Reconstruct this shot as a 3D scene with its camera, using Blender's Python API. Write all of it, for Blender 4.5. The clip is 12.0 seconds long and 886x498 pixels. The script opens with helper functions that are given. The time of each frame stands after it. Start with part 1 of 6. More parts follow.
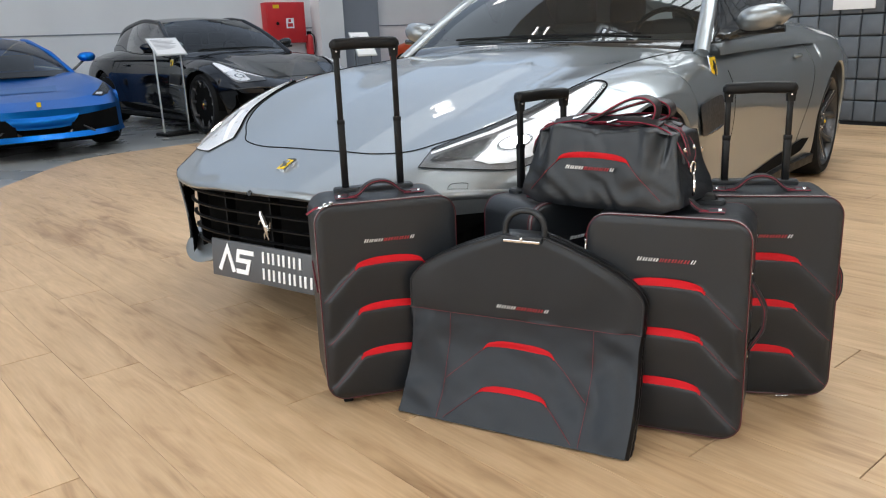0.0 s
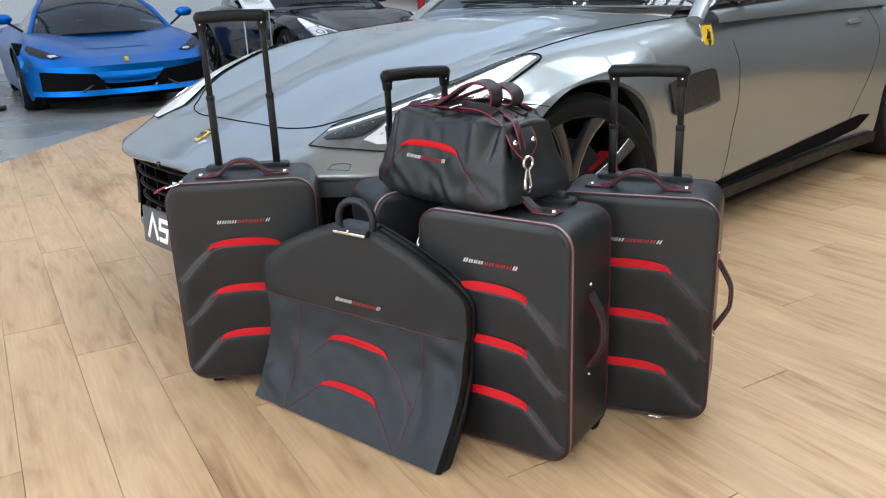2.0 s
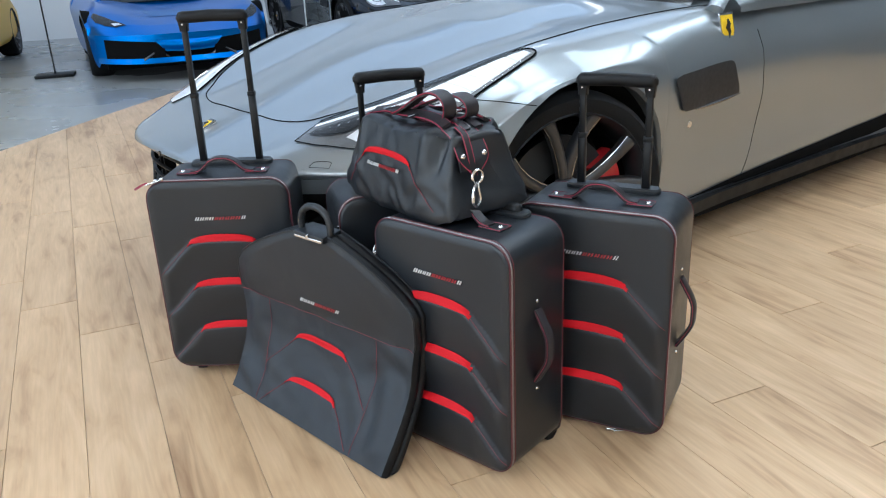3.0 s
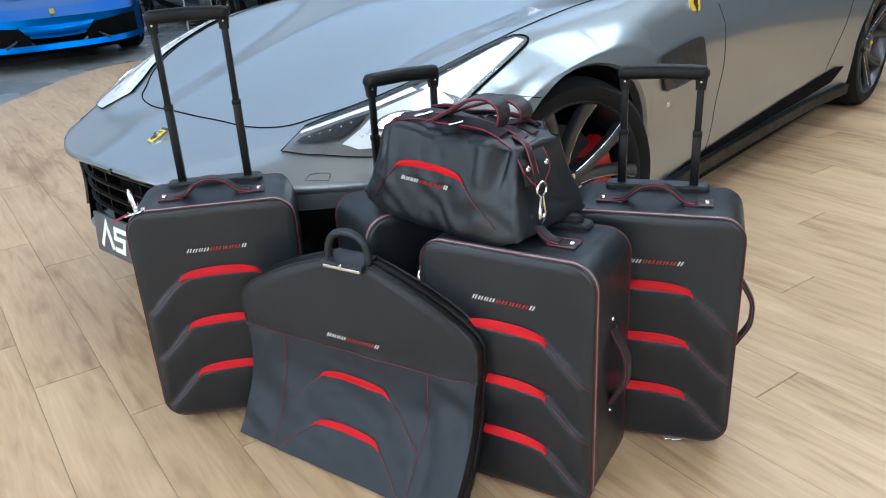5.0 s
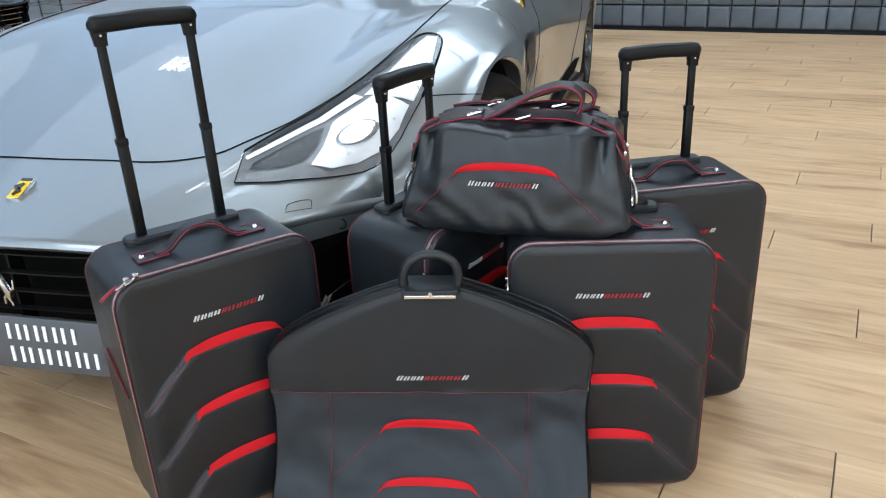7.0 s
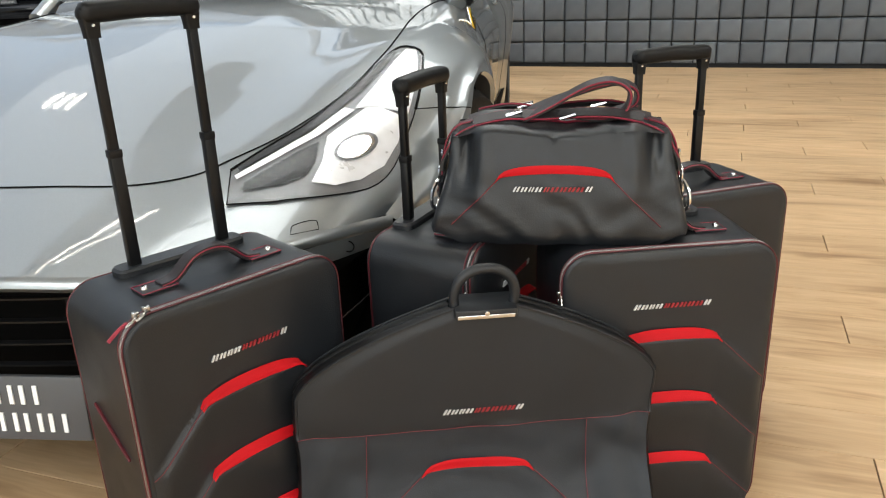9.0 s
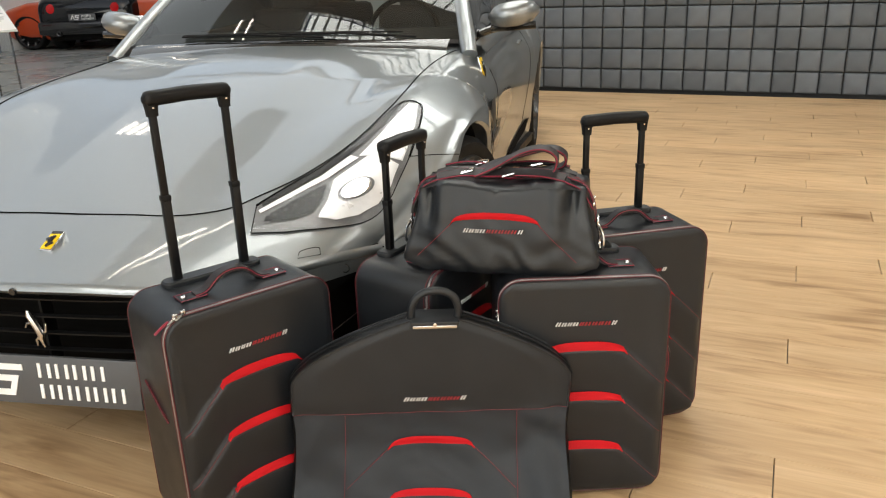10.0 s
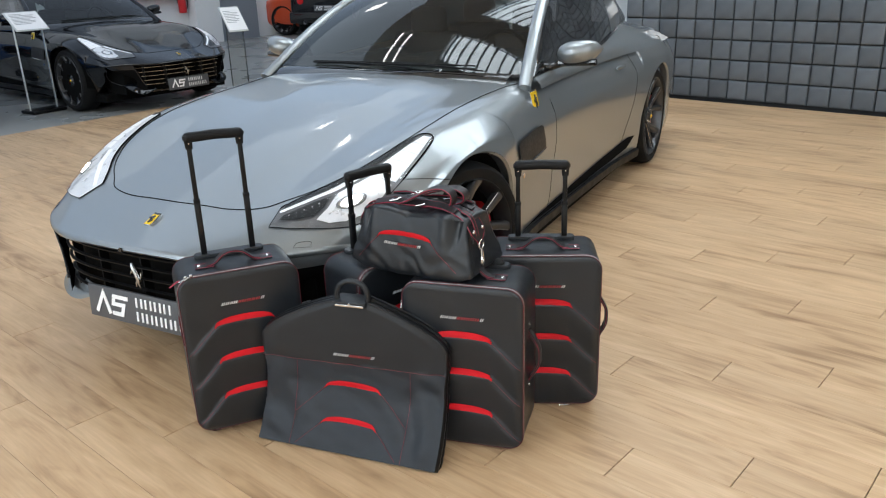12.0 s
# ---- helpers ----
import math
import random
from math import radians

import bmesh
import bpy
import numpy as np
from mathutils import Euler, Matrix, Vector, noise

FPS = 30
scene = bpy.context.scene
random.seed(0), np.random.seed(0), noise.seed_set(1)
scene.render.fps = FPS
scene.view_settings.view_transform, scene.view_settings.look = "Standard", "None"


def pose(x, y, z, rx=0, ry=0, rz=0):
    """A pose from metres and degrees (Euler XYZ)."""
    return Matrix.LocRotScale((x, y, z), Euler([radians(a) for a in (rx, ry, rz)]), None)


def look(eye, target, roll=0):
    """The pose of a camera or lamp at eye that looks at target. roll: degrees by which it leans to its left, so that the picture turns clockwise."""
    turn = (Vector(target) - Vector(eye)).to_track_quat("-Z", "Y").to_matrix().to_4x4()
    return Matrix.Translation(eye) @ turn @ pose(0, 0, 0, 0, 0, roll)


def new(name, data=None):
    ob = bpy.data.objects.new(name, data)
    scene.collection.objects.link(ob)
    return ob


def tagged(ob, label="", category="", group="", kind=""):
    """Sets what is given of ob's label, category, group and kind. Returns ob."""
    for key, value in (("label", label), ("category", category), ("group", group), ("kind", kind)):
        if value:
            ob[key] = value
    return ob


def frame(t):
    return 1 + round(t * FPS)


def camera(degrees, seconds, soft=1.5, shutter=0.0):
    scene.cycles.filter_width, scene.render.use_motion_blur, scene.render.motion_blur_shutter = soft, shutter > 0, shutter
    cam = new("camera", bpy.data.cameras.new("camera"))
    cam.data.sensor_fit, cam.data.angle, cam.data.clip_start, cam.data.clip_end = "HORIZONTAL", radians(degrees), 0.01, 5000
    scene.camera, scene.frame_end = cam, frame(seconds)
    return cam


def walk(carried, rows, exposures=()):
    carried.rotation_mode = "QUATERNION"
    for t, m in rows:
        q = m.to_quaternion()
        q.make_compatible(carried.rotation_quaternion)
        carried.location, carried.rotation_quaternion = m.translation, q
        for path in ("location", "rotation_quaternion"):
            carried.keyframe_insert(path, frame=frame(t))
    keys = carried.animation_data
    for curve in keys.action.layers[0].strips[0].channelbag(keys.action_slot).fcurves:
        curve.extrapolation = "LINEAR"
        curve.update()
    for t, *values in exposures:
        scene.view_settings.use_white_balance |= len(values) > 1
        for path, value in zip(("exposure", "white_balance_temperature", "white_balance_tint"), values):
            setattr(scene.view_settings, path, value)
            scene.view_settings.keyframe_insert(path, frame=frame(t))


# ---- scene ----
cam = camera(59.1, 12.0, soft=1.15)
PATH = [
    (0, (0.069, -0.044, 0.98), (0.017, 1.884, 0.453), -2.4),
    (0.5, (0.239, -0.045, 0.992), (0.134, 1.88, 0.461), -2.4),
    (1, (0.42, -0.009, 0.988), (0.235, 1.905, 0.439), -2.3),
    (1.5, (0.592, 0.092, 0.991), (0.308, 1.985, 0.41), -2.3),
    (2, (0.766, 0.162, 1.006), (0.375, 2.021, 0.381), -2.4),
    (2.5, (0.922, 0.204, 1.038), (0.432, 2.024, 0.369), -2.4),
    (3, (1.021, 0.252, 1.097), (0.454, 2.035, 0.389), -2.5),
    (3.5, (1.049, 0.297, 1.161), (0.447, 2.056, 0.426), -2.8),
    (3.7, (1.038, 0.314, 1.158), (0.435, 2.072, 0.419), -3.0),
    (5.3, (0.503, 0.378, 1.149), (0.385, 2.207, 0.35), -3.4),
    (5.5, (0.429, 0.381, 1.149), (0.412, 2.215, 0.352), -3.4),
    (6, (0.203, 0.395, 1.156), (0.44, 2.214, 0.359), -3.2),
    (6.5, (-0.035, 0.442, 1.162), (0.408, 2.22, 0.36), -3.1),
    (7, (-0.173, 0.608, 1.115), (0.435, 2.342, 0.323), -2.9),
    (7.2, (-0.197, 0.672, 1.106), (0.458, 2.389, 0.316), -2.9),
    (8.8, (-0.365, 0.869, 1.0), (0.524, 2.517, 0.299), -2.4),
    (9, (-0.375, 0.836, 1.021), (0.518, 2.484, 0.323), -2.3),
    (9.5, (-0.388, 0.652, 1.09), (0.474, 2.328, 0.421), -2.1),
    (10, (-0.372, 0.428, 1.185), (0.399, 2.148, 0.517), -2.0),
    (10.5, (-0.326, 0.159, 1.264), (0.311, 1.928, 0.581), -1.9),
    (11, (-0.215, -0.051, 1.347), (0.27, 1.761, 0.653), -1.9),
    (11.5, (0.011, -0.271, 1.394), (0.348, 1.573, 0.697), -2.0),
    (12, (0.256, -0.384, 1.454), (0.465, 1.481, 0.764), -2.0),
]
# seconds, stops, kelvin, tint
EXPOSURES = [(0, 0.2, 6600, 9), (1, 0.28, 6620, 9), (1.5, 0.33, 6520, 9), (2, 0.38, 6200, 7), (3, 0.4, 5700, 5), (3.7, 0.38, 5620, 4), (5.5, 0.38, 5620, 4), (6.5, 0.35, 5670, 4), (7.2, 0.34, 5920, 5), (9, 0.32, 7120, 8), (9.5, 0.3, 7420, 9), (10.5, 0.2, 7620, 9), (11, 0.18, 7270, 9), (11.5, 0.18, 6700, 8), (12, 0.16, 6300, 7)]
walk(cam, [(t, look(eye, target, roll)) for t, eye, target, roll in PATH], EXPOSURES)


# ---- light ----
# Hall axes: P along the planks, Q across them.
PX, PY = 0.6665, -0.7455
QX, QY = 0.7455, 0.6665
HALL = Matrix(((PX, QX, 0, 0), (PY, QY, 0, 0), (0, 0, 1, 0), (0, 0, 0, 1)))   # hall (p, q, z) to world
CEIL = 5.4

world = bpy.data.worlds.new("sky")
scene.world = world
world.use_nodes = True
wn = world.node_tree
sky = wn.nodes.new("ShaderNodeTexSky")
sky.sky_type, sky.sun_disc, sky.sun_elevation, sky.sun_rotation = "NISHITA", False, radians(40), radians(200)
wn.links.new(sky.outputs[0], wn.nodes["Background"].inputs[0])
wn.nodes["Background"].inputs[1].default_value = 0.12


def area_lamp(name, p, q, z, rx, ry, rz, sx, sy, watts, colour):
    data = bpy.data.lights.new(name, "AREA")
    data.shape, data.size, data.size_y, data.energy, data.color = "RECTANGLE", sx, sy, watts, colour
    ob = new(name, data)
    ob.matrix_world = HALL @ pose(p, q, z, rx, ry, rz)
    return ob


# roof openings (p from, p to, q from, q to, watts, bar spacing): the first two glazed ones follow the windscreen
# reflections, the other openings and milky sheets are unseen, added as fill
STRIPS = [(-4.4, -0.6, 2.6, 4.2, 130, 0.2), (-4.4, -0.6, 5.2, 9.6, 260, 0.2), (-9.4, -6.2, -6.8, 13.6, 162, 3.2), (-14.8, -9.4, -6.8, 13.6, 125, 5.4), (-4.4, -0.6, -6.8, -2.5, 400, 0.2), (3.4, 7.4, -6.8, -2.5, 780, 0.2), (4.0, 7.6, -0.5, 4.5, 600, 0.2), (1.6, 7.6, 8.7, 10.3, 260, 0.2)]
for p0, p1, q0, q1, watts, _ in STRIPS:
    area_lamp("skylight_lamp", (p0 + p1) / 2, (q0 + q1) / 2, CEIL + 0.3, 0, 0, 0, p1 - p0, q1 - q0, watts, (0.89, 0.955, 1.0))
# unseen panel added behind the camera to brighten upright faces
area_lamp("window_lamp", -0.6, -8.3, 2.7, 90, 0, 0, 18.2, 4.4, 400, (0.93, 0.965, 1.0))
scene.view_settings.exposure = 0.0


# ---- materials ----
def material(name, base, rough=0.5, metal=0.0, vary=0.0, scale=8.0, bump=0.0, bump_scale=60.0, coat=0.0, random_tint=0.0, spec=0.5, detail=6.0):
    m = bpy.data.materials.new(name)
    m.use_nodes = True
    nt = m.node_tree
    b = nt.nodes["Principled BSDF"]
    b.inputs["Base Color"].default_value = (*base, 1)
    b.inputs["Roughness"].default_value = rough
    b.inputs["Metallic"].default_value = metal
    b.inputs["Specular IOR Level"].default_value = spec
    b.inputs["Coat Weight"].default_value = coat
    b.inputs["Coat Roughness"].default_value = 0.03
    co = nt.nodes.new("ShaderNodeTexCoord")
    if vary > 0:
        n1 = nt.nodes.new("ShaderNodeTexNoise")
        n1.inputs["Scale"].default_value, n1.inputs["Detail"].default_value = scale, detail
        nt.links.new(co.outputs["Object"], n1.inputs["Vector"])
        ramp = nt.nodes.new("ShaderNodeMapRange")
        ramp.inputs[1].default_value, ramp.inputs[2].default_value = 0.3, 0.7
        ramp.inputs[3].default_value, ramp.inputs[4].default_value = 1 - vary, 1 + vary
        nt.links.new(n1.outputs[0], ramp.inputs[0])
        mul = nt.nodes.new("ShaderNodeMix")
        mul.data_type, mul.blend_type = "RGBA", "MULTIPLY"
        mul.inputs[0].default_value = 1.0
        mul.inputs[6].default_value = (*base, 1)
        nt.links.new(ramp.outputs[0], mul.inputs[7])
        nt.links.new(mul.outputs[2], b.inputs["Base Color"])
        rr = nt.nodes.new("ShaderNodeMapRange")
        rr.inputs[1].default_value, rr.inputs[2].default_value = 0.3, 0.7
        rr.inputs[3].default_value, rr.inputs[4].default_value = max(rough - 0.08, 0.02), min(rough + 0.08, 1)
        nt.links.new(n1.outputs[0], rr.inputs[0])
        nt.links.new(rr.outputs[0], b.inputs["Roughness"])
    if bump > 0:
        n2 = nt.nodes.new("ShaderNodeTexNoise")
        n2.inputs["Scale"].default_value, n2.inputs["Detail"].default_value = bump_scale, 4
        nt.links.new(co.outputs["Object"], n2.inputs["Vector"])
        bp = nt.nodes.new("ShaderNodeBump")
        bp.inputs["Strength"].default_value, bp.inputs["Distance"].default_value = bump, 0.002
        nt.links.new(n2.outputs[0], bp.inputs["Height"])
        nt.links.new(bp.outputs[0], b.inputs["Normal"])
    return m


def leather_material(name, base, rough, weave, crease=0.0, spec=0.28):
    """Fine-grained bag leather: pebbled relief and faint uneven sheen."""
    m = material(name, base, rough, vary=0.12, scale=7.0, spec=spec)
    nt = m.node_tree
    co = nt.nodes.new("ShaderNodeTexCoord")
    v = nt.nodes.new("ShaderNodeTexVoronoi")
    v.inputs["Scale"].default_value = weave
    n = nt.nodes.new("ShaderNodeTexNoise")
    n.inputs["Scale"].default_value = 25
    add = nt.nodes.new("ShaderNodeMath")
    add.operation = "MULTIPLY_ADD"
    add.inputs[1].default_value = 0.6
    bp = nt.nodes.new("ShaderNodeBump")
    bp.inputs["Strength"].default_value, bp.inputs["Distance"].default_value = 0.25, 0.001
    nt.links.new(co.outputs["Object"], v.inputs["Vector"])
    nt.links.new(co.outputs["Object"], n.inputs["Vector"])
    nt.links.new(v.outputs["Distance"], add.inputs[0])
    nt.links.new(n.outputs[0], add.inputs[2])
    nt.links.new(add.outputs[0], bp.inputs["Height"])
    nt.links.new(bp.outputs[0], nt.nodes["Principled BSDF"].inputs["Normal"])
    if crease > 0:
        fold = nt.nodes.new("ShaderNodeTexNoise")
        fold.inputs["Scale"].default_value, fold.inputs["Detail"].default_value, fold.inputs["Distortion"].default_value = 7.0, 2.0, 0.5
        soft_bump = nt.nodes.new("ShaderNodeBump")
        soft_bump.inputs["Strength"].default_value, soft_bump.inputs["Distance"].default_value = crease, 0.02
        nt.links.new(co.outputs["Object"], fold.inputs["Vector"])
        nt.links.new(fold.outputs[0], soft_bump.inputs["Height"])
        nt.links.new(soft_bump.outputs[0], bp.inputs["Normal"])
    return m


def toned(m, lo, hi):
    """Gives each piece of a material its own tone."""
    nt = m.node_tree
    b = nt.nodes["Principled BSDF"]
    src = b.inputs["Base Color"].links[0].from_socket
    info, geo = nt.nodes.new("ShaderNodeObjectInfo"), nt.nodes.new("ShaderNodeNewGeometry")
    add = nt.nodes.new("ShaderNodeMath")
    add.operation = "ADD"
    fract = nt.nodes.new("ShaderNodeMath")
    fract.operation = "FRACT"
    nt.links.new(info.outputs["Random"], add.inputs[0])
    nt.links.new(geo.outputs["Random Per Island"], add.inputs[1])
    nt.links.new(add.outputs[0], fract.inputs[0])
    mr = nt.nodes.new("ShaderNodeMapRange")
    mr.inputs[3].default_value, mr.inputs[4].default_value = lo, hi
    nt.links.new(fract.outputs[0], mr.inputs[0])
    mul = nt.nodes.new("ShaderNodeMix")
    mul.data_type, mul.blend_type = "RGBA", "MULTIPLY"
    mul.inputs[0].default_value = 1
    nt.links.new(src, mul.inputs[6])
    nt.links.new(mr.outputs[0], mul.inputs[7])
    nt.links.new(mul.outputs[2], b.inputs["Base Color"])
    return m


def paint_material(name, base, flake=0.4, metal=0.75, rough=0.28, coat=1.0):
    """Metallic car paint under clear lacquer."""
    m = material(name, base, rough, metal, coat=1.0)
    nt = m.node_tree
    b = nt.nodes["Principled BSDF"]
    b.inputs["Coat Weight"].default_value = coat
    b.inputs["Coat Roughness"].default_value = 0.035
    co = nt.nodes.new("ShaderNodeTexCoord")
    v = nt.nodes.new("ShaderNodeTexVoronoi")
    v.inputs["Scale"].default_value = 900
    nt.links.new(co.outputs["Object"], v.inputs["Vector"])
    mr = nt.nodes.new("ShaderNodeMapRange")
    mr.inputs[3].default_value, mr.inputs[4].default_value = 1 - flake * 0.3, 1 + flake * 0.3
    sep = nt.nodes.new("ShaderNodeSeparateColor")
    nt.links.new(v.outputs["Color"], sep.inputs[0])
    nt.links.new(sep.outputs[0], mr.inputs[0])
    mul = nt.nodes.new("ShaderNodeMix")
    mul.data_type, mul.blend_type = "RGBA", "MULTIPLY"
    mul.inputs[0].default_value = 1
    mul.inputs[6].default_value = (*base, 1)
    nt.links.new(mr.outputs[0], mul.inputs[7])
    nt.links.new(mul.outputs[2], b.inputs["Base Color"])
    return m


def glass_material(name, tint, gloss=1.0):
    m = bpy.data.materials.new(name)
    m.use_nodes = True
    nt = m.node_tree
    out = nt.nodes["Material Output"]
    nt.nodes.remove(nt.nodes["Principled BSDF"])
    tr = nt.nodes.new("ShaderNodeBsdfTransparent")
    tr.inputs[0].default_value = (*tint, 1)
    gl = nt.nodes.new("ShaderNodeBsdfGlossy")
    gl.inputs["Roughness"].default_value = 0.01
    fr = nt.nodes.new("ShaderNodeFresnel")
    fr.inputs[0].default_value = 1.5
    boost = nt.nodes.new("ShaderNodeMath")
    boost.operation = "MULTIPLY"
    boost.use_clamp = True
    boost.inputs[1].default_value = gloss
    mix = nt.nodes.new("ShaderNodeMixShader")
    nt.links.new(fr.outputs[0], boost.inputs[0])
    nt.links.new(boost.outputs[0], mix.inputs[0])
    nt.links.new(tr.outputs[0], mix.inputs[1])
    nt.links.new(gl.outputs[0], mix.inputs[2])
    nt.links.new(mix.outputs[0], out.inputs[0])
    return m


def emit_material(name, colour, strength):
    m = material(name, colour, 0.3)
    b = m.node_tree.nodes["Principled BSDF"]
    b.inputs["Emission Color"].default_value = (*colour, 1)
    b.inputs["Emission Strength"].default_value = strength
    return m


def wood_material():
    """Oak-look vinyl planks: long grain along local x, each plank its own tone."""
    m = material("oak_plank", (0.45, 0.31, 0.19), 0.42, spec=0.4)
    nt = m.node_tree
    b = nt.nodes["Principled BSDF"]
    co = nt.nodes.new("ShaderNodeTexCoord")
    info = nt.nodes.new("ShaderNodeObjectInfo")
    off = nt.nodes.new("ShaderNodeVectorMath")
    off.operation = "MULTIPLY_ADD"
    comb = nt.nodes.new("ShaderNodeCombineXYZ")
    for i in range(3):
        nt.links.new(info.outputs["Random"], comb.inputs[i])
    off.inputs[1].default_value = (37, 53, 11)
    nt.links.new(comb.outputs[0], off.inputs[0])
    nt.links.new(co.outputs["Object"], off.inputs[2])
    geo = nt.nodes.new("ShaderNodeNewGeometry")

    def stretched(sx, sy, detail, dist):
        mp = nt.nodes.new("ShaderNodeMapping")
        mp.inputs["Scale"].default_value = (sx, sy, sx)
        nt.links.new(off.outputs[0], mp.inputs["Vector"])
        n = nt.nodes.new("ShaderNodeTexNoise")
        n.inputs["Scale"].default_value, n.inputs["Detail"].default_value = 1.0, detail
        n.inputs["Distortion"].default_value = dist
        nt.links.new(mp.outputs[0], n.inputs["Vector"])
        return n
    broad, fine, fig = stretched(1.0, 4.5, 4, 0.9), stretched(7, 120, 4, 0.3), stretched(2.2, 15, 6, 1.6)
    ramp = nt.nodes.new("ShaderNodeValToRGB")
    cr = ramp.color_ramp
    cr.elements[0].position, cr.elements[0].color = 0.30, (0.262, 0.144, 0.068, 1)
    cr.elements[1].position, cr.elements[1].color = 0.66, (0.61, 0.42, 0.25, 1)
    e = cr.elements.new(0.47)
    e.color = (0.495, 0.328, 0.183, 1)
    mix1 = nt.nodes.new("ShaderNodeMath")
    mix1.operation = "MULTIPLY_ADD"
    mix1.inputs[1].default_value = 0.5
    half = nt.nodes.new("ShaderNodeMath")
    half.operation = "MULTIPLY"
    half.inputs[1].default_value = 0.5
    nt.links.new(fig.outputs[0], half.inputs[0])
    nt.links.new(broad.outputs[0], mix1.inputs[0])
    nt.links.new(half.outputs[0], mix1.inputs[2])
    nt.links.new(mix1.outputs[0], ramp.inputs[0])
    fr = nt.nodes.new("ShaderNodeMapRange")
    fr.inputs[1].default_value, fr.inputs[2].default_value = 0.3, 0.7
    fr.inputs[3].default_value, fr.inputs[4].default_value = 0.93, 1.055
    nt.links.new(fine.outputs[0], fr.inputs[0])
    tone = nt.nodes.new("ShaderNodeMapRange")
    tone.inputs[3].default_value, tone.inputs[4].default_value = 0.95, 1.05
    nt.links.new(info.outputs["Random"], tone.inputs[0])
    isl = nt.nodes.new("ShaderNodeMapRange")
    isl.inputs[3].default_value, isl.inputs[4].default_value = 0.93, 1.07
    nt.links.new(geo.outputs["Random Per Island"], isl.inputs[0])
    prev = ramp.outputs[0]
    for s in (fr, tone, isl):
        mul = nt.nodes.new("ShaderNodeMix")
        mul.data_type, mul.blend_type = "RGBA", "MULTIPLY"
        mul.inputs[0].default_value = 1
        nt.links.new(prev, mul.inputs[6])
        nt.links.new(s.outputs[0], mul.inputs[7])
        prev = mul.outputs[2]
    nt.links.new(prev, b.inputs["Base Color"])
    bp = nt.nodes.new("ShaderNodeBump")
    bp.inputs["Strength"].default_value, bp.inputs["Distance"].default_value = 0.12, 0.001
    nt.links.new(fine.outputs[0], bp.inputs["Height"])
    nt.links.new(bp.outputs[0], b.inputs["Normal"])
    return m


LEATHER = leather_material("black_leather", (0.0096, 0.0114, 0.0142), 0.41, 420, 0.06, 0.46)
YOKE = leather_material("smooth_leather", (0.0182, 0.0197, 0.0224), 0.43, 600, 0.12, 0.3)
FABRIC = leather_material("bag_fabric", (0.0222, 0.0255, 0.0308), 0.52, 520, 0.4)
STRAP = leather_material("dark_strap", (0.026, 0.022, 0.024), 0.40, 420)
RED = leather_material("red_leather", (0.45, 0.006, 0.011), 0.55, 420, 0.0, 0.12)
PIPING = material("red_piping", (0.085, 0.008, 0.013), 0.45)
TRIM_RED = material("red_trim", (0.23, 0.011, 0.032), 0.42)
STITCH = material("red_thread", (0.17, 0.014, 0.022), 0.6)
CHROME = material("chrome", (0.72, 0.72, 0.73), 0.16, 1.0)
ZIPPER = material("zip_teeth", (0.27, 0.255, 0.26), 0.36, 1.0, bump=0.8, bump_scale=450)
PLASTIC = material("black_plastic", (0.005, 0.005, 0.0055), 0.45, spec=0.22, vary=0.2, scale=20)
ANODISED = material("black_anodised", (0.005, 0.0053, 0.006), 0.35, spec=0.25)
RUBBER = material("black_rubber", (0.0065, 0.0066, 0.007), 0.7, spec=0.2, vary=0.2, scale=14, bump=0.3, bump_scale=120)
GREY_PAINT = paint_material("grey_metallic_paint", (0.262, 0.283, 0.296), 0.2, 0.7, 0.36)
BLACK_PAINT = material("black_paint", (0.004, 0.0045, 0.006), 0.05)
BLUE_PAINT = paint_material("blue_metallic_paint", (0.0005, 0.165, 0.60), 0.3, 0.85, 0.3, 0.25)
CARBON = material("gloss_black", (0.005, 0.005, 0.0055), 0.15, coat=0.6)
DARK = material("cavity_black", (0.003, 0.003, 0.003), 0.9, spec=0.1)
RIM = material("dark_alloy", (0.055, 0.056, 0.06), 0.32, 0.6, coat=0.3)
RIM_LIGHT = material("polished_alloy", (0.55, 0.54, 0.53), 0.2, 1.0)
DISC = material("brake_disc", (0.02, 0.02, 0.02), 0.6, 0.2)
CALIPER = material("red_caliper", (0.42, 0.008, 0.012), 0.3, coat=0.5)
YELLOW = material("yellow_enamel", (0.80, 0.53, 0.015), 0.45, coat=0.1, spec=0.3)
GLASS = glass_material("car_glass", (0.30, 0.36, 0.35), 1.25)
SIDE_GLASS = glass_material("side_glass", (0.16, 0.17, 0.18), 2.4)
LAMP_GLASS = glass_material("lamp_glass", (0.97, 0.97, 0.98), 0.3)
ACRYLIC_EDGE = material("acrylic_edge", (0.55, 0.58, 0.58), 0.2, vary=0.1, scale=6)
ACRYLIC = glass_material("clear_acrylic", (0.93, 0.95, 0.95), 1.0)
LAMP_LIT = emit_material("lit_lamp", (1.0, 0.99, 0.96), 7.0)
LAMP_SOFT = emit_material("daytime_lamp", (0.8, 0.81, 0.83), 0.36)
ORANGE_PAINT = paint_material("orange_paint", (0.5, 0.06, 0.012), 0.1, 0.0, 0.3)
YELLOW_PAINT = paint_material("yellow_paint", (0.78, 0.44, 0.005), 0.1, 0.0, 0.5, 0.15)
TAIL_RED = material("tail_lamp_red", (0.5, 0.005, 0.008), 0.15, coat=0.5)
LAMP_SILVER = material("lamp_reflector", (0.84, 0.85, 0.86), 0.32, 0.35, vary=0.08, scale=25)
LAMP_DARK = material("lamp_bezel", (0.016, 0.017, 0.018), 0.45, 0.2)
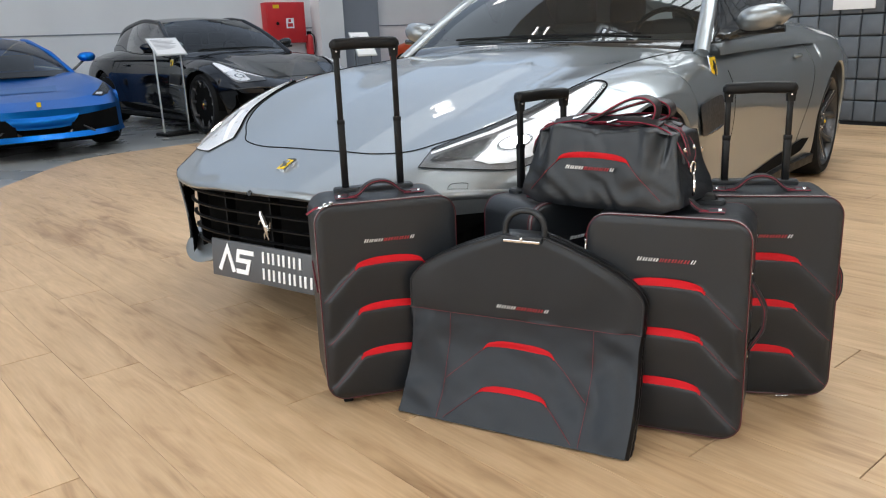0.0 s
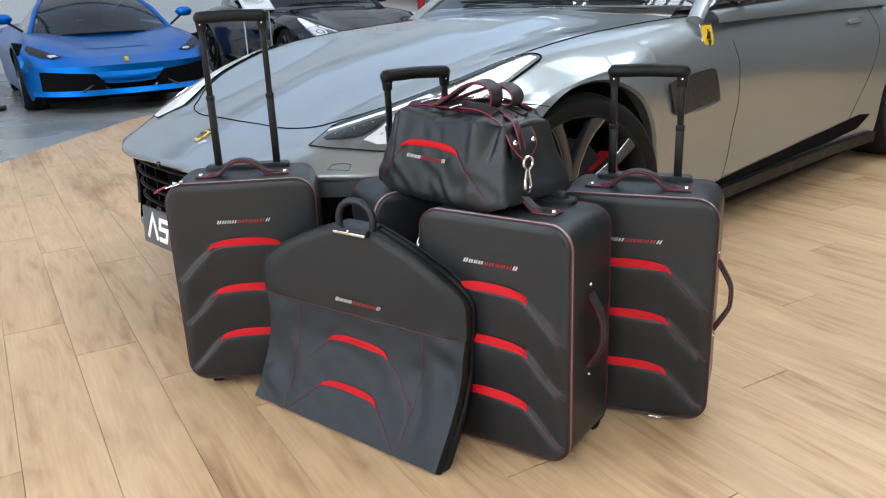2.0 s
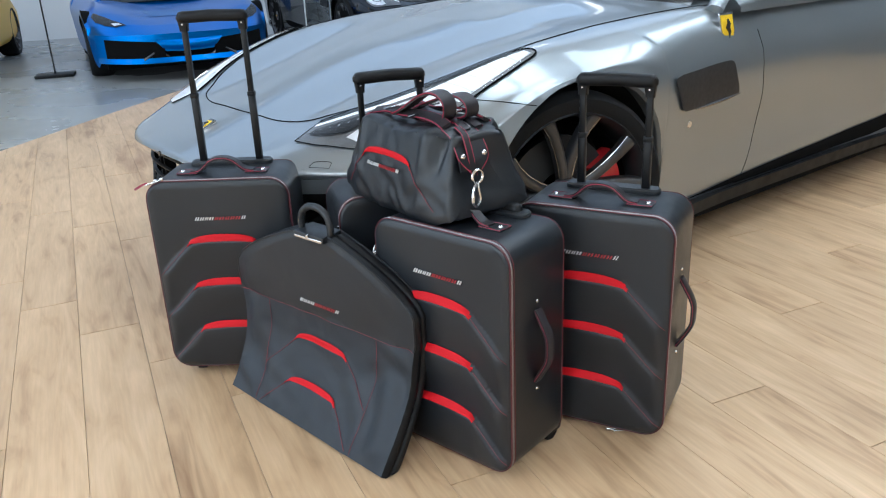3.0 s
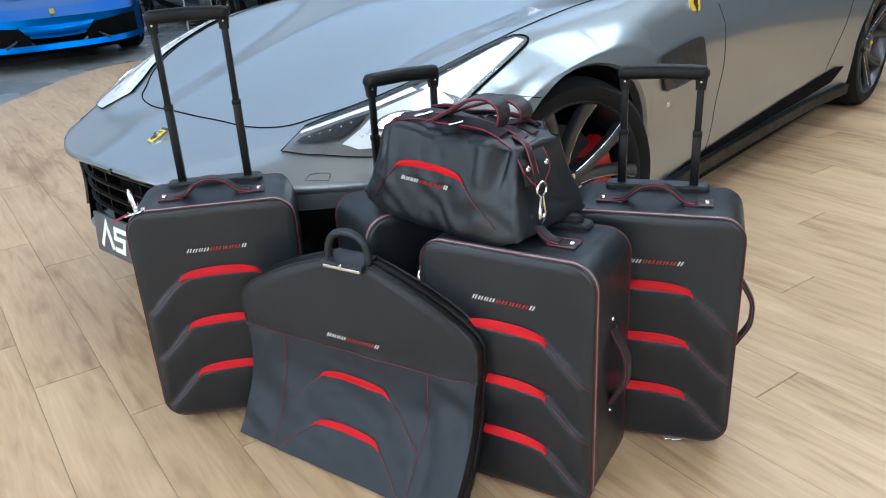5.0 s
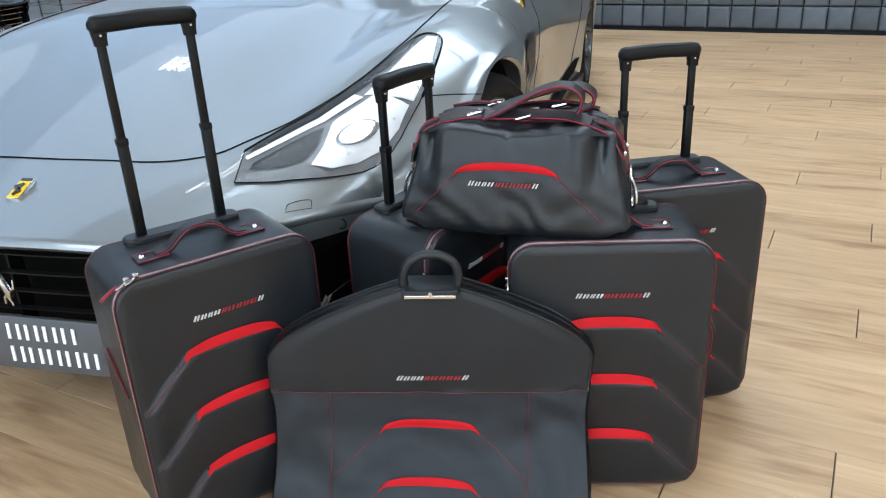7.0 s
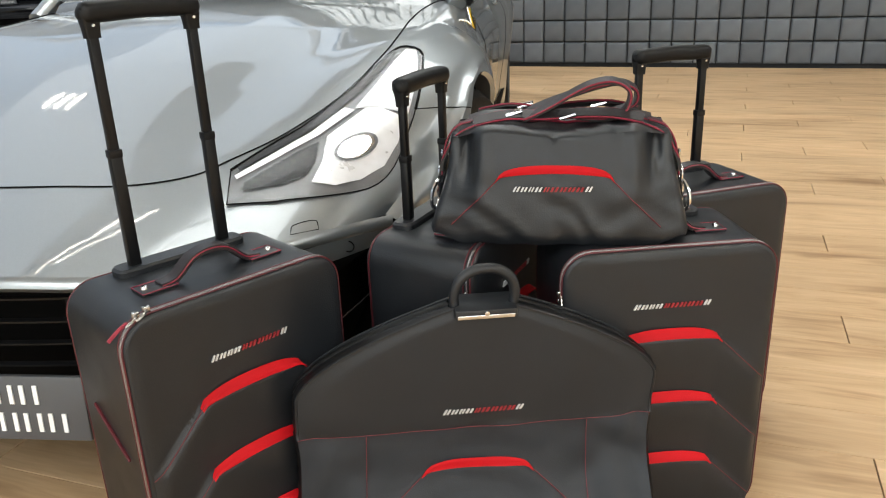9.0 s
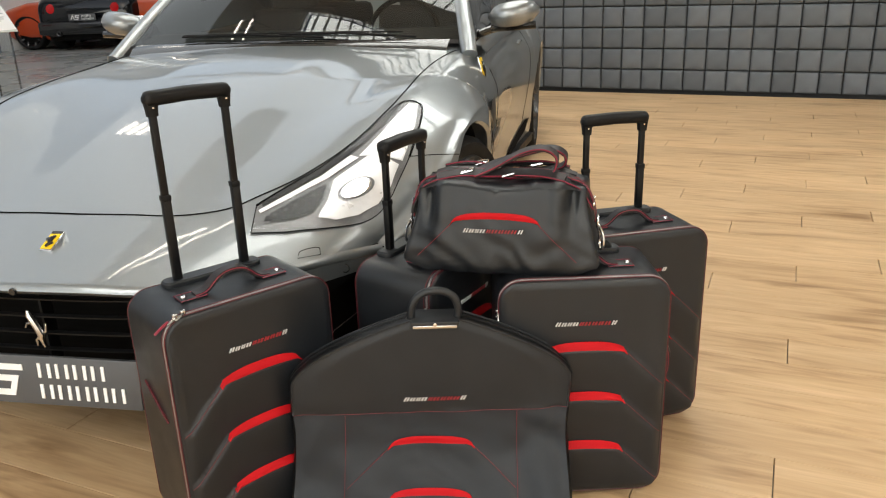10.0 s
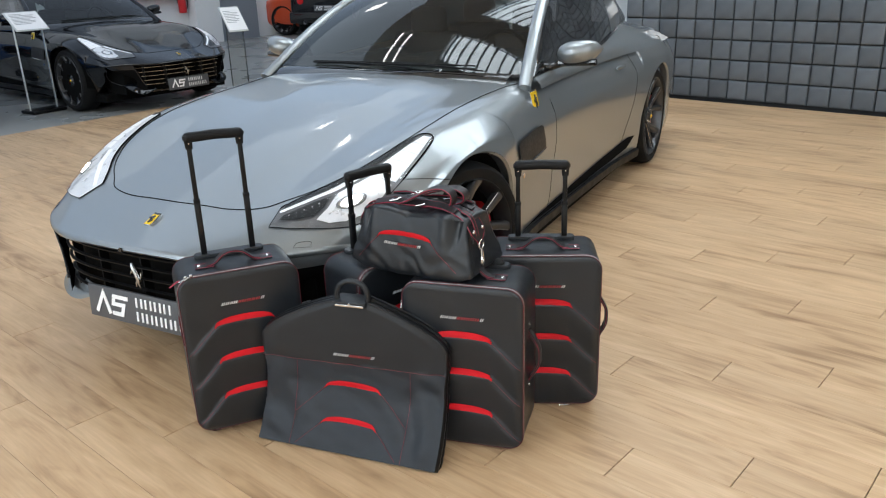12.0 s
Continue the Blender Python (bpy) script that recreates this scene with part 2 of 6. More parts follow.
LAMP_SHELL = material("lamp_shell", (0.19, 0.193, 0.197), 0.35, 0.5, vary=0.15, scale=30)
VENT_DARK = material("vent_mesh", (0.016, 0.014, 0.013), 0.55, vary=0.2, scale=60)
SEAT_HIDE = material("seat_hide", (0.05, 0.045, 0.045), 0.5, vary=0.15, scale=10)
PAPER = material("white_paper", (0.85, 0.85, 0.86), 0.6, vary=0.03, scale=5)
PRINT = material("grey_print", (0.35, 0.35, 0.37), 0.6)
WHITE = material("white_print", (0.85, 0.85, 0.85), 0.5)
PLATE_GREY = material("plate_grey", (0.075, 0.078, 0.085), 0.45, vary=0.06, scale=12)
OAK = wood_material()
CONCRETE = material("polished_concrete", (0.27, 0.275, 0.265), 0.28, vary=0.14, scale=0.9, bump=0.04, bump_scale=30)
WALL_WHITE = material("white_wall_panel", (0.74, 0.75, 0.75), 0.55, vary=0.035, scale=1.2, bump=0.05, bump_scale=80)
WALL_GREY = material("grey_panel", (0.22, 0.24, 0.27), 0.5, vary=0.04, scale=2)
CEILING_MAT = material("ceiling_grey", (0.74, 0.75, 0.76), 0.7, vary=0.03, scale=1.0)
STEEL = material("roof_steel", (0.16, 0.165, 0.17), 0.5, vary=0.08, scale=3)
PAD = leather_material("padded_hide", (0.108, 0.122, 0.14), 0.5, 160)
toned(PAD, 0.82, 1.15)
PAD_GAP = material("pad_backing", (0.012, 0.012, 0.014), 0.8)
CABINET_RED = material("fire_red", (0.55, 0.02, 0.025), 0.35, vary=0.05, scale=4)


# ---- mesh tools ----
def finish(bm, smooth=True, angle=40):
    bmesh.ops.recalc_face_normals(bm, faces=bm.faces[:])
    for f in bm.faces:
        f.smooth = smooth
    if smooth:
        lim = radians(angle)
        for e in bm.edges:
            if len(e.link_faces) == 2 and e.calc_face_angle(0) > lim:
                e.smooth = False
    return bm


def link(name, bm, mat, smooth=True, angle=40):
    me = bpy.data.meshes.new(name)
    finish(bm, smooth, angle)
    bm.to_mesh(me)
    bm.free()
    for mm in (mat if isinstance(mat, (list, tuple)) else [mat]):
        me.materials.append(mm)
    return new(name, me)


def part(name, bm, mat, parent, label="", smooth=True, angle=40):
    ob = link(name, bm, mat, smooth, angle)
    ob.parent = parent
    if label:
        ob["label"] = label
    return ob


def thing(name, m, label, category, group="", kind=""):
    ob = new(name)
    ob.empty_display_size = 0.1
    ob.matrix_world = m
    return tagged(ob, label, category, group, kind)


def box(bm, x0, x1, y0, y1, z0, z1, bevel=0.0, m=None):
    vs = [bm.verts.new((x, y, z)) for x in (x0, x1) for y in (y0, y1) for z in (z0, z1)]
    fs = [bm.faces.new([vs[i] for i in q]) for q in ((0, 1, 3, 2), (4, 6, 7, 5), (0, 4, 5, 1), (2, 3, 7, 6), (0, 2, 6, 4), (1, 5, 7, 3))]
    if bevel:
        edges = list({e for f in fs for e in f.edges})
        r = bmesh.ops.bevel(bm, geom=edges, offset=bevel, segments=2, profile=0.5, affect="EDGES")
        vs = list({v for f in r["faces"] for v in f.verts} | {v for v in vs if v.is_valid})
    if m is not None:
        bmesh.ops.transform(bm, matrix=m, verts=[v for v in vs if v.is_valid])
    return bm


def boxes(*args, bevel=0.0):
    bm = bmesh.new()
    for a in args:
        box(bm, *a, bevel=bevel)
    return bm


def grid(rows, closed_u=False, closed_v=False, bm=None):
    """Quads over rows of points."""
    bm = bm or bmesh.new()
    vv = [[bm.verts.new(p) for p in r] for r in rows]
    n, k = len(vv), len(vv[0])
    for i in range(n if closed_v else n - 1):
        for j in range(k if closed_u else k - 1):
            q = [vv[i][j], vv[i][(j + 1) % k], vv[(i + 1) % n][(j + 1) % k], vv[(i + 1) % n][j]]
            try:
                bm.faces.new(q)
            except ValueError:
                pass
    return bm


def capped(rows, bm=None):
    """A closed skin over rings, with both ends filled."""
    bm = bm or bmesh.new()
    vv = [[bm.verts.new(p) for p in r] for r in rows]
    k = len(vv[0])
    for a, b in zip(vv, vv[1:]):
        for j in range(k):
            bm.faces.new((a[j], a[(j + 1) % k], b[(j + 1) % k], b[j]))
    bm.faces.new(vv[0][::-1])
    bm.faces.new(vv[-1])
    return bm


def tube(points, r, n=8, closed=False, bm=None, flat=1.0, up=(0, 0, 1)):
    """A round or flattened bar along a line of points; r may be a list."""
    bm = bm or bmesh.new()
    pts = [Vector(p) for p in points]
    rings, prev = [], None
    for i, p in enumerate(pts):
        if closed:
            d = pts[(i + 1) % len(pts)] - pts[i - 1]
        else:
            d = pts[min(i + 1, len(pts) - 1)] - pts[max(i - 1, 0)]
        d.normalize()
        side = d.cross(Vector(up)) if prev is None else prev - d * prev.dot(d)
        if side.length < 1e-4:
            side = d.cross(Vector((1, 0, 0.3)))
        side.normalize()
        prev = side
        top = side.cross(d)
        rr = r[i] if isinstance(r, (list, tuple)) else r
        rings.append([p + side * (rr * math.cos(2 * math.pi * j / n)) + top * (rr * flat * math.sin(2 * math.pi * j / n)) for j in range(n)])
    vv = [[bm.verts.new(q) for q in ring] for ring in rings]
    m = len(vv)
    for i in range(m if closed else m - 1):
        for j in range(n):
            bm.faces.new((vv[i][j], vv[i][(j + 1) % n], vv[(i + 1) % m][(j + 1) % n], vv[(i + 1) % m][j]))
    if not closed:
        bm.faces.new(vv[0][::-1])
        bm.faces.new(vv[-1])
    return bm


def ribbon(points, width, thick, across, bm=None):
    """A flat strap along points; across: its width direction at each point, or one for all."""
    bm = bm or bmesh.new()
    pts = [Vector(p) for p in points]
    rings = []
    for i, p in enumerate(pts):
        d = (pts[min(i + 1, len(pts) - 1)] - pts[max(i - 1, 0)]).normalized()
        a = Vector(across[i] if isinstance(across, list) else across)
        a = (a - d * a.dot(d)).normalized()
        n = a.cross(d)
        w, t = width / 2, thick / 2
        rings.append([p + a * w + n * t, p + a * (w * 0.6) + n * t * 1.3, p - a * (w * 0.6) + n * t * 1.3, p - a * w + n * t, p - a * w - n * t, p + a * w - n * t])
    return capped(rings, bm)


def smooth_line(pts, n=6, closed=False):
    """Catmull-Rom through points."""
    P = [Vector(p) for p in pts]
    out = []
    m = len(P)
    for i in range(m if closed else m - 1):
        p0 = P[i - 1] if closed or i else P[0]
        p1, p2 = P[i], P[(i + 1) % m]
        p3 = P[(i + 2) % m] if closed or i + 2 < m else P[-1]
        for k in range(n):
            t = k / n
            out.append(0.5 * (2 * p1 + (p2 - p0) * t + (2 * p0 - 5 * p1 + 4 * p2 - p3) * t * t + (3 * p1 - p0 - 3 * p2 + p3) * t ** 3))
    if not closed:
        out.append(P[-1])
    return out


def lathe(profile, n=32, axis="y", bm=None):
    """Profile of (radius, along) turned about an axis."""
    rows = []
    for r, h in profile:
        ring = []
        for j in range(n):
            a = 2 * math.pi * j / n
            c, s = r * math.cos(a), r * math.sin(a)
            ring.append((c, h, s) if axis == "y" else (c, s, h) if axis == "z" else (h, c, s))
        rows.append(ring)
    return grid(rows, closed_u=True, bm=bm)


def rounded(w, h, r, inset=0.0, n=6, z0=0.0, cx=0.0):
    """Outline of a rounded rectangle in x and z, standing on z0."""
    w2, r = w / 2 - inset, max(r - inset, 0.002)
    lo, hi = z0 + inset, z0 + h - inset
    out = []
    for ox, oz, a0 in ((w2 - r, hi - r, 0), (-w2 + r, hi - r, 90), (-w2 + r, lo + r, 180), (w2 - r, lo + r, 270)):
        for k in range(n + 1):
            a = radians(a0 + 90 * k / n)
            out.append((cx + ox + r * math.cos(a), oz + r * math.sin(a)))
    return out


def step(a, b, x):
    t = min(max((x - a) / (b - a), 0), 1)
    return t * t * (3 - 2 * t)


def interp(keys, x):
    """Smooth curve through (x, y) keys."""
    if x <= keys[0][0]:
        return keys[0][1]
    for i in range(len(keys) - 1):
        x0, y0 = keys[i]
        x1, y1 = keys[i + 1]
        if x <= x1:
            t = (x - x0) / (x1 - x0)
            m0 = (y1 - keys[i - 1][1]) / (x1 - keys[i - 1][0]) if i else (y1 - y0) / (x1 - x0)
            m1 = (keys[i + 2][1] - y0) / (keys[i + 2][0] - x0) if i + 2 < len(keys) else (y1 - y0) / (x1 - x0)
            h = x1 - x0
            return (2 * t ** 3 - 3 * t * t + 1) * y0 + (t ** 3 - 2 * t * t + t) * h * m0 + (3 * t * t - 2 * t ** 3) * y1 + (t ** 3 - t * t) * h * m1
    return keys[-1][1]


# ---- the hall ----
PMIN, PMAX, QMIN, QMAX = -15.0, 9.2, -8.2, 17.0
PADQ, PADEND = 7.9, -3.88


def hall(name, bm, mat, label="", category="", kind="structure", smooth=False):
    bmesh.ops.transform(bm, matrix=HALL, verts=bm.verts[:])
    return tagged(link(name, bm, mat, smooth), label, category, "", kind)


hall("floor", boxes((PMIN - 0.2, PMAX + 0.2, QMIN - 0.2, QMAX + 0.2, -0.25, -0.022)), CONCRETE, "polished grey concrete showroom floor", "floor")
hall("wall_west", boxes((PMIN - 0.3, PMIN, QMIN - 0.2, QMAX + 0.2, -0.2, CEIL)), WALL_WHITE, "white insulated panel wall of the hall", "wall")
hall("wall_north", boxes((PMIN, PMAX, QMAX, QMAX + 0.3, -0.2, CEIL)), WALL_WHITE, "plain white wall closing the hall", "wall")


def open_wall(name, along_p, at, lo, hi, spans):
    """A wall with openings for added fill light; spans: (start, end) along it."""
    bm = bmesh.new()
    cuts = [lo] + [v for s in spans for v in s] + [hi]

    def slab(a, b, z0, z1):
        if along_p:
            box(bm, a, b, at - 0.3, at, z0, z1)
        else:
            box(bm, at, at + 0.3, a, b, z0, z1)
    for a, b in zip(cuts[0::2], cuts[1::2]):
        slab(a, b, -0.2, CEIL)
    for a, b in spans:
        slab(a, b, -0.2, 0.5)
        slab(a, b, 4.9, CEIL)
    return hall(name, bm, WALL_WHITE, "unseen white wall with a wide opening for the added fill lamp", "wall")


SOUTH_SPANS = [(-9.8, 8.6)]
open_wall("wall_south", True, QMIN, PMIN, PMAX, SOUTH_SPANS)
hall("wall_east", boxes((PMAX, PMAX + 0.3, QMIN, QMAX, -0.2, CEIL)), WALL_WHITE, "plain white wall closing the hall", "wall")
# slim bars for the added opening in front of the fill lamp
bm = bmesh.new()
for k in range(9):
    x = -9.8 + 18.4 * k / 8
    box(bm, x - 0.03, x + 0.03, QMIN - 0.08, QMIN - 0.02, 0.5, 4.9)
hall("window_1", bm, STEEL, "unseen slim grey steel bars across the added fill opening", "window")

# ceiling: closed roof panels between the openings of STRIPS
bm = bmesh.new()
ps = sorted({PMIN - 0.2, PMAX + 0.2} | {v for r in STRIPS for v in r[:2]})
qs = sorted({QMIN - 0.2, QMAX + 0.2} | {v for r in STRIPS for v in r[2:4]})
for a, b in zip(ps, ps[1:]):
    for c, d in zip(qs, qs[1:]):
        if not any(r[0] <= a and b <= r[1] and r[2] <= c and d <= r[3] for r in STRIPS):
            box(bm, a, b, c, d, CEIL, CEIL + 0.2)
hall("ceiling", bm, CEILING_MAT, "pale grey roof panels between long roof openings", "ceiling")
# bars over each opening; only the first two openings are inferred, the rest added
for n, (p0, p1, q0, q1, _, gap) in enumerate(STRIPS):
    bm = bmesh.new()
    n_bars = round((p1 - p0) / gap)
    for k in range(n_bars + 1):
        p = p0 + (p1 - p0) * k / n_bars
        if gap > 1 and PMIN + 1 < p < -9:
            continue
        box(bm, p - 0.012, p + 0.012, q0, q1, CEIL + 0.02, CEIL + 0.08)
    q = q0 if gap > 1 else (q0 + q1) / 2
    box(bm, p0, p1, q - 0.06, q + 0.06, CEIL - 0.04, CEIL + 0.015)
    hall("window_%d" % (n + 2), bm, STEEL, "dark-barred roof opening, one of a set mostly added for fill light", "skylight")
bm = bmesh.new()
for q in (-4.6, 0.2, 11.0):
    box(bm, PMIN, PMAX, q - 0.07, q + 0.07, CEIL - 0.2, CEIL - 0.004)
hall("trim_beams", bm, CEILING_MAT, "slim grey roof beams", "beam")

# white panel wall behind the parked cars: joints between the panels
for z in (1.25, 2.3, 3.35, 4.4):
    hall("trim_joint", boxes((PMIN, PMIN + 0.012, QMIN, QMAX, z - 0.012, z + 0.012)), WALL_GREY, "thin shadow joint between wall panels", "trim")
hall("baseboard_west", boxes((PMIN, PMIN + 0.04, QMIN, QMAX, -0.022, 0.7)), WALL_WHITE, "white low wall plinth", "baseboard")

# padded partition
pad_wall = hall("wall_padded", boxes((PADEND, PMAX, PADQ + 0.03, PADQ + 0.25, -0.02, 3.4)), PAD_GAP, "partition wall clad in square dark grey leather pads", "wall")

# pillar, grey panel and fire point on the far wall
hall("trim_pillar", boxes((PMIN, PMIN + 0.35, 9.35, 9.95, -0.022, CEIL)), WALL_WHITE, "white pillar on the far wall", "pillar")
hall("trim_panel", boxes((PMIN, PMIN + 0.2, 10.0, 11.0, -0.022, 3.6)), WALL_GREY, "tall plain grey panel on the far wall", "panel")


def fire_cabinet():
    th = thing("fire_cabinet", HALL @ pose(PMIN, 8.62, 0.95), "red fire hose cabinet on the white wall", "fire cabinet")
    part("casing", boxes((0.0, 0.22, -0.45, 0.45, 0.0, 0.82), bevel=0.012), CABINET_RED, th)
    part("door", boxes((0.222, 0.235, -0.43, 0.43, 0.02, 0.80), bevel=0.005), CABINET_RED, th)
    part("sign", boxes((0.236, 0.24, -0.02, 0.16, 0.30, 0.50)), PAPER, th, "white pictogram sign")
    part("sign_mark", boxes((0.241, 0.243, 0.01, 0.13, 0.33, 0.40), (0.241, 0.243, 0.03, 0.09, 0.42, 0.48)), CABINET_RED, th)
    part("sticker", boxes((0.236, 0.239, -0.30, -0.16, 0.70, 0.77)), YELLOW, th, "small yellow sticker")
    part("lock", lathe([(0.0, 0.018), (0.03, 0.016), (0.035, 0.0)], 14, "x"), PLASTIC, th).location = (0.236, -0.22, 0.4)


def extinguisher():
    th = thing("fire_extinguisher", HALL @ pose(PMIN + 0.14, 9.18, 0.62), "red fire extinguisher hung beside the cabinet", "extinguisher")
    part("cylinder", lathe([(0.0, 0.0), (0.07, 0.005), (0.08, 0.03), (0.08, 0.40), (0.065, 0.46), (0.025, 0.5), (0.0, 0.5)], 20, "z"), CABINET_RED, th)
    part("valve", boxes((-0.02, 0.02, -0.05, 0.05, 0.49, 0.56), bevel=0.008), PLASTIC, th)
    part("bracket", boxes((-0.14, -0.07, -0.03, 0.03, 0.2, 0.3)), STEEL, th)
    part("hose", tube(smooth_line([(0.0, 0.04, 0.52), (0.03, 0.1, 0.45), (0.04, 0.1, 0.2), (0.03, 0.08, 0.08)], 5), 0.012, 6), RUBBER, th)


fire_cabinet()
extinguisher()


def tube_light(p, q, turn):
    """A slim ceiling luminaire with a lit diffuser."""
    th = thing("ceiling_light", HALL @ pose(p, q, CEIL - 0.75, 0, 0, turn), "slim white tube light hung under the roof", "ceiling light", "roof lights")
    part("housing", boxes((-0.19, 0.19, -0.02, 0.02, 0.02, 0.06), bevel=0.006), WHITE, th)
    part("diffuser", boxes((-0.18, 0.18, -0.013, 0.013, -0.01, 0.018), bevel=0.005), TUBE_LIT, th, "lit white diffuser")
    for x in (-0.15, 0.15):
        part("hanger", boxes((x - 0.004, x + 0.004, -0.004, 0.004, 0.06, 0.75)), STEEL, th)


TUBE_LIT = emit_material("tube_glow", (1.0, 0.98, 0.95), 12.0)
for p, q in ((-7.2, 5.6),):
    for d in (-0.15, 0.0, 0.15):
        tube_light(p + d, q, 90)
for p in (-5.1, -4.9):
    for q in (3.3, 3.68):
        tube_light(p, q, 90)


def wall_sign():
    th = thing("wall_sign", HALL @ pose(-3.16, PADQ - 0.012, 1.06), "blank white sign plate on the padded wall", "sign")
    part("plate", boxes((-0.19, 0.19, -0.012, 0.0, 0.0, 0.26), bevel=0.003), PAPER, th)
    for x in (-0.17, 0.17):
        part("screw", lathe([(0.0, -0.016), (0.006, -0.015), (0.007, -0.012)], 10, "y"), STEEL, th).location = (x, 0.0, 0.24)


wall_sign()


def lectern(x, y, deg, pole, label, slim=1.0, deep=1.0, slope=40, top=1.0):
    """An information stand: clear uprights or a thin pole on a dark foot, with a sloping sheet."""
    th = thing("info_stand", pose(x, y, -0.022, 0, 0, deg), label, "info stand", "info stands")
    part("foot", boxes((-0.2 * slim, 0.2 * slim, -0.14, 0.14, 0.0, 0.035), bevel=0.008), PLASTIC, th)
    if pole:
        part("pole", boxes((-0.008, 0.008, -0.008, 0.008, 0.03, 1.02)), ANODISED, th)
    else:
        for sx in (-0.16 * slim, 0.16 * slim):
            part("upright", boxes((sx - 0.003, sx + 0.003, -0.015, 0.015, 0.03, top)), ACRYLIC if slim < 1 else ACRYLIC_EDGE, th, "clear acrylic upright")
        part("front_sheet", boxes((-0.155 * slim, 0.155 * slim, -0.004, 0.004, 0.035, top - 0.02)), ACRYLIC, th, "clear acrylic sheet")
    tray = boxes((-0.19 * slim, 0.19 * slim, -0.15 * deep, 0.15 * deep, 0.0, 0.012), bevel=0.003)
    bmesh.ops.transform(tray, matrix=pose(0, 0, top, slope, 0, 0), verts=tray.verts[:])
    part("tray", tray, PLASTIC if pole else ACRYLIC_EDGE, th)
    sheet = boxes((-0.175 * slim, 0.175 * slim, -0.135 * deep, 0.135 * deep, 0.013, 0.016))
    bmesh.ops.transform(sheet, matrix=pose(0, 0, top, slope, 0, 0), verts=sheet.verts[:])
    part("sheet", sheet, PAPER, th, "printed white sheet")
    ink = boxes(*[(-0.15 * slim, (-0.15 + w) * slim, 0.1 - 0.022 * k, 0.108 - 0.022 * k, 0.0165, 0.0175) for k, w in enumerate((0.14, 0.27, 0.25, 0.28, 0.2, 0.26, 0.24, 0.18))])
    bmesh.ops.transform(ink, matrix=pose(0, 0, top, slope, 0, 0), verts=ink.verts[:])
    part("print", ink, PRINT, th, smooth=False)


lectern(-3.25, 9.15, 48, False, "clear acrylic info stand with a white sheet")
lectern(-5.75, 7.50, 35, True, "info stand on a thin pole with a dark foot")
lectern(-0.98, 9.0, 32, False, "slim clear acrylic info stand with a tilted sheet", 0.62, 1.15, 48, 0.94)


# ---- luggage ----
def script_badge(parent, w, x, y, z, slope=0.0, m=None):
    """The small metal badge on the bags: a row of slanted bright and red bars."""
    m = m or Matrix()
    h = w * 0.058
    widths = [0.085, 0.085, 0.07, 0.095, 0.075, 0.105, 0.09, 0.09, 0.10, 0.085]
    gap = (1 - sum(widths)) / 9
    pos = -0.5
    for i, k in enumerate(widths):
        hh = h * (1.15 if i in (0, 9) else 1.0)
        sk = hh * 0.5
        for u in (0.0, 0.52):
            bm = bmesh.new()
            ol = [(u * k * w, 0.0), ((u + 0.27) * k * w, 0.0), ((u + 0.27) * k * w, hh), (u * k * w, hh)]
            capped([[m @ Vector((x + pos * w + cx + sk * cz / hh, yy, z + cz + slope * (pos + cx / w))) for cx, cz in ol] for yy in (y, y - 0.0025)], bm)
            mark = part("badge_bar", bm, RED_BADGE if 4 <= i <= 8 else SILVER, parent, smooth=False)
            if i == 0:
                mark["label"] = "small slanted silver bar of the badge"
        pos += k + gap


RED_BADGE = material("red_enamel", (0.36, 0.03, 0.04), 0.35, 0.3)
SILVER = material("satin_silver", (0.68, 0.69, 0.70), 0.35, 0.35)

CW, CH, CD, CZ = 0.374, 0.54, 0.222, 0.014     # case: width, height, depth, lift
ARC_Z = (0.391, 0.267, 0.140)


def arc_line(x, zk):
    a = abs(x)
    return zk + 0.005 * (1 - (a / 0.085) ** 2) if a < 0.085 else zk - (a - 0.085) * 1.0


def panel_depth(x, z):
    """How far the padded front stands out at x, z."""
    d = 0.0
    for zk in ARC_Z:
        t = arc_line(x, zk) - z
        d += 0.0095 * step(-0.003, 0.004, t) * (1 - step(0.015, 0.126, t))
        d -= 0.003 * math.exp(-((t + 0.002) / 0.003) ** 2)
    ex = min(CW / 2 - 0.007 - abs(x), z - CZ - 0.007, CZ + CH - 0.007 - z)
    return d * step(-0.002, 0.018, ex) + 0.003 * step(-0.002, 0.006, ex)


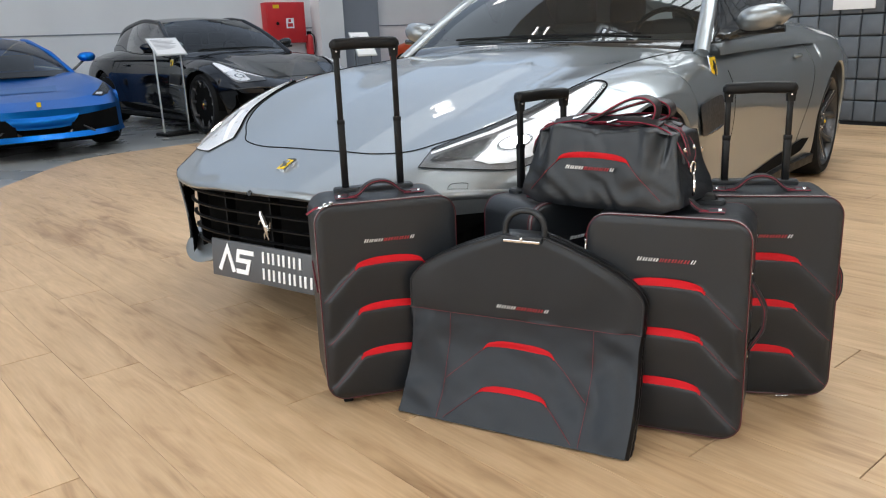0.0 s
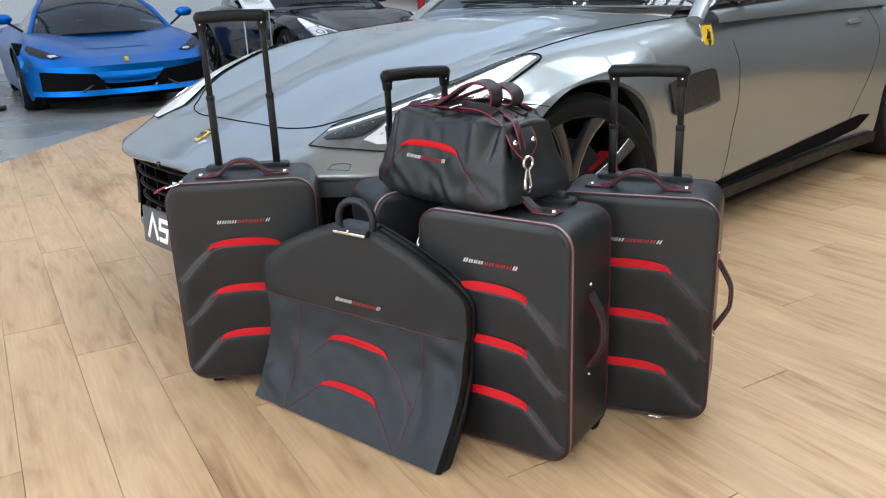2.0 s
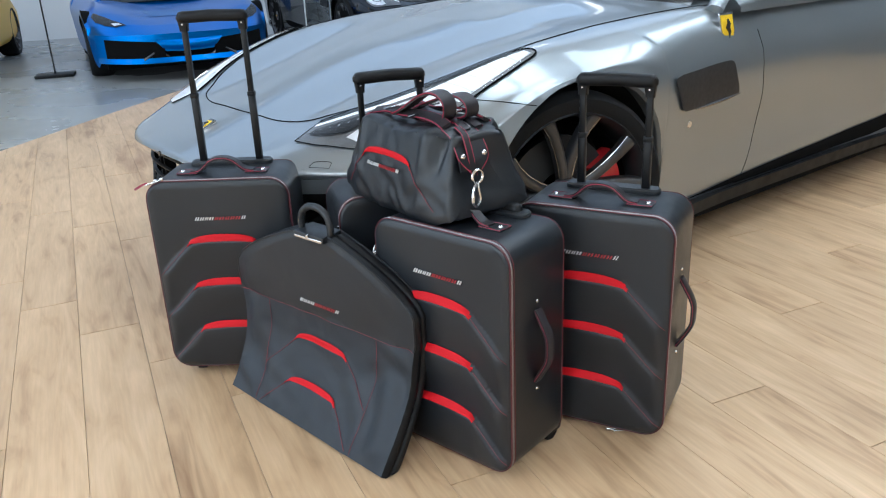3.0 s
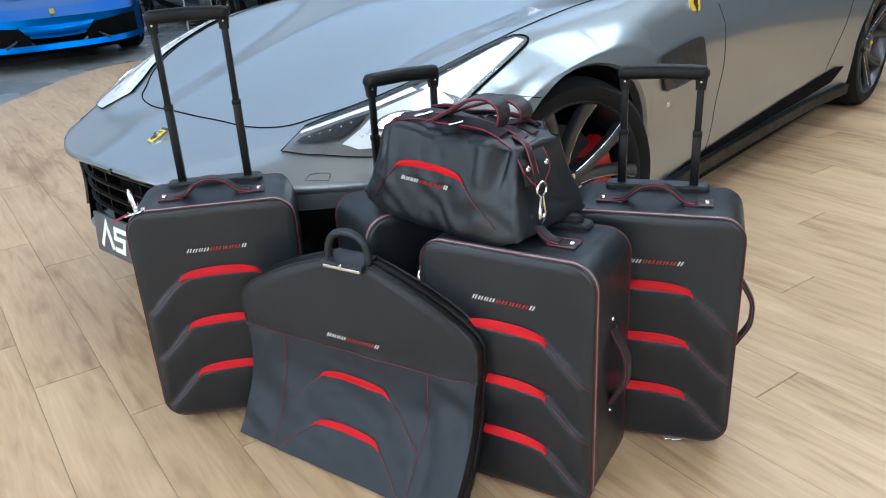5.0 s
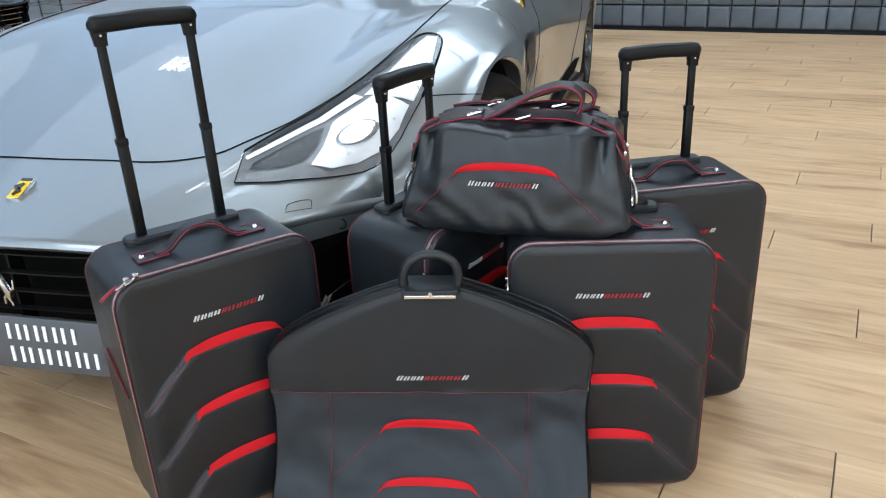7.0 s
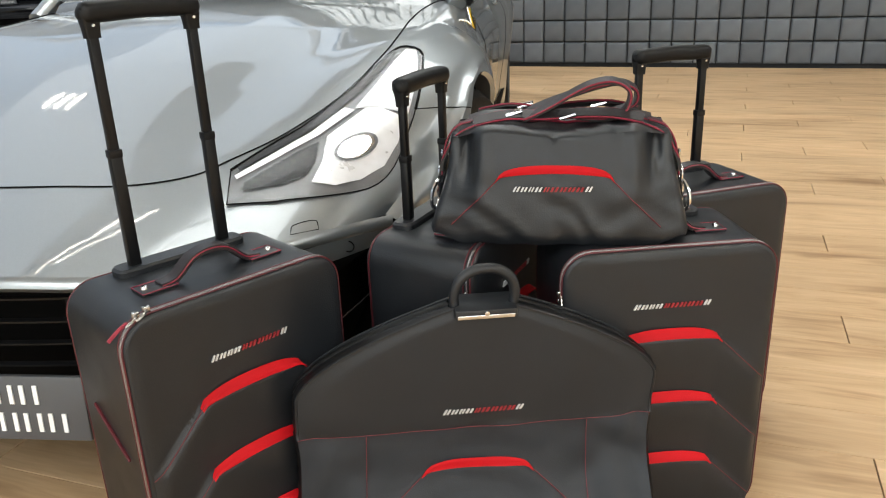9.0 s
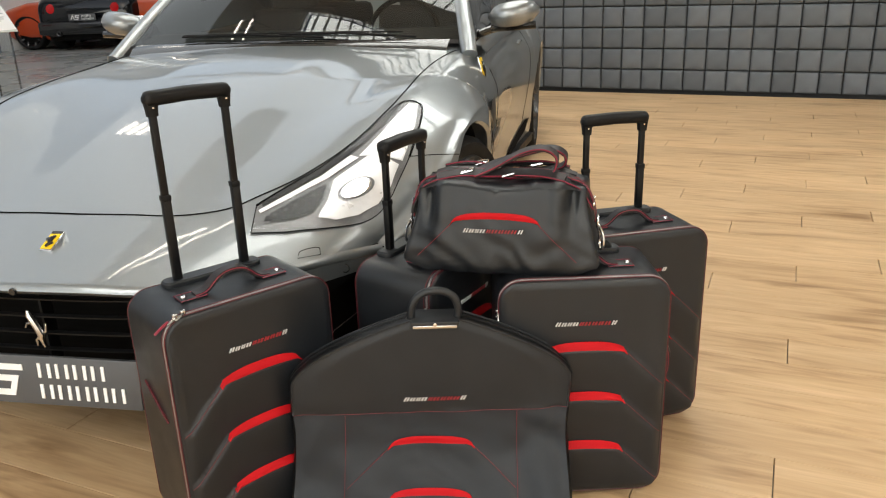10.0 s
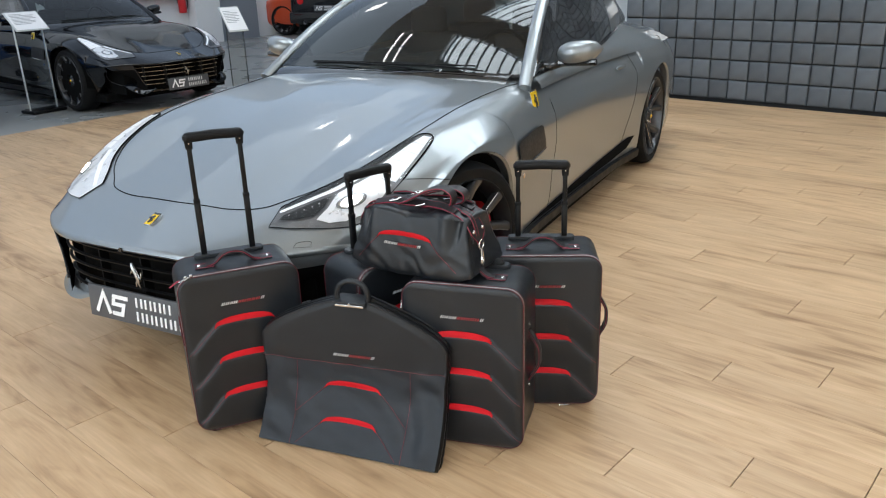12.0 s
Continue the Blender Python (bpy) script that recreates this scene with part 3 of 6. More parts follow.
def trolley_case(m, reach, label, side_grip, zip_at="side", grip_down=False, lift=0.0):
    """A leather trolley case: front at y = 0, standing on z = 0. reach: top of the pulled-out grip."""
    th = thing("trolley_case", m @ pose(0, 0, lift), label, "suitcase", "matching leather luggage")
    rings = []
    for y, ins in ((0.003, 0.012), (0.0035, 0.007), (0.006, 0.0022), (0.0095, 0.0), (0.011, 0.0), (0.0122, 0.0025), (0.0168, 0.0025), (0.018, 0.0), (CD - 0.02, 0.0), (CD - 0.008, 0.004), (CD, 0.016)):
        rings.append([(x, y, z) for x, z in rounded(CW, CH, 0.05, ins, 7, CZ)])
    part("shell", capped(rings), LEATHER, th)
    # padded front
    bm = bmesh.new()
    nx, nz = 46, 74
    rows = []
    for j in range(nz + 1):
        z = CZ + 0.007 + (CH - 0.014) * j / nz
        row = []
        dz = min(z - CZ, CZ + CH - z)
        w = CW / 2 - 0.007
        if dz < 0.05:
            w -= 0.043 - math.sqrt(max(0.043 ** 2 - (0.05 - dz) ** 2, 0))
        for i in range(nx + 1):
            x = -w + 2 * w * i / nx
            row.append((x, 0.004 - panel_depth(x, z), z))
        rows.append(row)
    part("front_panel", grid(rows, bm=bm), LEATHER, th, "padded black leather front in stepped chevron panels", angle=70)
    for zk in ARC_Z:
        rows = []
        for j in range(5):
            row = []
            for i in range(25):
                x = -0.094 + 0.188 * i / 24
                hgt = 0.0008 + 0.0125 * max(1 - abs(x / 0.094) ** 3.5, 0)
                z = arc_line(x, zk) - 0.004 + (hgt + 0.004) * j / 4
                back = panel_depth(x, z)
                front = panel_depth(x, arc_line(x, zk) - 0.008)
                k = j / 4
                row.append((x, 0.004 - (front * (1 - k) + back * k) - 0.0022 - 0.002 * math.sin(k * math.pi), z))
            rows.append(row)
        part("red_inlay", grid(rows), RED, th, "bright red leather crescent inlay", angle=80)
        for sgn in (-1, 1):
            pts = []
            for k in range(9):
                x = sgn * (0.086 + 0.094 * k / 8)
                z = arc_line(x, zk)
                pts.append((x, 0.004 - panel_depth(x, z - 0.002) - 0.0012, z))
            part("stitching", tube(pts, 0.0006, 5), STITCH, th)
    # piping and zip round the edge
    for y, r in ((0.0085, 0.0014), (0.0215, 0.0013), (CD - 0.012, 0.0014)):
        ol = rounded(CW, CH, 0.05, -0.0005 if y < CD - 0.02 else 0.002, 7, CZ)
        part("piping", tube([(x, y, z) for x, z in ol], r, 6, closed=True), PIPING, th, "dark red edge piping")
    ol = rounded(CW, CH, 0.05, 0.0, 7, CZ)
    part("zip", tube([(x, 0.0145, z) for x, z in ol], 0.0026, 6, closed=True), ZIPPER, th, "silver zip running round the case")
    zx, zz, dx, dz = {"foot": (0.08, CZ - 0.003, -1, 0), "side": (-CW / 2 - 0.002, CZ + CH - 0.085, 0, -1), "top": (-CW / 2 + 0.03, CZ + CH + 0.001, -1, -0.25)}[zip_at]
    for k in (0, 1):
        px, pz = zx + 0.016 * k * abs(dx), zz + 0.014 * k * abs(dz)
        part("zip_slider", boxes((px - 0.005, px + 0.005, 0.0105, 0.0185, pz - 0.005, pz + 0.005), bevel=0.0015), RIM_LIGHT, th)
        part("zip_pull", tube(smooth_line([(px, 0.012, pz), (px + 0.006 * dx, 0.005, pz + 0.006 * dz), (px + 0.017 * dx, 0.0, pz + 0.017 * dz), (px + 0.022 * dx, 0.0, pz + 0.022 * dz)], 4), 0.0022, 6), RIM_LIGHT, th, "bright metal zip pull")
    if zip_at == "top":
        part("zip_tag", ribbon(smooth_line([(zx - 0.018, 0.003, zz - 0.002), (zx - 0.032, -0.001, zz - 0.006), (zx - 0.050, -0.005, zz - 0.016)], 4), 0.005, 0.0025, (0, 0.4, 1)), TRIM_RED, th, "red leather zip tag")
    # carrying handle on top
    top = CZ + CH
    pts = smooth_line([(-0.085, 0.088, top + 0.003), (-0.06, 0.088, top + 0.008), (-0.03, 0.086, top + 0.033), (0.0, 0.085, top + 0.040), (0.03, 0.086, top + 0.033), (0.06, 0.088, top + 0.008), (0.085, 0.088, top + 0.003)], 5)
    hd = part("carry_handle", ribbon(pts, 0.024, 0.009, (0, 1, 0)), STRAP, th, "arched leather carrying handle with red edges")
    for dy in (-0.0115, 0.0115):
        part("edge_trim", tube([(p.x, p.y + dy, p.z + 0.001) for p in pts], 0.0014, 5), TRIM_RED, hd)
    for sx in (-1, 1):
        tab = boxes((sx * 0.092 - 0.028, sx * 0.092 + 0.028, 0.068, 0.108, top - 0.001, top + 0.004), bevel=0.0015)
        tb = part("handle_tab", tab, LEATHER, th)
        part("edge_trim", tube([(sx * 0.092 + dx, 0.088 + dy, top + 0.004) for dx, dy in ((-0.028, -0.02), (0.028, -0.02), (0.028, 0.02), (-0.028, 0.02))], 0.001, 5, closed=True), TRIM_RED, tb)
        part("rivet", lathe([(0.0, 0.0065), (0.004, 0.006), (0.006, 0.0035), (0.006, 0.0)], 12, "z"), CHROME, th).location = (sx * 0.108, 0.088, top + 0.003)
    # pull-out grip
    seat = []
    for z, ins in ((top - 0.004, 0.0), (top + 0.008, 0.0), (top + 0.012, 0.004)):
        seat.append([(x, 0.182 + y, z) for x, y in ((a, b) for a, b in rounded(0.225, 0.044, 0.016, ins, 5, -0.022))])
    part("grip_socket", capped(seat), LEATHER, th)
    gz = top + 0.03 if grip_down else reach
    for sx in (-1, 1):
        if not grip_down:
            mid = top + (gz - top) * 0.47
            part("rod", boxes((sx * 0.078 - 0.0095, sx * 0.078 + 0.0095, 0.174, 0.19, top, mid), bevel=0.003), ANODISED, th)
            part("rod", boxes((sx * 0.078 - 0.0075, sx * 0.078 + 0.0075, 0.1755, 0.1885, mid - 0.02, gz - 0.02), bevel=0.0025), ANODISED, th)
            part("rod_collar", boxes((sx * 0.078 - 0.0102, sx * 0.078 + 0.0102, 0.1732, 0.1908, mid - 0.010, mid + 0.003), bevel=0.002), PLASTIC, th)
    # hand grip: a broad bar with two short sleeves
    rows, n = [], 14
    for k in range(25):
        t = k / 24
        u = -1 + 2 * t
        cx, cz = 0.094 * u, gz - 0.017 - 0.004 * abs(u) ** 4 + 0.0006 * math.cos(u * 6.0)
        endk = math.sqrt(max(1 - max(abs(u) - 0.86, 0) ** 2 / 0.0225, 0.05))
        rows.append([(cx, 0.182 + 0.0165 * endk * abs(math.cos(a)) ** 0.7 * math.copysign(1, math.cos(a)), cz + 0.0155 * endk * abs(math.sin(a)) ** 0.7 * math.copysign(1, math.sin(a))) for a in [2 * math.pi * (j + 0.5) / n for j in range(n)]])
    gp = part("grip", capped(rows), PLASTIC, th, "moulded black plastic pull grip", angle=70)
    for sx in (-1, 1):
        rows = []
        for z, w in ((gz - 0.012, 0.0135), (gz - 0.03, 0.0128), (gz - 0.044, 0.0112), (gz - 0.054, 0.0108)):
            if z > top + 0.004:
                rows.append([(sx * 0.078 + x, 0.182 + y, z) for x, y in rounded(2 * w, 2 * w * 0.85, 0.004, 0, 3, -w * 0.85)])
        if len(rows) > 1:
            part("sleeve", capped(rows), PLASTIC, gp, angle=60)
        if not grip_down:
            part("screw", lathe([(0.0, -0.0125), (0.0022, -0.0125), (0.003, -0.0105)], 10, "y"), RIM_LIGHT, gp).location = (sx * 0.078, 0.182, gz - 0.036)
    # side grip
    for sx in side_grip:
        pts = smooth_line([(sx * CW / 2, 0.105, 0.215), (sx * (CW / 2 + 0.012), 0.105, 0.235), (sx * (CW / 2 + 0.03), 0.105, 0.27), (sx * (CW / 2 + 0.033), 0.105, 0.30), (sx * (CW / 2 + 0.03), 0.105, 0.33), (sx * (CW / 2 + 0.012), 0.105, 0.365), (sx * CW / 2, 0.105, 0.385)], 4)
        sg = part("side_handle", ribbon(pts, 0.022, 0.009, (0, 1, 0)), STRAP, th, "leather side handle with red edges")
        for dy in (-0.0105, 0.0105):
            part("edge_trim", tube([(p.x, p.y + dy, p.z) for p in pts], 0.001, 5), TRIM_RED, sg)
        for z in (0.195, 0.405):
            part("rivet", lathe([(0.0, sx * 0.003), (0.003, sx * 0.0025), (0.0042, sx * 0.001), (0.0042, -sx * 0.003)], 12, "x"), RIM_LIGHT, th).location = (sx * CW / 2, 0.105, z)
    if not side_grip:
        part("side_pocket", tube(smooth_line([(-CW / 2 - 0.001, 0.06, 0.31), (-CW / 2 - 0.002, 0.1, 0.335), (-CW / 2 - 0.001, 0.16, 0.37)], 5), 0.003, 6), PIPING, th, "red-trimmed side pocket edge")
    # feet and wheels
    for sx in (-1, 1):
        part("foot", boxes((sx * 0.13 - 0.014, sx * 0.13 + 0.014, 0.05, 0.075, -lift, CZ + 0.012), bevel=0.004), PLASTIC, th)
        wh = part("wheel", lathe([(0.004, -0.014), (0.022, -0.013), (0.026, -0.008), (0.026, 0.008), (0.022, 0.013), (0.004, 0.014)], 20, "x"), RUBBER, th)
        wh.location = (sx * 0.155, CD - 0.022, 0.026 - lift)
        part("wheel_housing", boxes((sx * 0.155 - 0.024, sx * 0.155 + 0.024, CD - 0.045, CD + 0.002, 0.026 - lift, 0.085), bevel=0.008), PLASTIC, th)
    script_badge(th, 0.134, 0.002, -0.0005, 0.449)
    return th


def stand(x, y, deg, z=0.0):
    return pose(x, y, z, 0, 0, deg)


trolley_case(stand(-0.127, 1.939, 16), 0.968, "black leather trolley case with red crescents, grip pulled up high", (), zip_at="top", lift=0.018)
trolley_case(stand(0.538, 1.716, -23.5), 0.6, "black leather trolley case with red crescents, grip pushed in", (1,), grip_down=True)
trolley_case(stand(0.836, 1.903, -11), 0.83, "black leather trolley case with red crescents, zip pulls at the foot", (1,), zip_at="foot")
trolley_case(stand(0.402, 1.985, 34.5), 0.83, "black leather trolley case half hidden under the holdall", ())


def garment_bag():
    """Folded garment bag leaning back on the cases: drawn upright, x along, y back, then slumped and twisted."""
    m = pose(0.153, 1.732, 0, 0, 0, -27.6)
    th = thing("garment_bag", m, "folded black garment bag with red crescents leaning on the cases", "garment bag", "matching leather luggage")
    T = 0.052

    def half(v):
        """Half width at height v."""
        if v < 0.37:
            return 0.309 - 0.012 * step(0, 0.28, v) + 0.003 * step(0.25, 0.3, v)
        t = (v - 0.37) / (0.518 - 0.37)
        return 0.300 - 0.250 * (t ** 1.7) if t > 0 else 0.300
    VT = 0.518

    def surf(u, v, side):
        w = half(v)
        ex = min(w - abs(u), VT + 0.03 - v)
        d = T / 2 * (0.80 + 0.20 * step(0, 0.05, ex))
        if v < 0.3:
            n = noise.noise(Vector((u * 5.5, v * 4.5, side * 3.7)))
            fold = math.exp(-((abs(u) - 0.26) / 0.05) ** 2)
            n3 = noise.noise(Vector((u * 14 + v * 9, v * 20 - u * 5, side * 1.3)))
            d += 0.009 * n + 0.0035 * n3 + 0.007 * fold * math.sin(v * 44 + 7 * n + u * 14)
            d += 0.004 * math.sin((u * 0.75 + v) * 42 + 6 * n) * step(0.10, 0.2, abs(u)) * step(0.28, 0.2, v)
            d = T / 2 + (d - T / 2) * step(-0.01, 0.05, v) * step(-0.01, 0.03, w - abs(u))
            for zk in (0.217, 0.098):
                t = arc_line(u, zk) - v
                if abs(u) < 0.19:
                    d += 0.003 * step(-0.002, 0.004, t) * (1 - step(0.03, 0.09, t))
        else:
            d += 0.005 * noise.noise(Vector((u * 4, v * 5, side * 9))) * step(0.295, 0.33, v)
        return d
    nv, nu = 70, 60
    low, high = [], []
    for s in (-1, 1):
        rows = []
        for j in range(nv + 1):
            v = VT * j / nv
            w = half(v)
            rows.append([(-w + 2 * w * i / nu, T / 2 + s * surf(-w + 2 * w * i / nu, v, s), v) for i in range(nu + 1)])
        (low if s < 0 else high).append(rows)
    front, rear = low[0], high[0]
    cut = round(nv * 0.295 / VT)
    part("front_panel", grid([[(x, y, z) for x, y, z in r] for r in front[:cut + 1]]), FABRIC, th, "grey-black fabric lower front with soft folds", angle=80)
    part("yoke", grid([[(x, y - 0.003, z) for x, y, z in r] for r in front[cut:]]), YOKE, th, "smooth black leather yoke")
    part("rear_panel", grid(rear), FABRIC, th, angle=80)
    # sides, foot fold and top
    for k in (0, nu):
        rows = []
        for j in range(nv + 1):
            a, b = Vector(front[j][k]), Vector(rear[j][k])
            o = Vector(((-1 if k == 0 else 1) * (0.007 + 0.0008 * math.sin(j * 1.9)), 0, 0))
            rows.append([a, a.lerp(b, 0.2) + o, a.lerp(b, 0.42) + o * 0.9, a.lerp(b, 0.5) - o * 0.6, a.lerp(b, 0.58) + o * 0.9, a.lerp(b, 0.8) + o, b])
        part("side_binding", grid(rows), PLASTIC, th, "black bound edges of the two folded halves", angle=80)
    for j, dz in ((0, -0.003), (nv, 0.003)):
        rows = []
        for i in range(nu + 1):
            a, b = Vector(front[j][i]), Vector(rear[j][i])
            o = Vector((0, 0, dz))
            rows.append([a, a.lerp(b, 0.3) + o, a.lerp(b, 0.7) + o, b])
        part("fold", grid(rows), LEATHER, th, angle=80)
    for kk, rws in ((0, front), (1, rear)):
        edge = [rws[j][0] for j in range(cut, nv + 1)] + [rws[nv][i] for i in range(1, nu)] + [rws[j][nu] for j in range(nv, cut - 1, -1)]
        part("piping", tube([(x, y - 0.002 + 0.004 * kk, z) for x, y, z in edge], 0.003, 6), LEATHER, th)
    seam = [(x, y - 0.0035, z) for x, y, z in front[cut]]
    part("stitching", tube(seam, 0.0006, 5), STITCH, th)

    def at(u, v, off=0.002):
        return (u, T / 2 - surf(u, v, -1) - off, v)
    for su in (-1, 1):
        part("stitching", tube([at(su * (0.188 + 0.006 * k / 14), 0.292 - 0.288 * k / 14) for k in range(15)], 0.0006, 5), STITCH, th)
    for zk in (0.217, 0.098):
        rows = []
        for j in range(5):
            row = []
            for i in range(25):
                x = -0.096 + 0.192 * i / 24
                hgt = 0.0008 + 0.0128 * max(1 - abs(x / 0.096) ** 4, 0)
                z = arc_line(x, zk) - 0.003 + (hgt + 0.003) * j / 4
                row.append(at(x, z, 0.003 + 0.002 * math.sin(j / 4 * math.pi)))
            rows.append(row)
        part("red_inlay", grid(rows), RED, th, "bright red leather crescent inlay", angle=80)
        for sgn in (-1, 1):
            pts = []
            for k in range(10):
                x = sgn * (0.087 + 0.1 * k / 9)
                z = zk - (abs(x) - 0.085) * 1.0
                if z > 0.004:
                    pts.append(at(x, z))
            if len(pts) > 2:
                part("stitching", tube(pts, 0.0008, 5), STITCH, th)
    # hanger loop with its chrome plate
    part("clasp_plate", boxes((-0.05, 0.05, -0.012, 0.052, VT - 0.012, VT + 0.004), bevel=0.003), LEATHER, th)
    part("clasp_plate", boxes((-0.046, 0.046, -0.0135, -0.006, VT - 0.011, VT - 0.004), bevel=0.0015), CHROME, th, "polished chrome clasp plate")
    part("clasp_button", lathe([(0.0, -0.004), (0.004, -0.003), (0.004, 0.0)], 10, "y"), CHROME, th).location = (0.0, -0.0125, VT - 0.001)
    loop = smooth_line([(-0.047, 0.015, VT - 0.002), (-0.049, 0.015, VT + 0.022), (-0.04, 0.015, VT + 0.046), (-0.02, 0.015, VT + 0.06), (0.0, 0.015, VT + 0.063), (0.02, 0.015, VT + 0.06), (0.04, 0.015, VT + 0.046), (0.049, 0.015, VT + 0.022), (0.047, 0.015, VT - 0.002)], 4)
    part("loop_handle", tube(loop, 0.0085, 10, up=(0, 1, 0)), LEATHER, th, "stitched black leather loop handle")
    script_badge(th, 0.134, 0.006, T / 2 - surf(0, 0.325, -1) - 0.003, 0.327)
    # slump: the foot stands forward, the upper half nearly upright and turned a little
    back = [(-0.03, -0.015), (0.0, 0.0), (0.10, 0.046), (0.20, 0.082), (0.28, 0.089), (0.36, 0.084), (0.52, 0.076), (0.60, 0.074)]
    high = [(-0.03, -0.018), (0.0, 0.008), (0.10, 0.094), (0.20, 0.186), (0.28, 0.265), (0.36, 0.345), (0.52, 0.504), (0.60, 0.584)]
    for ob in th.children_recursive:
        for v in ob.data.vertices:
            x, y, z = v.co + ob.location
            x += 0.068 * max(z, 0)
            by, bz = interp(back, z), interp(high, z)
            ty, tz = interp(back, z + 0.012) - interp(back, z - 0.012), interp(high, z + 0.012) - interp(high, z - 0.012)
            ln = math.hypot(ty, tz)
            by, bz = by + y * tz / ln, max(bz - y * ty / ln, 0.002)
            bz = max(bz - 0.026 * x * step(0.02, 0.28, z), 0.002)
            turn = radians(6.0) * step(0.0, 0.34, z)
            v.co = (x * math.cos(turn) - by * math.sin(turn), x * math.sin(turn) + by * math.cos(turn), bz)
        ob.location = (0, 0, 0)
    return th


garment_bag()


def holdall():
    """Soft leather holdall lying across two cases: front foot edge at y = 0."""
    m = pose(0.392, 1.842, 0.5545, 0, 0, -37)
    th = thing("holdall", m, "soft black leather holdall with red trim lying on two cases", "holdall", "matching leather luggage")
    H = 0.197
    nx, na = 72, 72
    # section corners as (depth, height): front foot, front top, rear top, rear foot
    def ring(s):
        """Closed section at s in -1..1 along the bag."""
        e = abs(s)
        tuck = step(0.70, 1.0, e)
        yf, yt = -0.130 + 0.012 * tuck, -0.096 + 0.026 * tuck
        zt = H - 0.007 * math.cos(s * 3.0) - 0.018 * tuck
        foot = 0.016 * step(0.8, 1.0, e)
        corners = [(yf, foot), (yt, zt), (-yt * 0.92, zt - 0.004), (0.118, foot)]
        pts = []
        for k in range(na):
            f = k / na * 4
            i = int(f)
            t = f - i
            p0, p1, p2, p3 = corners[i - 1], corners[i], corners[(i + 1) % 4], corners[(i + 2) % 4]
            y, z = p1[0] + (p2[0] - p1[0]) * t, p1[1] + (p2[1] - p1[1]) * t
            # round the corners
            r = 0.10 if i == 0 or i == 2 else 0.16
            for c, w0, other in ((p1, t, p0), (p2, 1 - t, p3)):
                if w0 < r:
                    q = (1 - w0 / r) ** 2 * 0.10
                    y += (other[0] - c[0]) * q * 0.4
                    z += (other[1] - c[1]) * q * 0.5
            u = z / H
            n = noise.noise(Vector((s * 2.6, y * 14, u * 2.2)))
            n2 = noise.noise(Vector((s * 6 + u * 2.5 + 7, y * 20, u * 5 - s * 2)))
            wave = 0.0
            if i in (0, 2):
                sgn = -1 if i == 0 else 1
                mid = math.sin(math.pi * t)
                bulge = 0.009 * mid * (1 - e ** 4) + 0.0035 * n * step(0.9, 0.4, u) + 0.002 * n2
                # a deep tuck running down from each upper corner
                c = 0.90 - 0.14 * (1 - u)
                bulge -= 0.022 * math.exp(-((e - c) / 0.045) ** 2) * step(0.4, 0.85, u) * step(1.03, 0.9, u)
                bulge += 0.006 * math.exp(-((e - c + 0.13) / 0.06) ** 2) * u
                bulge += 0.0022 * math.sin((u * 2.2 + s * 1.1) * 8 + 5 * n) * step(0.85, 0.2, u)
                wave = sgn * bulge
            elif i == 1:
                z += 0.004 * n2 + 0.003 * n
            x = (0.217 - 0.034 * u) * (s * 0.78 + 0.22 * s ** 3)
            # gusset folded inwards at both ends
            x -= math.copysign(0.030 * step(0.9, 1.0, e) * (1 - min(abs(y) / 0.12, 1)) * math.sin(math.pi * min(max(u, 0), 1)), s)
            x += 0.004 * n * step(0.7, 1.0, e)
            pts.append((x, 0.122 + y + wave, max(z, 0.0)))
        return pts
    secs = []
    ss = [-1 + 2 * i / nx for i in range(nx + 1)]
    for s in ss:
        secs.append(ring(s))

    def shrunk(pts, k, dx):
        cy = sum(p[1] for p in pts) / len(pts)
        cz = H * 0.42
        return [(p[0] + dx, cy + (p[1] - cy) * k, cz + (p[2] - cz) * k) for p in pts]
    full = [shrunk(secs[0], 0.5, 0.012), shrunk(secs[0], 0.9, -0.005)] + secs + [shrunk(secs[-1], 0.9, 0.005), shrunk(secs[-1], 0.5, -0.012)]
    part("body", capped(full), LEATHER, th, "soft black leather body with deep folds", angle=80)
    body = bmesh.new()
    grid(secs, closed_u=True, bm=body)
    from mathutils.bvhtree import BVHTree
    tree = BVHTree.FromBMesh(body)

    def front(x, z, off=0.002):
        hitp = tree.ray_cast(Vector((x, -1.0, z)), Vector((0, 1, 0)))[0]
        return (x, (hitp.y if hitp else 0.0) - off, z)
    AC = (-0.006, 0.118)
    rows = []
    for j in range(5):
        row = []
        for i in range(25):
            x = -0.10 + 0.20 * i / 24
            hgt = 0.0008 + 0.0130 * max(1 - abs(x / 0.10) ** 6, 0)
            z = (AC[1] + 0.006 * (1 - (x / 0.09) ** 2) if abs(x) < 0.09 else AC[1] - (abs(x) - 0.09)) + hgt * j / 4
            row.append(front(AC[0] + x, z, 0.0025 + 0.0015 * math.sin(j / 4 * math.pi)))
        rows.append(row)
    part("red_inlay", grid(rows), RED, th, "bright red leather crescent inlay", angle=80)
    for sgn in (-1, 1):
        part("stitching", tube([front(AC[0] + sgn * (0.091 + 0.085 * k / 9), AC[1] - 0.085 * k / 9) for k in range(10)], 0.0009, 5), STITCH, th)
    yb = min(front(-0.06, 0.095)[1], front(0.06, 0.095)[1], front(0, 0.095)[1])
    script_badge(th, 0.13, -0.01, yb - 0.001, 0.096)
    # top: zip gusset, red-edged trims, handles
    TZ = H - 0.006

    def top(x, y, off=0.002):
        hitp = tree.ray_cast(Vector((x, y, 1.0)), Vector((0, 0, -1)))[0]
        return (x, y, (hitp.z if hitp else TZ) + off)
    cy = 0.122
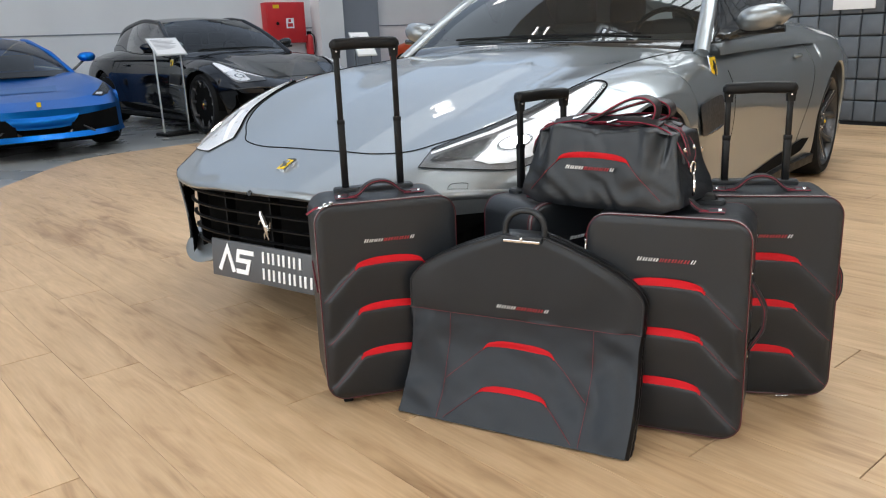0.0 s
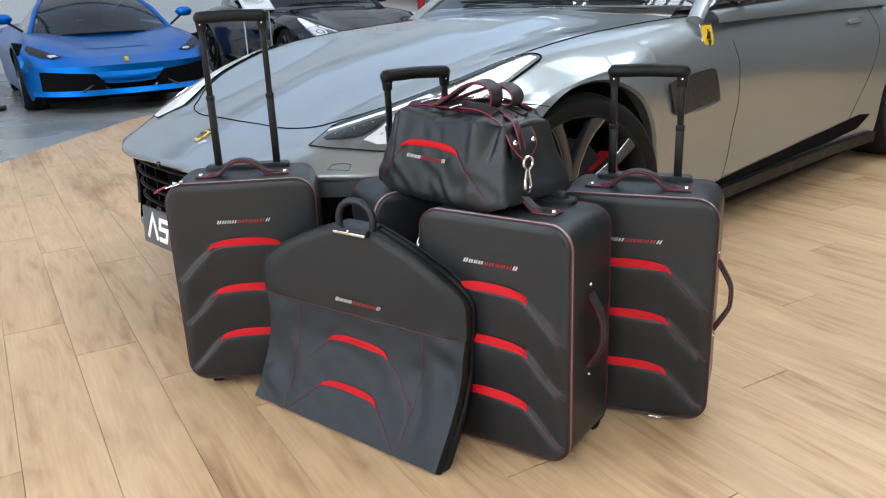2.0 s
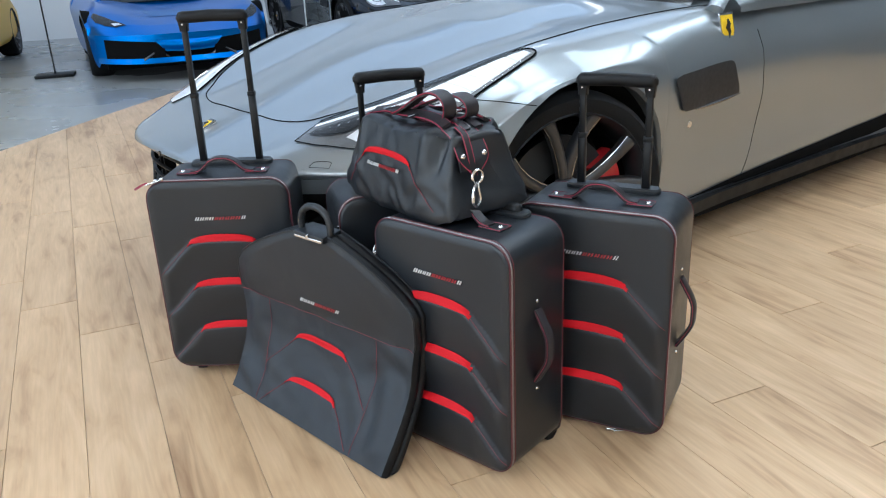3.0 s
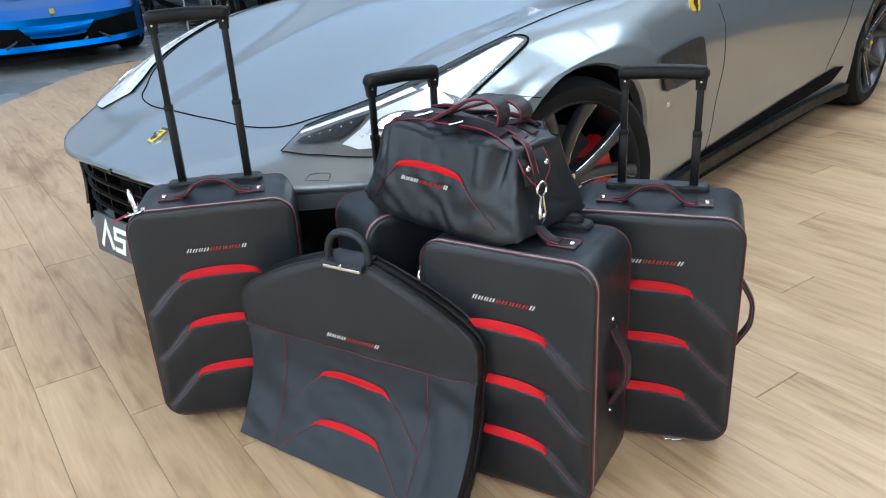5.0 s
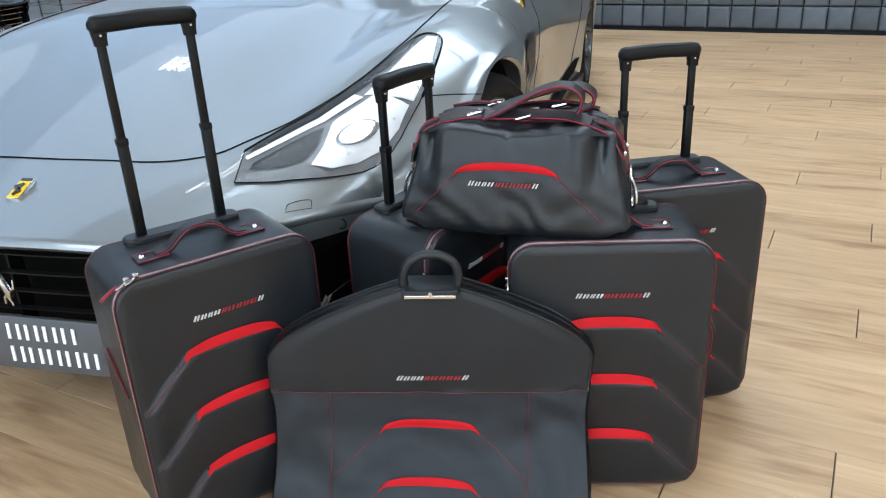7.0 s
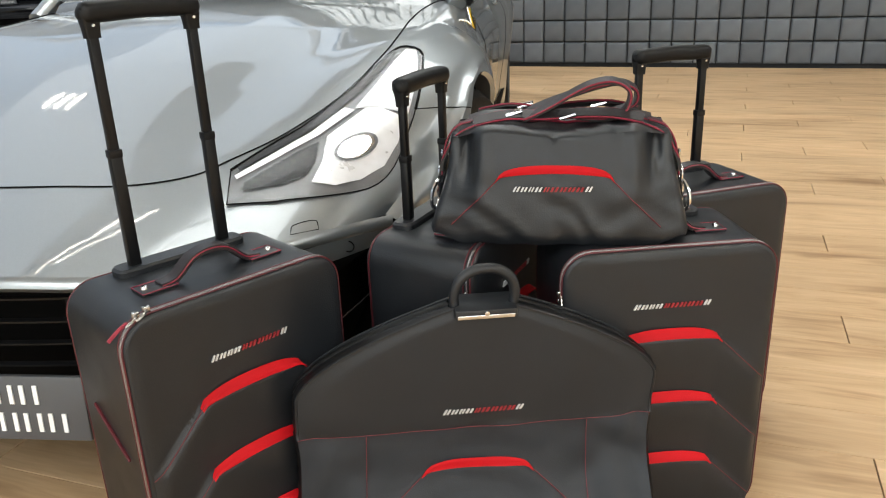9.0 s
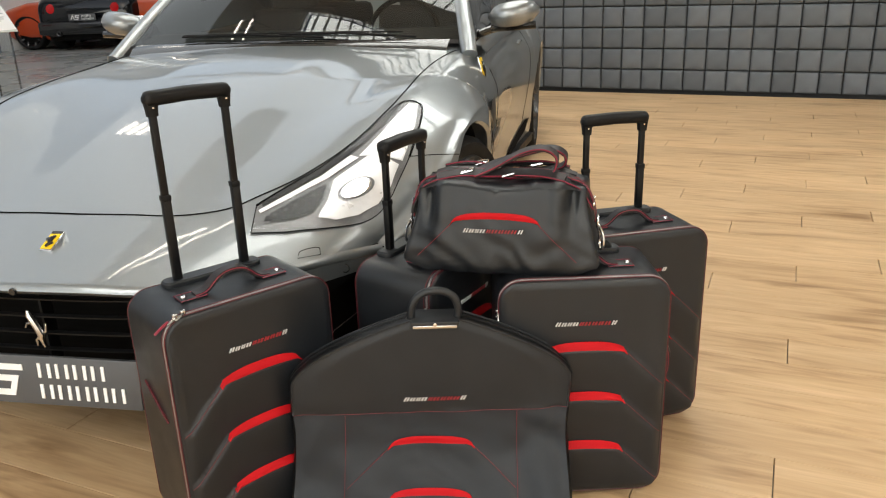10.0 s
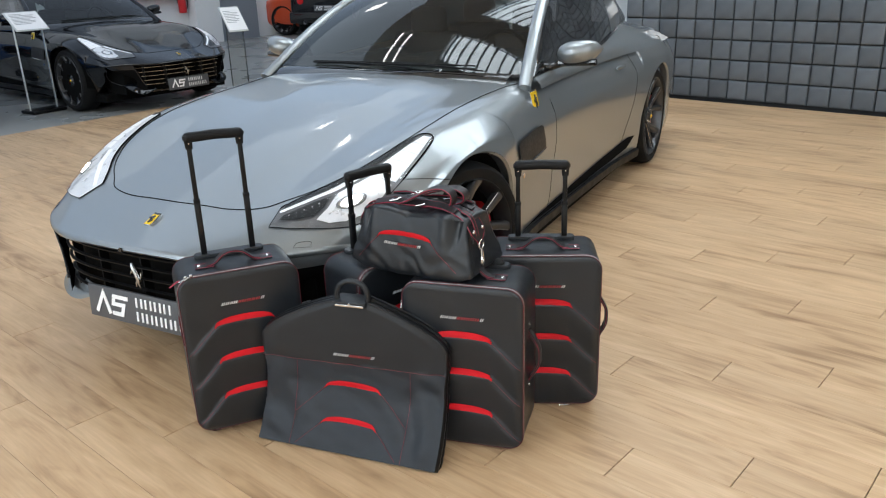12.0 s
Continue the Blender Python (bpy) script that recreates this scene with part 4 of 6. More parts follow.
    part("zip", tube([top(-0.15 + 0.3 * k / 20, cy, 0.002) for k in range(21)], 0.004, 6, flat=0.6), ZIPPER, th, "silver zip along the top")
    for sy in (-1, 1):
        pts = [top(-0.16 + 0.32 * k / 20, cy + sy * 0.016, 0.004) for k in range(21)]
        part("zip_guard", ribbon(pts, 0.018, 0.006, (0, 1, 0.2)), STRAP, th, "red-edged leather zip guard")
        part("edge_trim", tube([(p[0], p[1] + sy * 0.01, p[2]) for p in pts], 0.002, 5), TRIM_RED, th)
        # strap band along the shoulder, with buckles
        pts = smooth_line([top(-0.145, cy + sy * 0.055, 0.006), top(-0.09, cy + sy * 0.05, 0.012), top(-0.03, cy + sy * 0.045, 0.016), top(0.03, cy + sy * 0.042, 0.02), top(0.09, cy + sy * 0.046, 0.014), top(0.14, cy + sy * 0.055, 0.006)], 5)
        hd = part("carry_handle", ribbon(pts, 0.022, 0.007, (0, 1, -0.5 * sy)), STRAP, th, "dark leather handle folded down, red edges")
        for d in (-0.011, 0.011):
            part("edge_trim", tube([(p.x, p.y + d, p.z - d * 0.5 * sy + 0.001) for p in pts], 0.0016, 5), TRIM_RED, hd)
    # raised handle loop
    for dy, dx, hh in ((-0.034, 0.0, 0.072), (0.014, 0.016, 0.062)):
        pts = smooth_line([(-0.06, cy + dy - 0.012, TZ + 0.012), (-0.02, cy + dy - 0.01, TZ + 0.03), (0.045 + dx, cy + dy - 0.005, TZ + hh * 0.9), (0.09 + dx, cy + dy, TZ + hh), (0.118 + dx, cy + dy + 0.004, TZ + hh * 0.75), (0.112 + dx, cy + dy + 0.006, TZ + 0.022), (0.08, cy + dy + 0.006, TZ + 0.01), (0.03, cy + dy + 0.006, TZ + 0.012)], 6)
        hd = part("carry_handle", ribbon(pts, 0.033, 0.006, (0, 1, 0.1)), STRAP, th, "upright dark leather handle loop, red edges")
        for d in (-0.0165, 0.0165):
            part("edge_trim", tube([(p.x, p.y + d, p.z) for p in pts], 0.0016, 5), TRIM_RED, hd)
    for x, y in ((-0.075, cy - 0.052), (0.015, cy - 0.045), (-0.06, cy + 0.05), (0.07, cy + 0.03)):
        b = Vector(top(x, y, 0.016))
        part("buckle", tube([b + Vector(v) for v in ((-0.012, -0.012, 0), (0.012, -0.012, 0.004), (0.012, 0.012, 0.004), (-0.012, 0.012, 0))], 0.0032, 6, closed=True), CHROME, th, "square chrome buckle")
    # end tabs with clips
    for sx in (-1, 1):
        ty = 0.092
        tab = ribbon(smooth_line([(sx * 0.140, ty, TZ + 0.004), (sx * 0.172, ty, TZ - 0.012), (sx * 0.197, ty, TZ - 0.05), (sx * 0.203, ty, TZ - 0.075)], 5), 0.078, 0.005, (0, 1, 0))
        tb = part("end_tab", tab, LEATHER, th, "leather end tab with red edge and rivets")
        for d in (-0.039, 0.039):
            part("edge_trim", tube(smooth_line([(sx * 0.141, ty + d, TZ + 0.006), (sx * 0.174, ty + d, TZ - 0.011), (sx * 0.199, ty + d, TZ - 0.05), (sx * 0.206, ty + d * 0.4, TZ - 0.078)], 5), 0.0014, 5), TRIM_RED, tb)
            part("rivet", lathe([(0.0, sx * 0.004), (0.0045, sx * 0.003), (0.0065, 0.0)], 12, "x"), CHROME, tb).location = (sx * 0.2, ty + d * 0.72, TZ - 0.045)
        part("ring", tube([(sx * 0.21, ty + 0.014 * math.cos(a), TZ - 0.09 + 0.014 * math.sin(a)) for a in [2 * math.pi * k / 16 for k in range(16)]], 0.003, 6, closed=True), CHROME, th, "chrome strap ring")
        clip = smooth_line([(sx * 0.213, ty - 0.004, TZ - 0.1), (sx * 0.222, ty - 0.02, TZ - 0.115), (sx * 0.224, ty - 0.024, TZ - 0.14), (sx * 0.218, ty - 0.012, TZ - 0.152), (sx * 0.215, ty + 0.002, TZ - 0.14), (sx * 0.215, ty - 0.002, TZ - 0.118)], 4, closed=True)
        part("snap_hook", tube(clip, 0.0036, 6, closed=True), CHROME, th, "chrome snap hook")
    # strap ends hanging from both upper corners
    for sx in (-1, 1):
        for dy in (-0.034,):
            drop = 0.09
            pts = smooth_line([(sx * 0.150, cy + dy, TZ + 0.006), (sx * 0.178, cy + dy - 0.004, TZ - 0.004), (sx * 0.196, cy + dy - 0.006, TZ - 0.035), (sx * 0.205, cy + dy, TZ - drop)], 5)
            st = part("strap_end", ribbon(pts, 0.014, 0.004, (0, 1, 0)), STRAP, th, "dark leather strap end with red edges")
            for d in (-0.0072, 0.0072):
                part("edge_trim", tube([(p.x + sx * 0.001, p.y + d, p.z + 0.001) for p in pts], 0.0014, 5), TRIM_RED, st)
    body.free()
    return th


holdall()


# ---- cars ----
from mathutils.bvhtree import BVHTree
from mathutils.interpolate import poly_3d_calc

SKINS = {}


def skin_tree(bm):
    """Search tree of a body, remembering its smooth normals."""
    bm.normal_update()
    tree = BVHTree.FromBMesh(bm)
    SKINS[id(tree)] = [([v.co.copy() for v in f.verts], [v.normal.copy() for v in f.verts]) for f in bm.faces]
    return tree

# stations: side y, bow of the middle, half width, crown z at the middle, at the wing, at the shoulder
COUPE = dict(
    keys=[(0.22, 0.38, 0.775, 0.545, 0.548, 0.530), (0.30, 0.365, 0.815, 0.572, 0.60, 0.575), (0.38, 0.35, 0.845, 0.598, 0.645, 0.61),
          (0.48, 0.33, 0.872, 0.63, 0.70, 0.655), (0.62, 0.29, 0.90, 0.68, 0.765, 0.705), (0.80, 0.25, 0.925, 0.735, 0.835, 0.745),
          (0.95, 0.21, 0.93, 0.785, 0.86, 0.765), (1.2, 0.16, 0.92, 0.845, 0.875, 0.79), (1.45, 0.12, 0.885, 0.885, 0.885, 0.82),
          (1.73, 0.09, 0.86, 0.92, 0.90, 0.85), (2.2, 0.0, 0.85, 0.93, 0.93, 0.865), (3.0, 0.0, 0.86, 0.93, 0.93, 0.875),
          (3.4, 0.0, 0.90, 0.93, 0.93, 0.89), (3.8, 0.0, 0.92, 0.93, 0.93, 0.89), (4.2, 0.0, 0.90, 0.92, 0.92, 0.88),
          (4.5, 0.0, 0.88, 0.92, 0.92, 0.85), (4.72, 0.0, 0.78, 0.90, 0.90, 0.80)],
    cut=0.24, tuck=0.22, ridge=0.010, front=0.83, rear=3.80, arch=0.384, hub=0.345, sill=0.16,
    screen=dict(base=(1.72, 0.775, 0.915), mid=(1.63, 0.93), top=(2.45, 0.60, 1.30), mid_top=(2.36, 1.335)),
    rail=[(2.45, 0.60, 1.30), (2.9, 0.605, 1.345), (3.4, 0.57, 1.315), (3.9, 0.525, 1.245), (4.35, 0.46, 1.09)],
    belt=[(1.72, 0.80, 0.90), (2.3, 0.80, 0.915), (2.9, 0.785, 0.935), (3.3, 0.74, 0.965), (3.8, 0.655, 0.985), (4.35, 0.55, 0.97)],
)


def fair(c):
    """The section values along the car, evened out into long sweeping curves."""
    if "table" not in c:
        y0, y1 = c["keys"][0][0], c["keys"][-1][0]
        n = int((y1 - y0) / 0.01) + 1
        ys = np.linspace(y0, y1, n)
        reach = np.arange(-36, 37)
        bell = np.exp(-(reach * 0.01 / 0.11) ** 2 / 2)
        bell /= bell.sum()
        cols = []
        for k in range(1, 6):
            v = np.array([interp([(r[0], r[k]) for r in c["keys"]], y) for y in ys])
            long = np.concatenate([2 * v[0] - v[36:0:-1], v, 2 * v[-1] - v[-2:-38:-1]])
            cols.append(np.convolve(long, bell, "valid"))
        c["table"] = (ys, cols)
    return c["table"]


def body_section(c, sy):
    ys, cols = fair(c)
    return [float(np.interp(sy, ys, v)) for v in cols]


def top_point(c, sy, q):
    """A point of the bonnet, wings and deck: station sy, q from -1 to 1 across."""
    bow, L, zc, zf, zs = body_section(c, sy)
    a = abs(q)
    y = sy - bow * (1 - a ** 3.2)
    zv = zc * 0.62 + zf * 0.38 - 0.012
    z = interp([(0, zc), (0.24, zc), (0.40, zc * 0.93 + zf * 0.07 - 0.007), (0.60, zv * 0.85 + zf * 0.15 + 0.004), (0.80, zf), (0.93, zf * 0.6 + zs * 0.4), (1.0, zs)], a)
    return Vector((L * q, y, z))


def side_low(c, sy):
    z = c["sill"] + 0.06 * step(0.5, 0.4, sy) + c.get("cut", 0.0) * step(0.50, 0.24, sy)
    for hy in (c["front"], c["rear"]):
        d = abs(sy - hy)
        if d < c["arch"]:
            z = max(z, c["hub"] + math.sqrt(c["arch"] ** 2 - d * d))
    return z


def side_width(c, sy, z):
    """Half width of the flank at height z."""
    bow, L, zc, zf, zs = body_section(c, sy)
    w = interp([(0.1, L - 0.05), (0.22, L - 0.015), (0.36, L - 0.005), (0.55, L + 0.012), (0.68, L + 0.012), (max(zs, 0.72), L)], z)
    w += 0.035 * step(1.3, 2.0, sy) * step(zs, zs - 0.2, z)
    for hy in (c["front"], c["rear"]):
        d = (sy - hy) / 0.5
        w += 0.022 * math.exp(-d * d) * step(zs, zs - 0.12, z) if d * d < 6 else 0
    w -= c.get("tuck", 0.10) * step(0.52, 0.26, z) * step(0.55, 0.25, sy)
    # waist behind the front wheel
    w -= 0.022 * math.exp(-((sy - 2.0) / 0.6) ** 2) * math.exp(-((z - 0.42) / 0.16) ** 2)
    return w


def stations(c):
    ys = {round(k[0], 3) for k in c["keys"]}
    y = c["keys"][0][0]
    while y < c["keys"][-1][0]:
        ys.add(round(y, 3))
        near = min(abs(y - c["front"]), abs(y - c["rear"]))
        y += 0.03 if near < 0.45 or y < 0.6 else 0.04
    for hy in (c["front"], c["rear"]):
        for s in (-1, 1):
            for e in (-0.004, -0.012, -0.03, 0.003):
                ys.add(round(hy + s * (c["arch"] + e), 3))
    return sorted(ys)


def car_body(c):
    """Rows over the whole painted skin, from the right sill over the top to the left sill."""
    ys = stations(c)
    n = n_top = 72
    crown = [[top_point(c, sy, -1 + 2 * i / n) for i in range(n + 1)] for sy in ys]
    zz = np.array([[p.z for p in r] for r in crown])
    step_y = np.diff(np.array(ys))
    a, b = step_y[:-1, None], step_y[1:, None]
    for _ in range(90):
        along = (zz[:-2, 1:-1] * b + zz[2:, 1:-1] * a) / (a + b)
        across = (zz[1:-1, :-2] + zz[1:-1, 2:]) / 2
        zz[1:-1, 1:-1] = zz[1:-1, 1:-1] * 0.4 + along * 0.3 + across * 0.3
    for j, r in enumerate(crown):
        fade = step(0.26, 1.05, ys[j]) * step(2.0, 1.35, ys[j]) * c.get("ridge", 0.0)
        # raised middle panel, a crease, a face falling to a valley, then up to the wing
        at, low = 0.19 + 0.10 * (ys[j] - 0.6) / 0.9, 0.50 + 0.13 * (ys[j] - 0.6) / 0.7
        for i, p in enumerate(r):
            a = abs(-1 + 2 * i / n)
            p.z = float(zz[j, i]) + fade * interp([(0.0, 1.12), (at - 0.012, 1.0), (at + 0.012, 0.92), (low - 0.09, -0.74), (low, -1.0), (low + 0.08, -0.8), (0.86, 0.0), (1.0, 0.0)], a)
    rows = []
    flank = []
    for sy, tops in zip(ys, crown):
        lo = side_low(c, sy)
        flank.append([side_width(c, sy, tops[-1].z + (lo - tops[-1].z) * (k / 14)) for k in range(15)])
    flank = np.array(flank)
    doors = [j for j, y in enumerate(ys) if c["front"] + 0.42 < y < c["rear"] - 0.42]
    for _ in range(40):
        for j in doors:
            a, b = ys[j] - ys[j - 1], ys[j + 1] - ys[j]
            flank[j] = flank[j] * 0.4 + 0.6 * (flank[j - 1] * b + flank[j + 1] * a) / (a + b)
    for sy, tops, wide in zip(ys, crown, flank):
        zs = tops[-1].z
        lo = side_low(c, sy)
        n = 14
        side = []
        for k in range(1, n + 1):
            z = zs + (lo - zs) * (k / n)
            side.append((float(wide[k]), z))
        half = np.array([(p.x, p.z) for p in tops[n_top // 2:]] + side)
        y_half = np.array([p.y for p in tops[n_top // 2:]] + [sy] * len(side))
        corner_at = n_top // 2
        for _ in range(10):
            for k in range(corner_at - 4, corner_at + 3):
                half[k] = half[k] * 0.5 + (half[k - 1] + half[k + 1]) * 0.25
        right = [Vector((x, y, z)) for (x, z), y in zip(half, y_half)]
        row = [Vector((-p.x, p.y, p.z)) for p in reversed(right)] + right[1:]
        rows.append(row)
    return rows


def wheel(parent, x, y, z, r, side, rim_mat, turn=0.0, caliper=None, spokes=5):
    """A wheel under the car: tyre, rim, brake disc and caliper. side: -1 or 1 for the outward x."""
    w = part("wheel", lathe([(r * 0.2, -0.09), (r * 0.68, -0.09), (r * 0.69, side * 0.05)], 40, "x"), DARK, parent)
    w.location = (x, y, z)
    w.rotation_euler = (0, 0, turn)
    prof = [(r * 0.80, -0.115), (r * 0.93, -0.12), (r * 0.985, -0.10), (r, -0.07), (r, 0.07), (r * 0.985, 0.1), (r * 0.93, 0.122), (r * 0.85, 0.124), (r * 0.80, 0.112)]
    part("tyre", lathe([(a, side * b) for a, b in prof], 56, "x"), RUBBER, w)
    rim = lathe([(a, side * b) for a, b in [(r * 0.75, -0.1), (r * 0.75, 0.06), (r * 0.785, 0.112), (r * 0.80, 0.12), (r * 0.815, 0.113), (r * 0.80, 0.1)]], 56, "x")
    edge = bmesh.new()
    for k in range(spokes):
        a0 = 2 * math.pi * k / spokes + 0.35
        for d in (-0.31, 0.31):
            rings = []
            for t in (0.14, 0.26, 0.42, 0.62, 0.82, 1.0):
                rr, a = r * 0.785 * t, a0 + d * (0.10 + 0.90 * t ** 1.15)
                wide = r * (0.060 - 0.016 * t + 0.026 * t ** 4)
                xo = 0.062 + 0.046 * t ** 2
                c, o = Vector((0, math.cos(a), math.sin(a))) * rr, Vector((0, -math.sin(a), math.cos(a)))
                rings.append([c + o * (wide * u) + Vector((side * (xo + h), 0, 0)) for u, h in ((-1, -0.026), (-0.92, -0.003), (-0.55, 0.004), (0.55, 0.004), (0.92, -0.003), (1, -0.026))])
            capped(rings, rim)
            tube([q[4 if d > 0 else 1] + Vector((side * 0.001, 0, 0)) for q in rings[1:]], 0.0018, 5, bm=edge)
    lathe([(0.0, side * 0.1), (r * 0.08, side * 0.1), (r * 0.1, side * 0.09), (r * 0.17, side * 0.082), (r * 0.19, side * 0.05)], 24, "x", bm=rim)
    part("rim", rim, rim_mat, w, "five twin-spoke alloy rim", angle=50)
    part("rim_edge", edge, RIM_LIGHT, w, "bright machined spoke edges")
    for k in range(5):
        a = 2 * math.pi * k / 5
        part("wheel_bolt", lathe([(0.0, side * 0.094), (r * 0.03, side * 0.093), (r * 0.036, side * 0.08)], 10, "x"), RIM_LIGHT, w).location = (0, r * 0.135 * math.cos(a), r * 0.135 * math.sin(a))
    part("centre_cap", lathe([(0.0, side * 0.107), (r * 0.025, side * 0.106), (r * 0.036, side * 0.1)], 20, "x"), YELLOW, w)
    part("brake_disc", lathe([(r * 0.2, side * 0.012), (r * 0.55, side * 0.012), (r * 0.55, -side * 0.02), (r * 0.2, -side * 0.02)], 40, "x"), DISC, w)
    if caliper:
        cal = []
        for k in range(9):
            a = radians(-26 + 60 * k / 8)
            cal.append([(side * px, -math.cos(a) * pr * r * -1, math.sin(a) * pr * r) for px, pr in ((0.02, 0.36), (0.055, 0.40), (0.062, 0.5), (0.055, 0.62), (0.022, 0.66), (-0.02, 0.64), (-0.02, 0.36))])
        part("caliper", capped(cal), caliper, w, "red brake caliper")
    return w


def shield(parent, m, h):
    """Small enamel shield with a plain dark mark."""
    out = []
    for k in range(21):
        t = k / 20
        v = 1 - 2 * t
        wid = 0.36 * (1 - max(0.0, -v) ** 2.2 * 0.96) * h
        out.append((wid, v * h / 2))
    ol = [(x, z) for x, z in out] + [(-x, z) for x, z in reversed(out[:-1])]
    rim, face = bmesh.new(), bmesh.new()
    for bm, k, y0, y1 in ((rim, 1.0, 0.0, -0.004), (face, 0.86, -0.003, -0.006)):
        capped([[m @ Vector((x * k, y, z * k)) for x, z in ol] for y in (y0, y1)], bm)
    s = part("shield", rim, CHROME, parent, "enamel shield with a metal rim")
    part("shield_face", face, YELLOW, s, "yellow enamel face")
    mark = bmesh.new()
    pts = [(-0.02, -0.3), (0.03, -0.1), (-0.06, 0.02), (0.04, 0.16), (0.0, 0.3)]
    tube([m @ Vector((x * h, -0.007, z * h)) for x, z in pts], [0.02 * h, 0.06 * h, 0.09 * h, 0.07 * h, 0.03 * h], 6, bm=mark)
    part("shield_mark", mark, CARBON, s)


def dealer_plate(parent, m, w=0.52, h=0.128):
    """Grey dealer plate with a white sign and two rows of white bars."""
    bm = bmesh.new()
    box(bm, -w / 2, w / 2, -0.006, 0.006, -h / 2, h / 2, bevel=0.003)
    bmesh.ops.transform(bm, matrix=m, verts=bm.verts[:])
    p = part("number_plate", bm, PLATE_GREY, parent, "dark grey dealer plate with white sign")

    def band(name, pts, t, label=""):
        """One mark of a bent flat band of width t."""
        P = [Vector((a, b)) for a, b in pts]
        left, right = [], []
        for k, q in enumerate(P):
            d0 = (q - P[k - 1]).normalized() if k else (P[1] - q).normalized()
            d1 = (P[k + 1] - q).normalized() if k + 1 < len(P) else d0
            nm = Vector((-d0.y - d1.y, d0.x + d1.x)).normalized()
            nm *= t / 2 / max(nm.dot(Vector((-d0.y, d0.x))), 0.45)
            left.append(q + nm)
            right.append(q - nm)
        rows = [[m @ Vector((q.x, y, q.y)) for q, y in ((a, -0.0065), (a, -0.009), (b, -0.009), (b, -0.0065))] for a, b in zip(left, right)]
        part(name, capped(rows), WHITE, p, label, smooth=False)
    L, zb, zt = -w * 0.46 + 0.022, -h * 0.31, h * 0.31
    band("plate_sign", [(L, zb), (L + 0.042, zt), (L + 0.072, zb)], 0.0155, "white geometric sign")
    X = L + 0.09
    band("plate_sign", [(X + 0.082, zt - 0.006), (X + 0.008, zt - 0.006), (X + 0.002, 0.004), (X + 0.058, 0.004), (X + 0.046, zb + 0.006), (X - 0.006, zb + 0.006)], 0.0155)
    # the name beside the sign: plain white bars, two to a character
    for row, n in ((0.0285, 4), (-0.0265, 5)):
        for k in range(n):
            for u in (0.0475 * k, 0.0475 * k + 0.026):
                band("name_bar", [(u, row - 0.0185), (u, row + 0.0185)], 0.0085)


def patch(tree, outline, ray, up, off, n=14):
    """A skin over an outline of (a, b) pairs, laid on the body by rays; up maps (a, b) to a start point."""
    bm = bmesh.new()
    vs = [bm.verts.new((a, b, 0)) for a, b in outline]
    bm.faces.new(vs)
    bmesh.ops.triangulate(bm, faces=bm.faces[:])
    for _ in range(n):
        long = [e for e in bm.edges if e.calc_length() > 0.03]
        if not long:
            break
        bmesh.ops.subdivide_edges(bm, edges=long, cuts=1)
        bmesh.ops.triangulate(bm, faces=bm.faces[:])
    ray = Vector(ray).normalized()

    soft, skin = [], SKINS[id(tree)]
    for v in bm.verts:
        start = up(v.co.x, v.co.y)
        p, nrm, idx, _ = tree.ray_cast(start, ray)
        if p is None:
            p, nrm, idx, _ = tree.find_nearest(start)
        cos, nors = skin[idx]
        sn = Vector((0, 0, 0))
        for w, n in zip(poly_3d_calc(cos, p), nors):
            sn += n * w
        sn.normalize()
        if sn.dot(ray) > 0:
            sn = -sn
        soft.append(sn)
        v.co = p + sn * off
    bm.normal_update()
    bm.verts.index_update()
    turned = [f for f in bm.faces if f.normal.dot(soft[f.verts[0].index]) < 0]
    bmesh.ops.reverse_faces(bm, faces=turned)
    return bm, soft


def patch_part(name, made, mat, parent, label=""):
    """Links a laid patch with the smooth normals of the skin under it."""
    bm, soft = made
    me = bpy.data.meshes.new(name)
    for f in bm.faces:
        f.smooth = True
    bm.to_mesh(me)
    bm.free()
    me.materials.append(mat)
    me.normals_split_custom_set_from_vertices([tuple(n) for n in soft])
    ob = new(name, me)
    ob.parent = parent
    if label:
        ob["label"] = label
    return ob


def laid(tree, pts, ray, up, off):
    out = []
    ray = Vector(ray).normalized()
    for a, b in pts:
        p, nrm, _, _ = tree.ray_cast(up(a, b), ray)
        if p is not None:
            out.append(p + (nrm if nrm.dot(ray) < 0 else -nrm) * off)
    return out


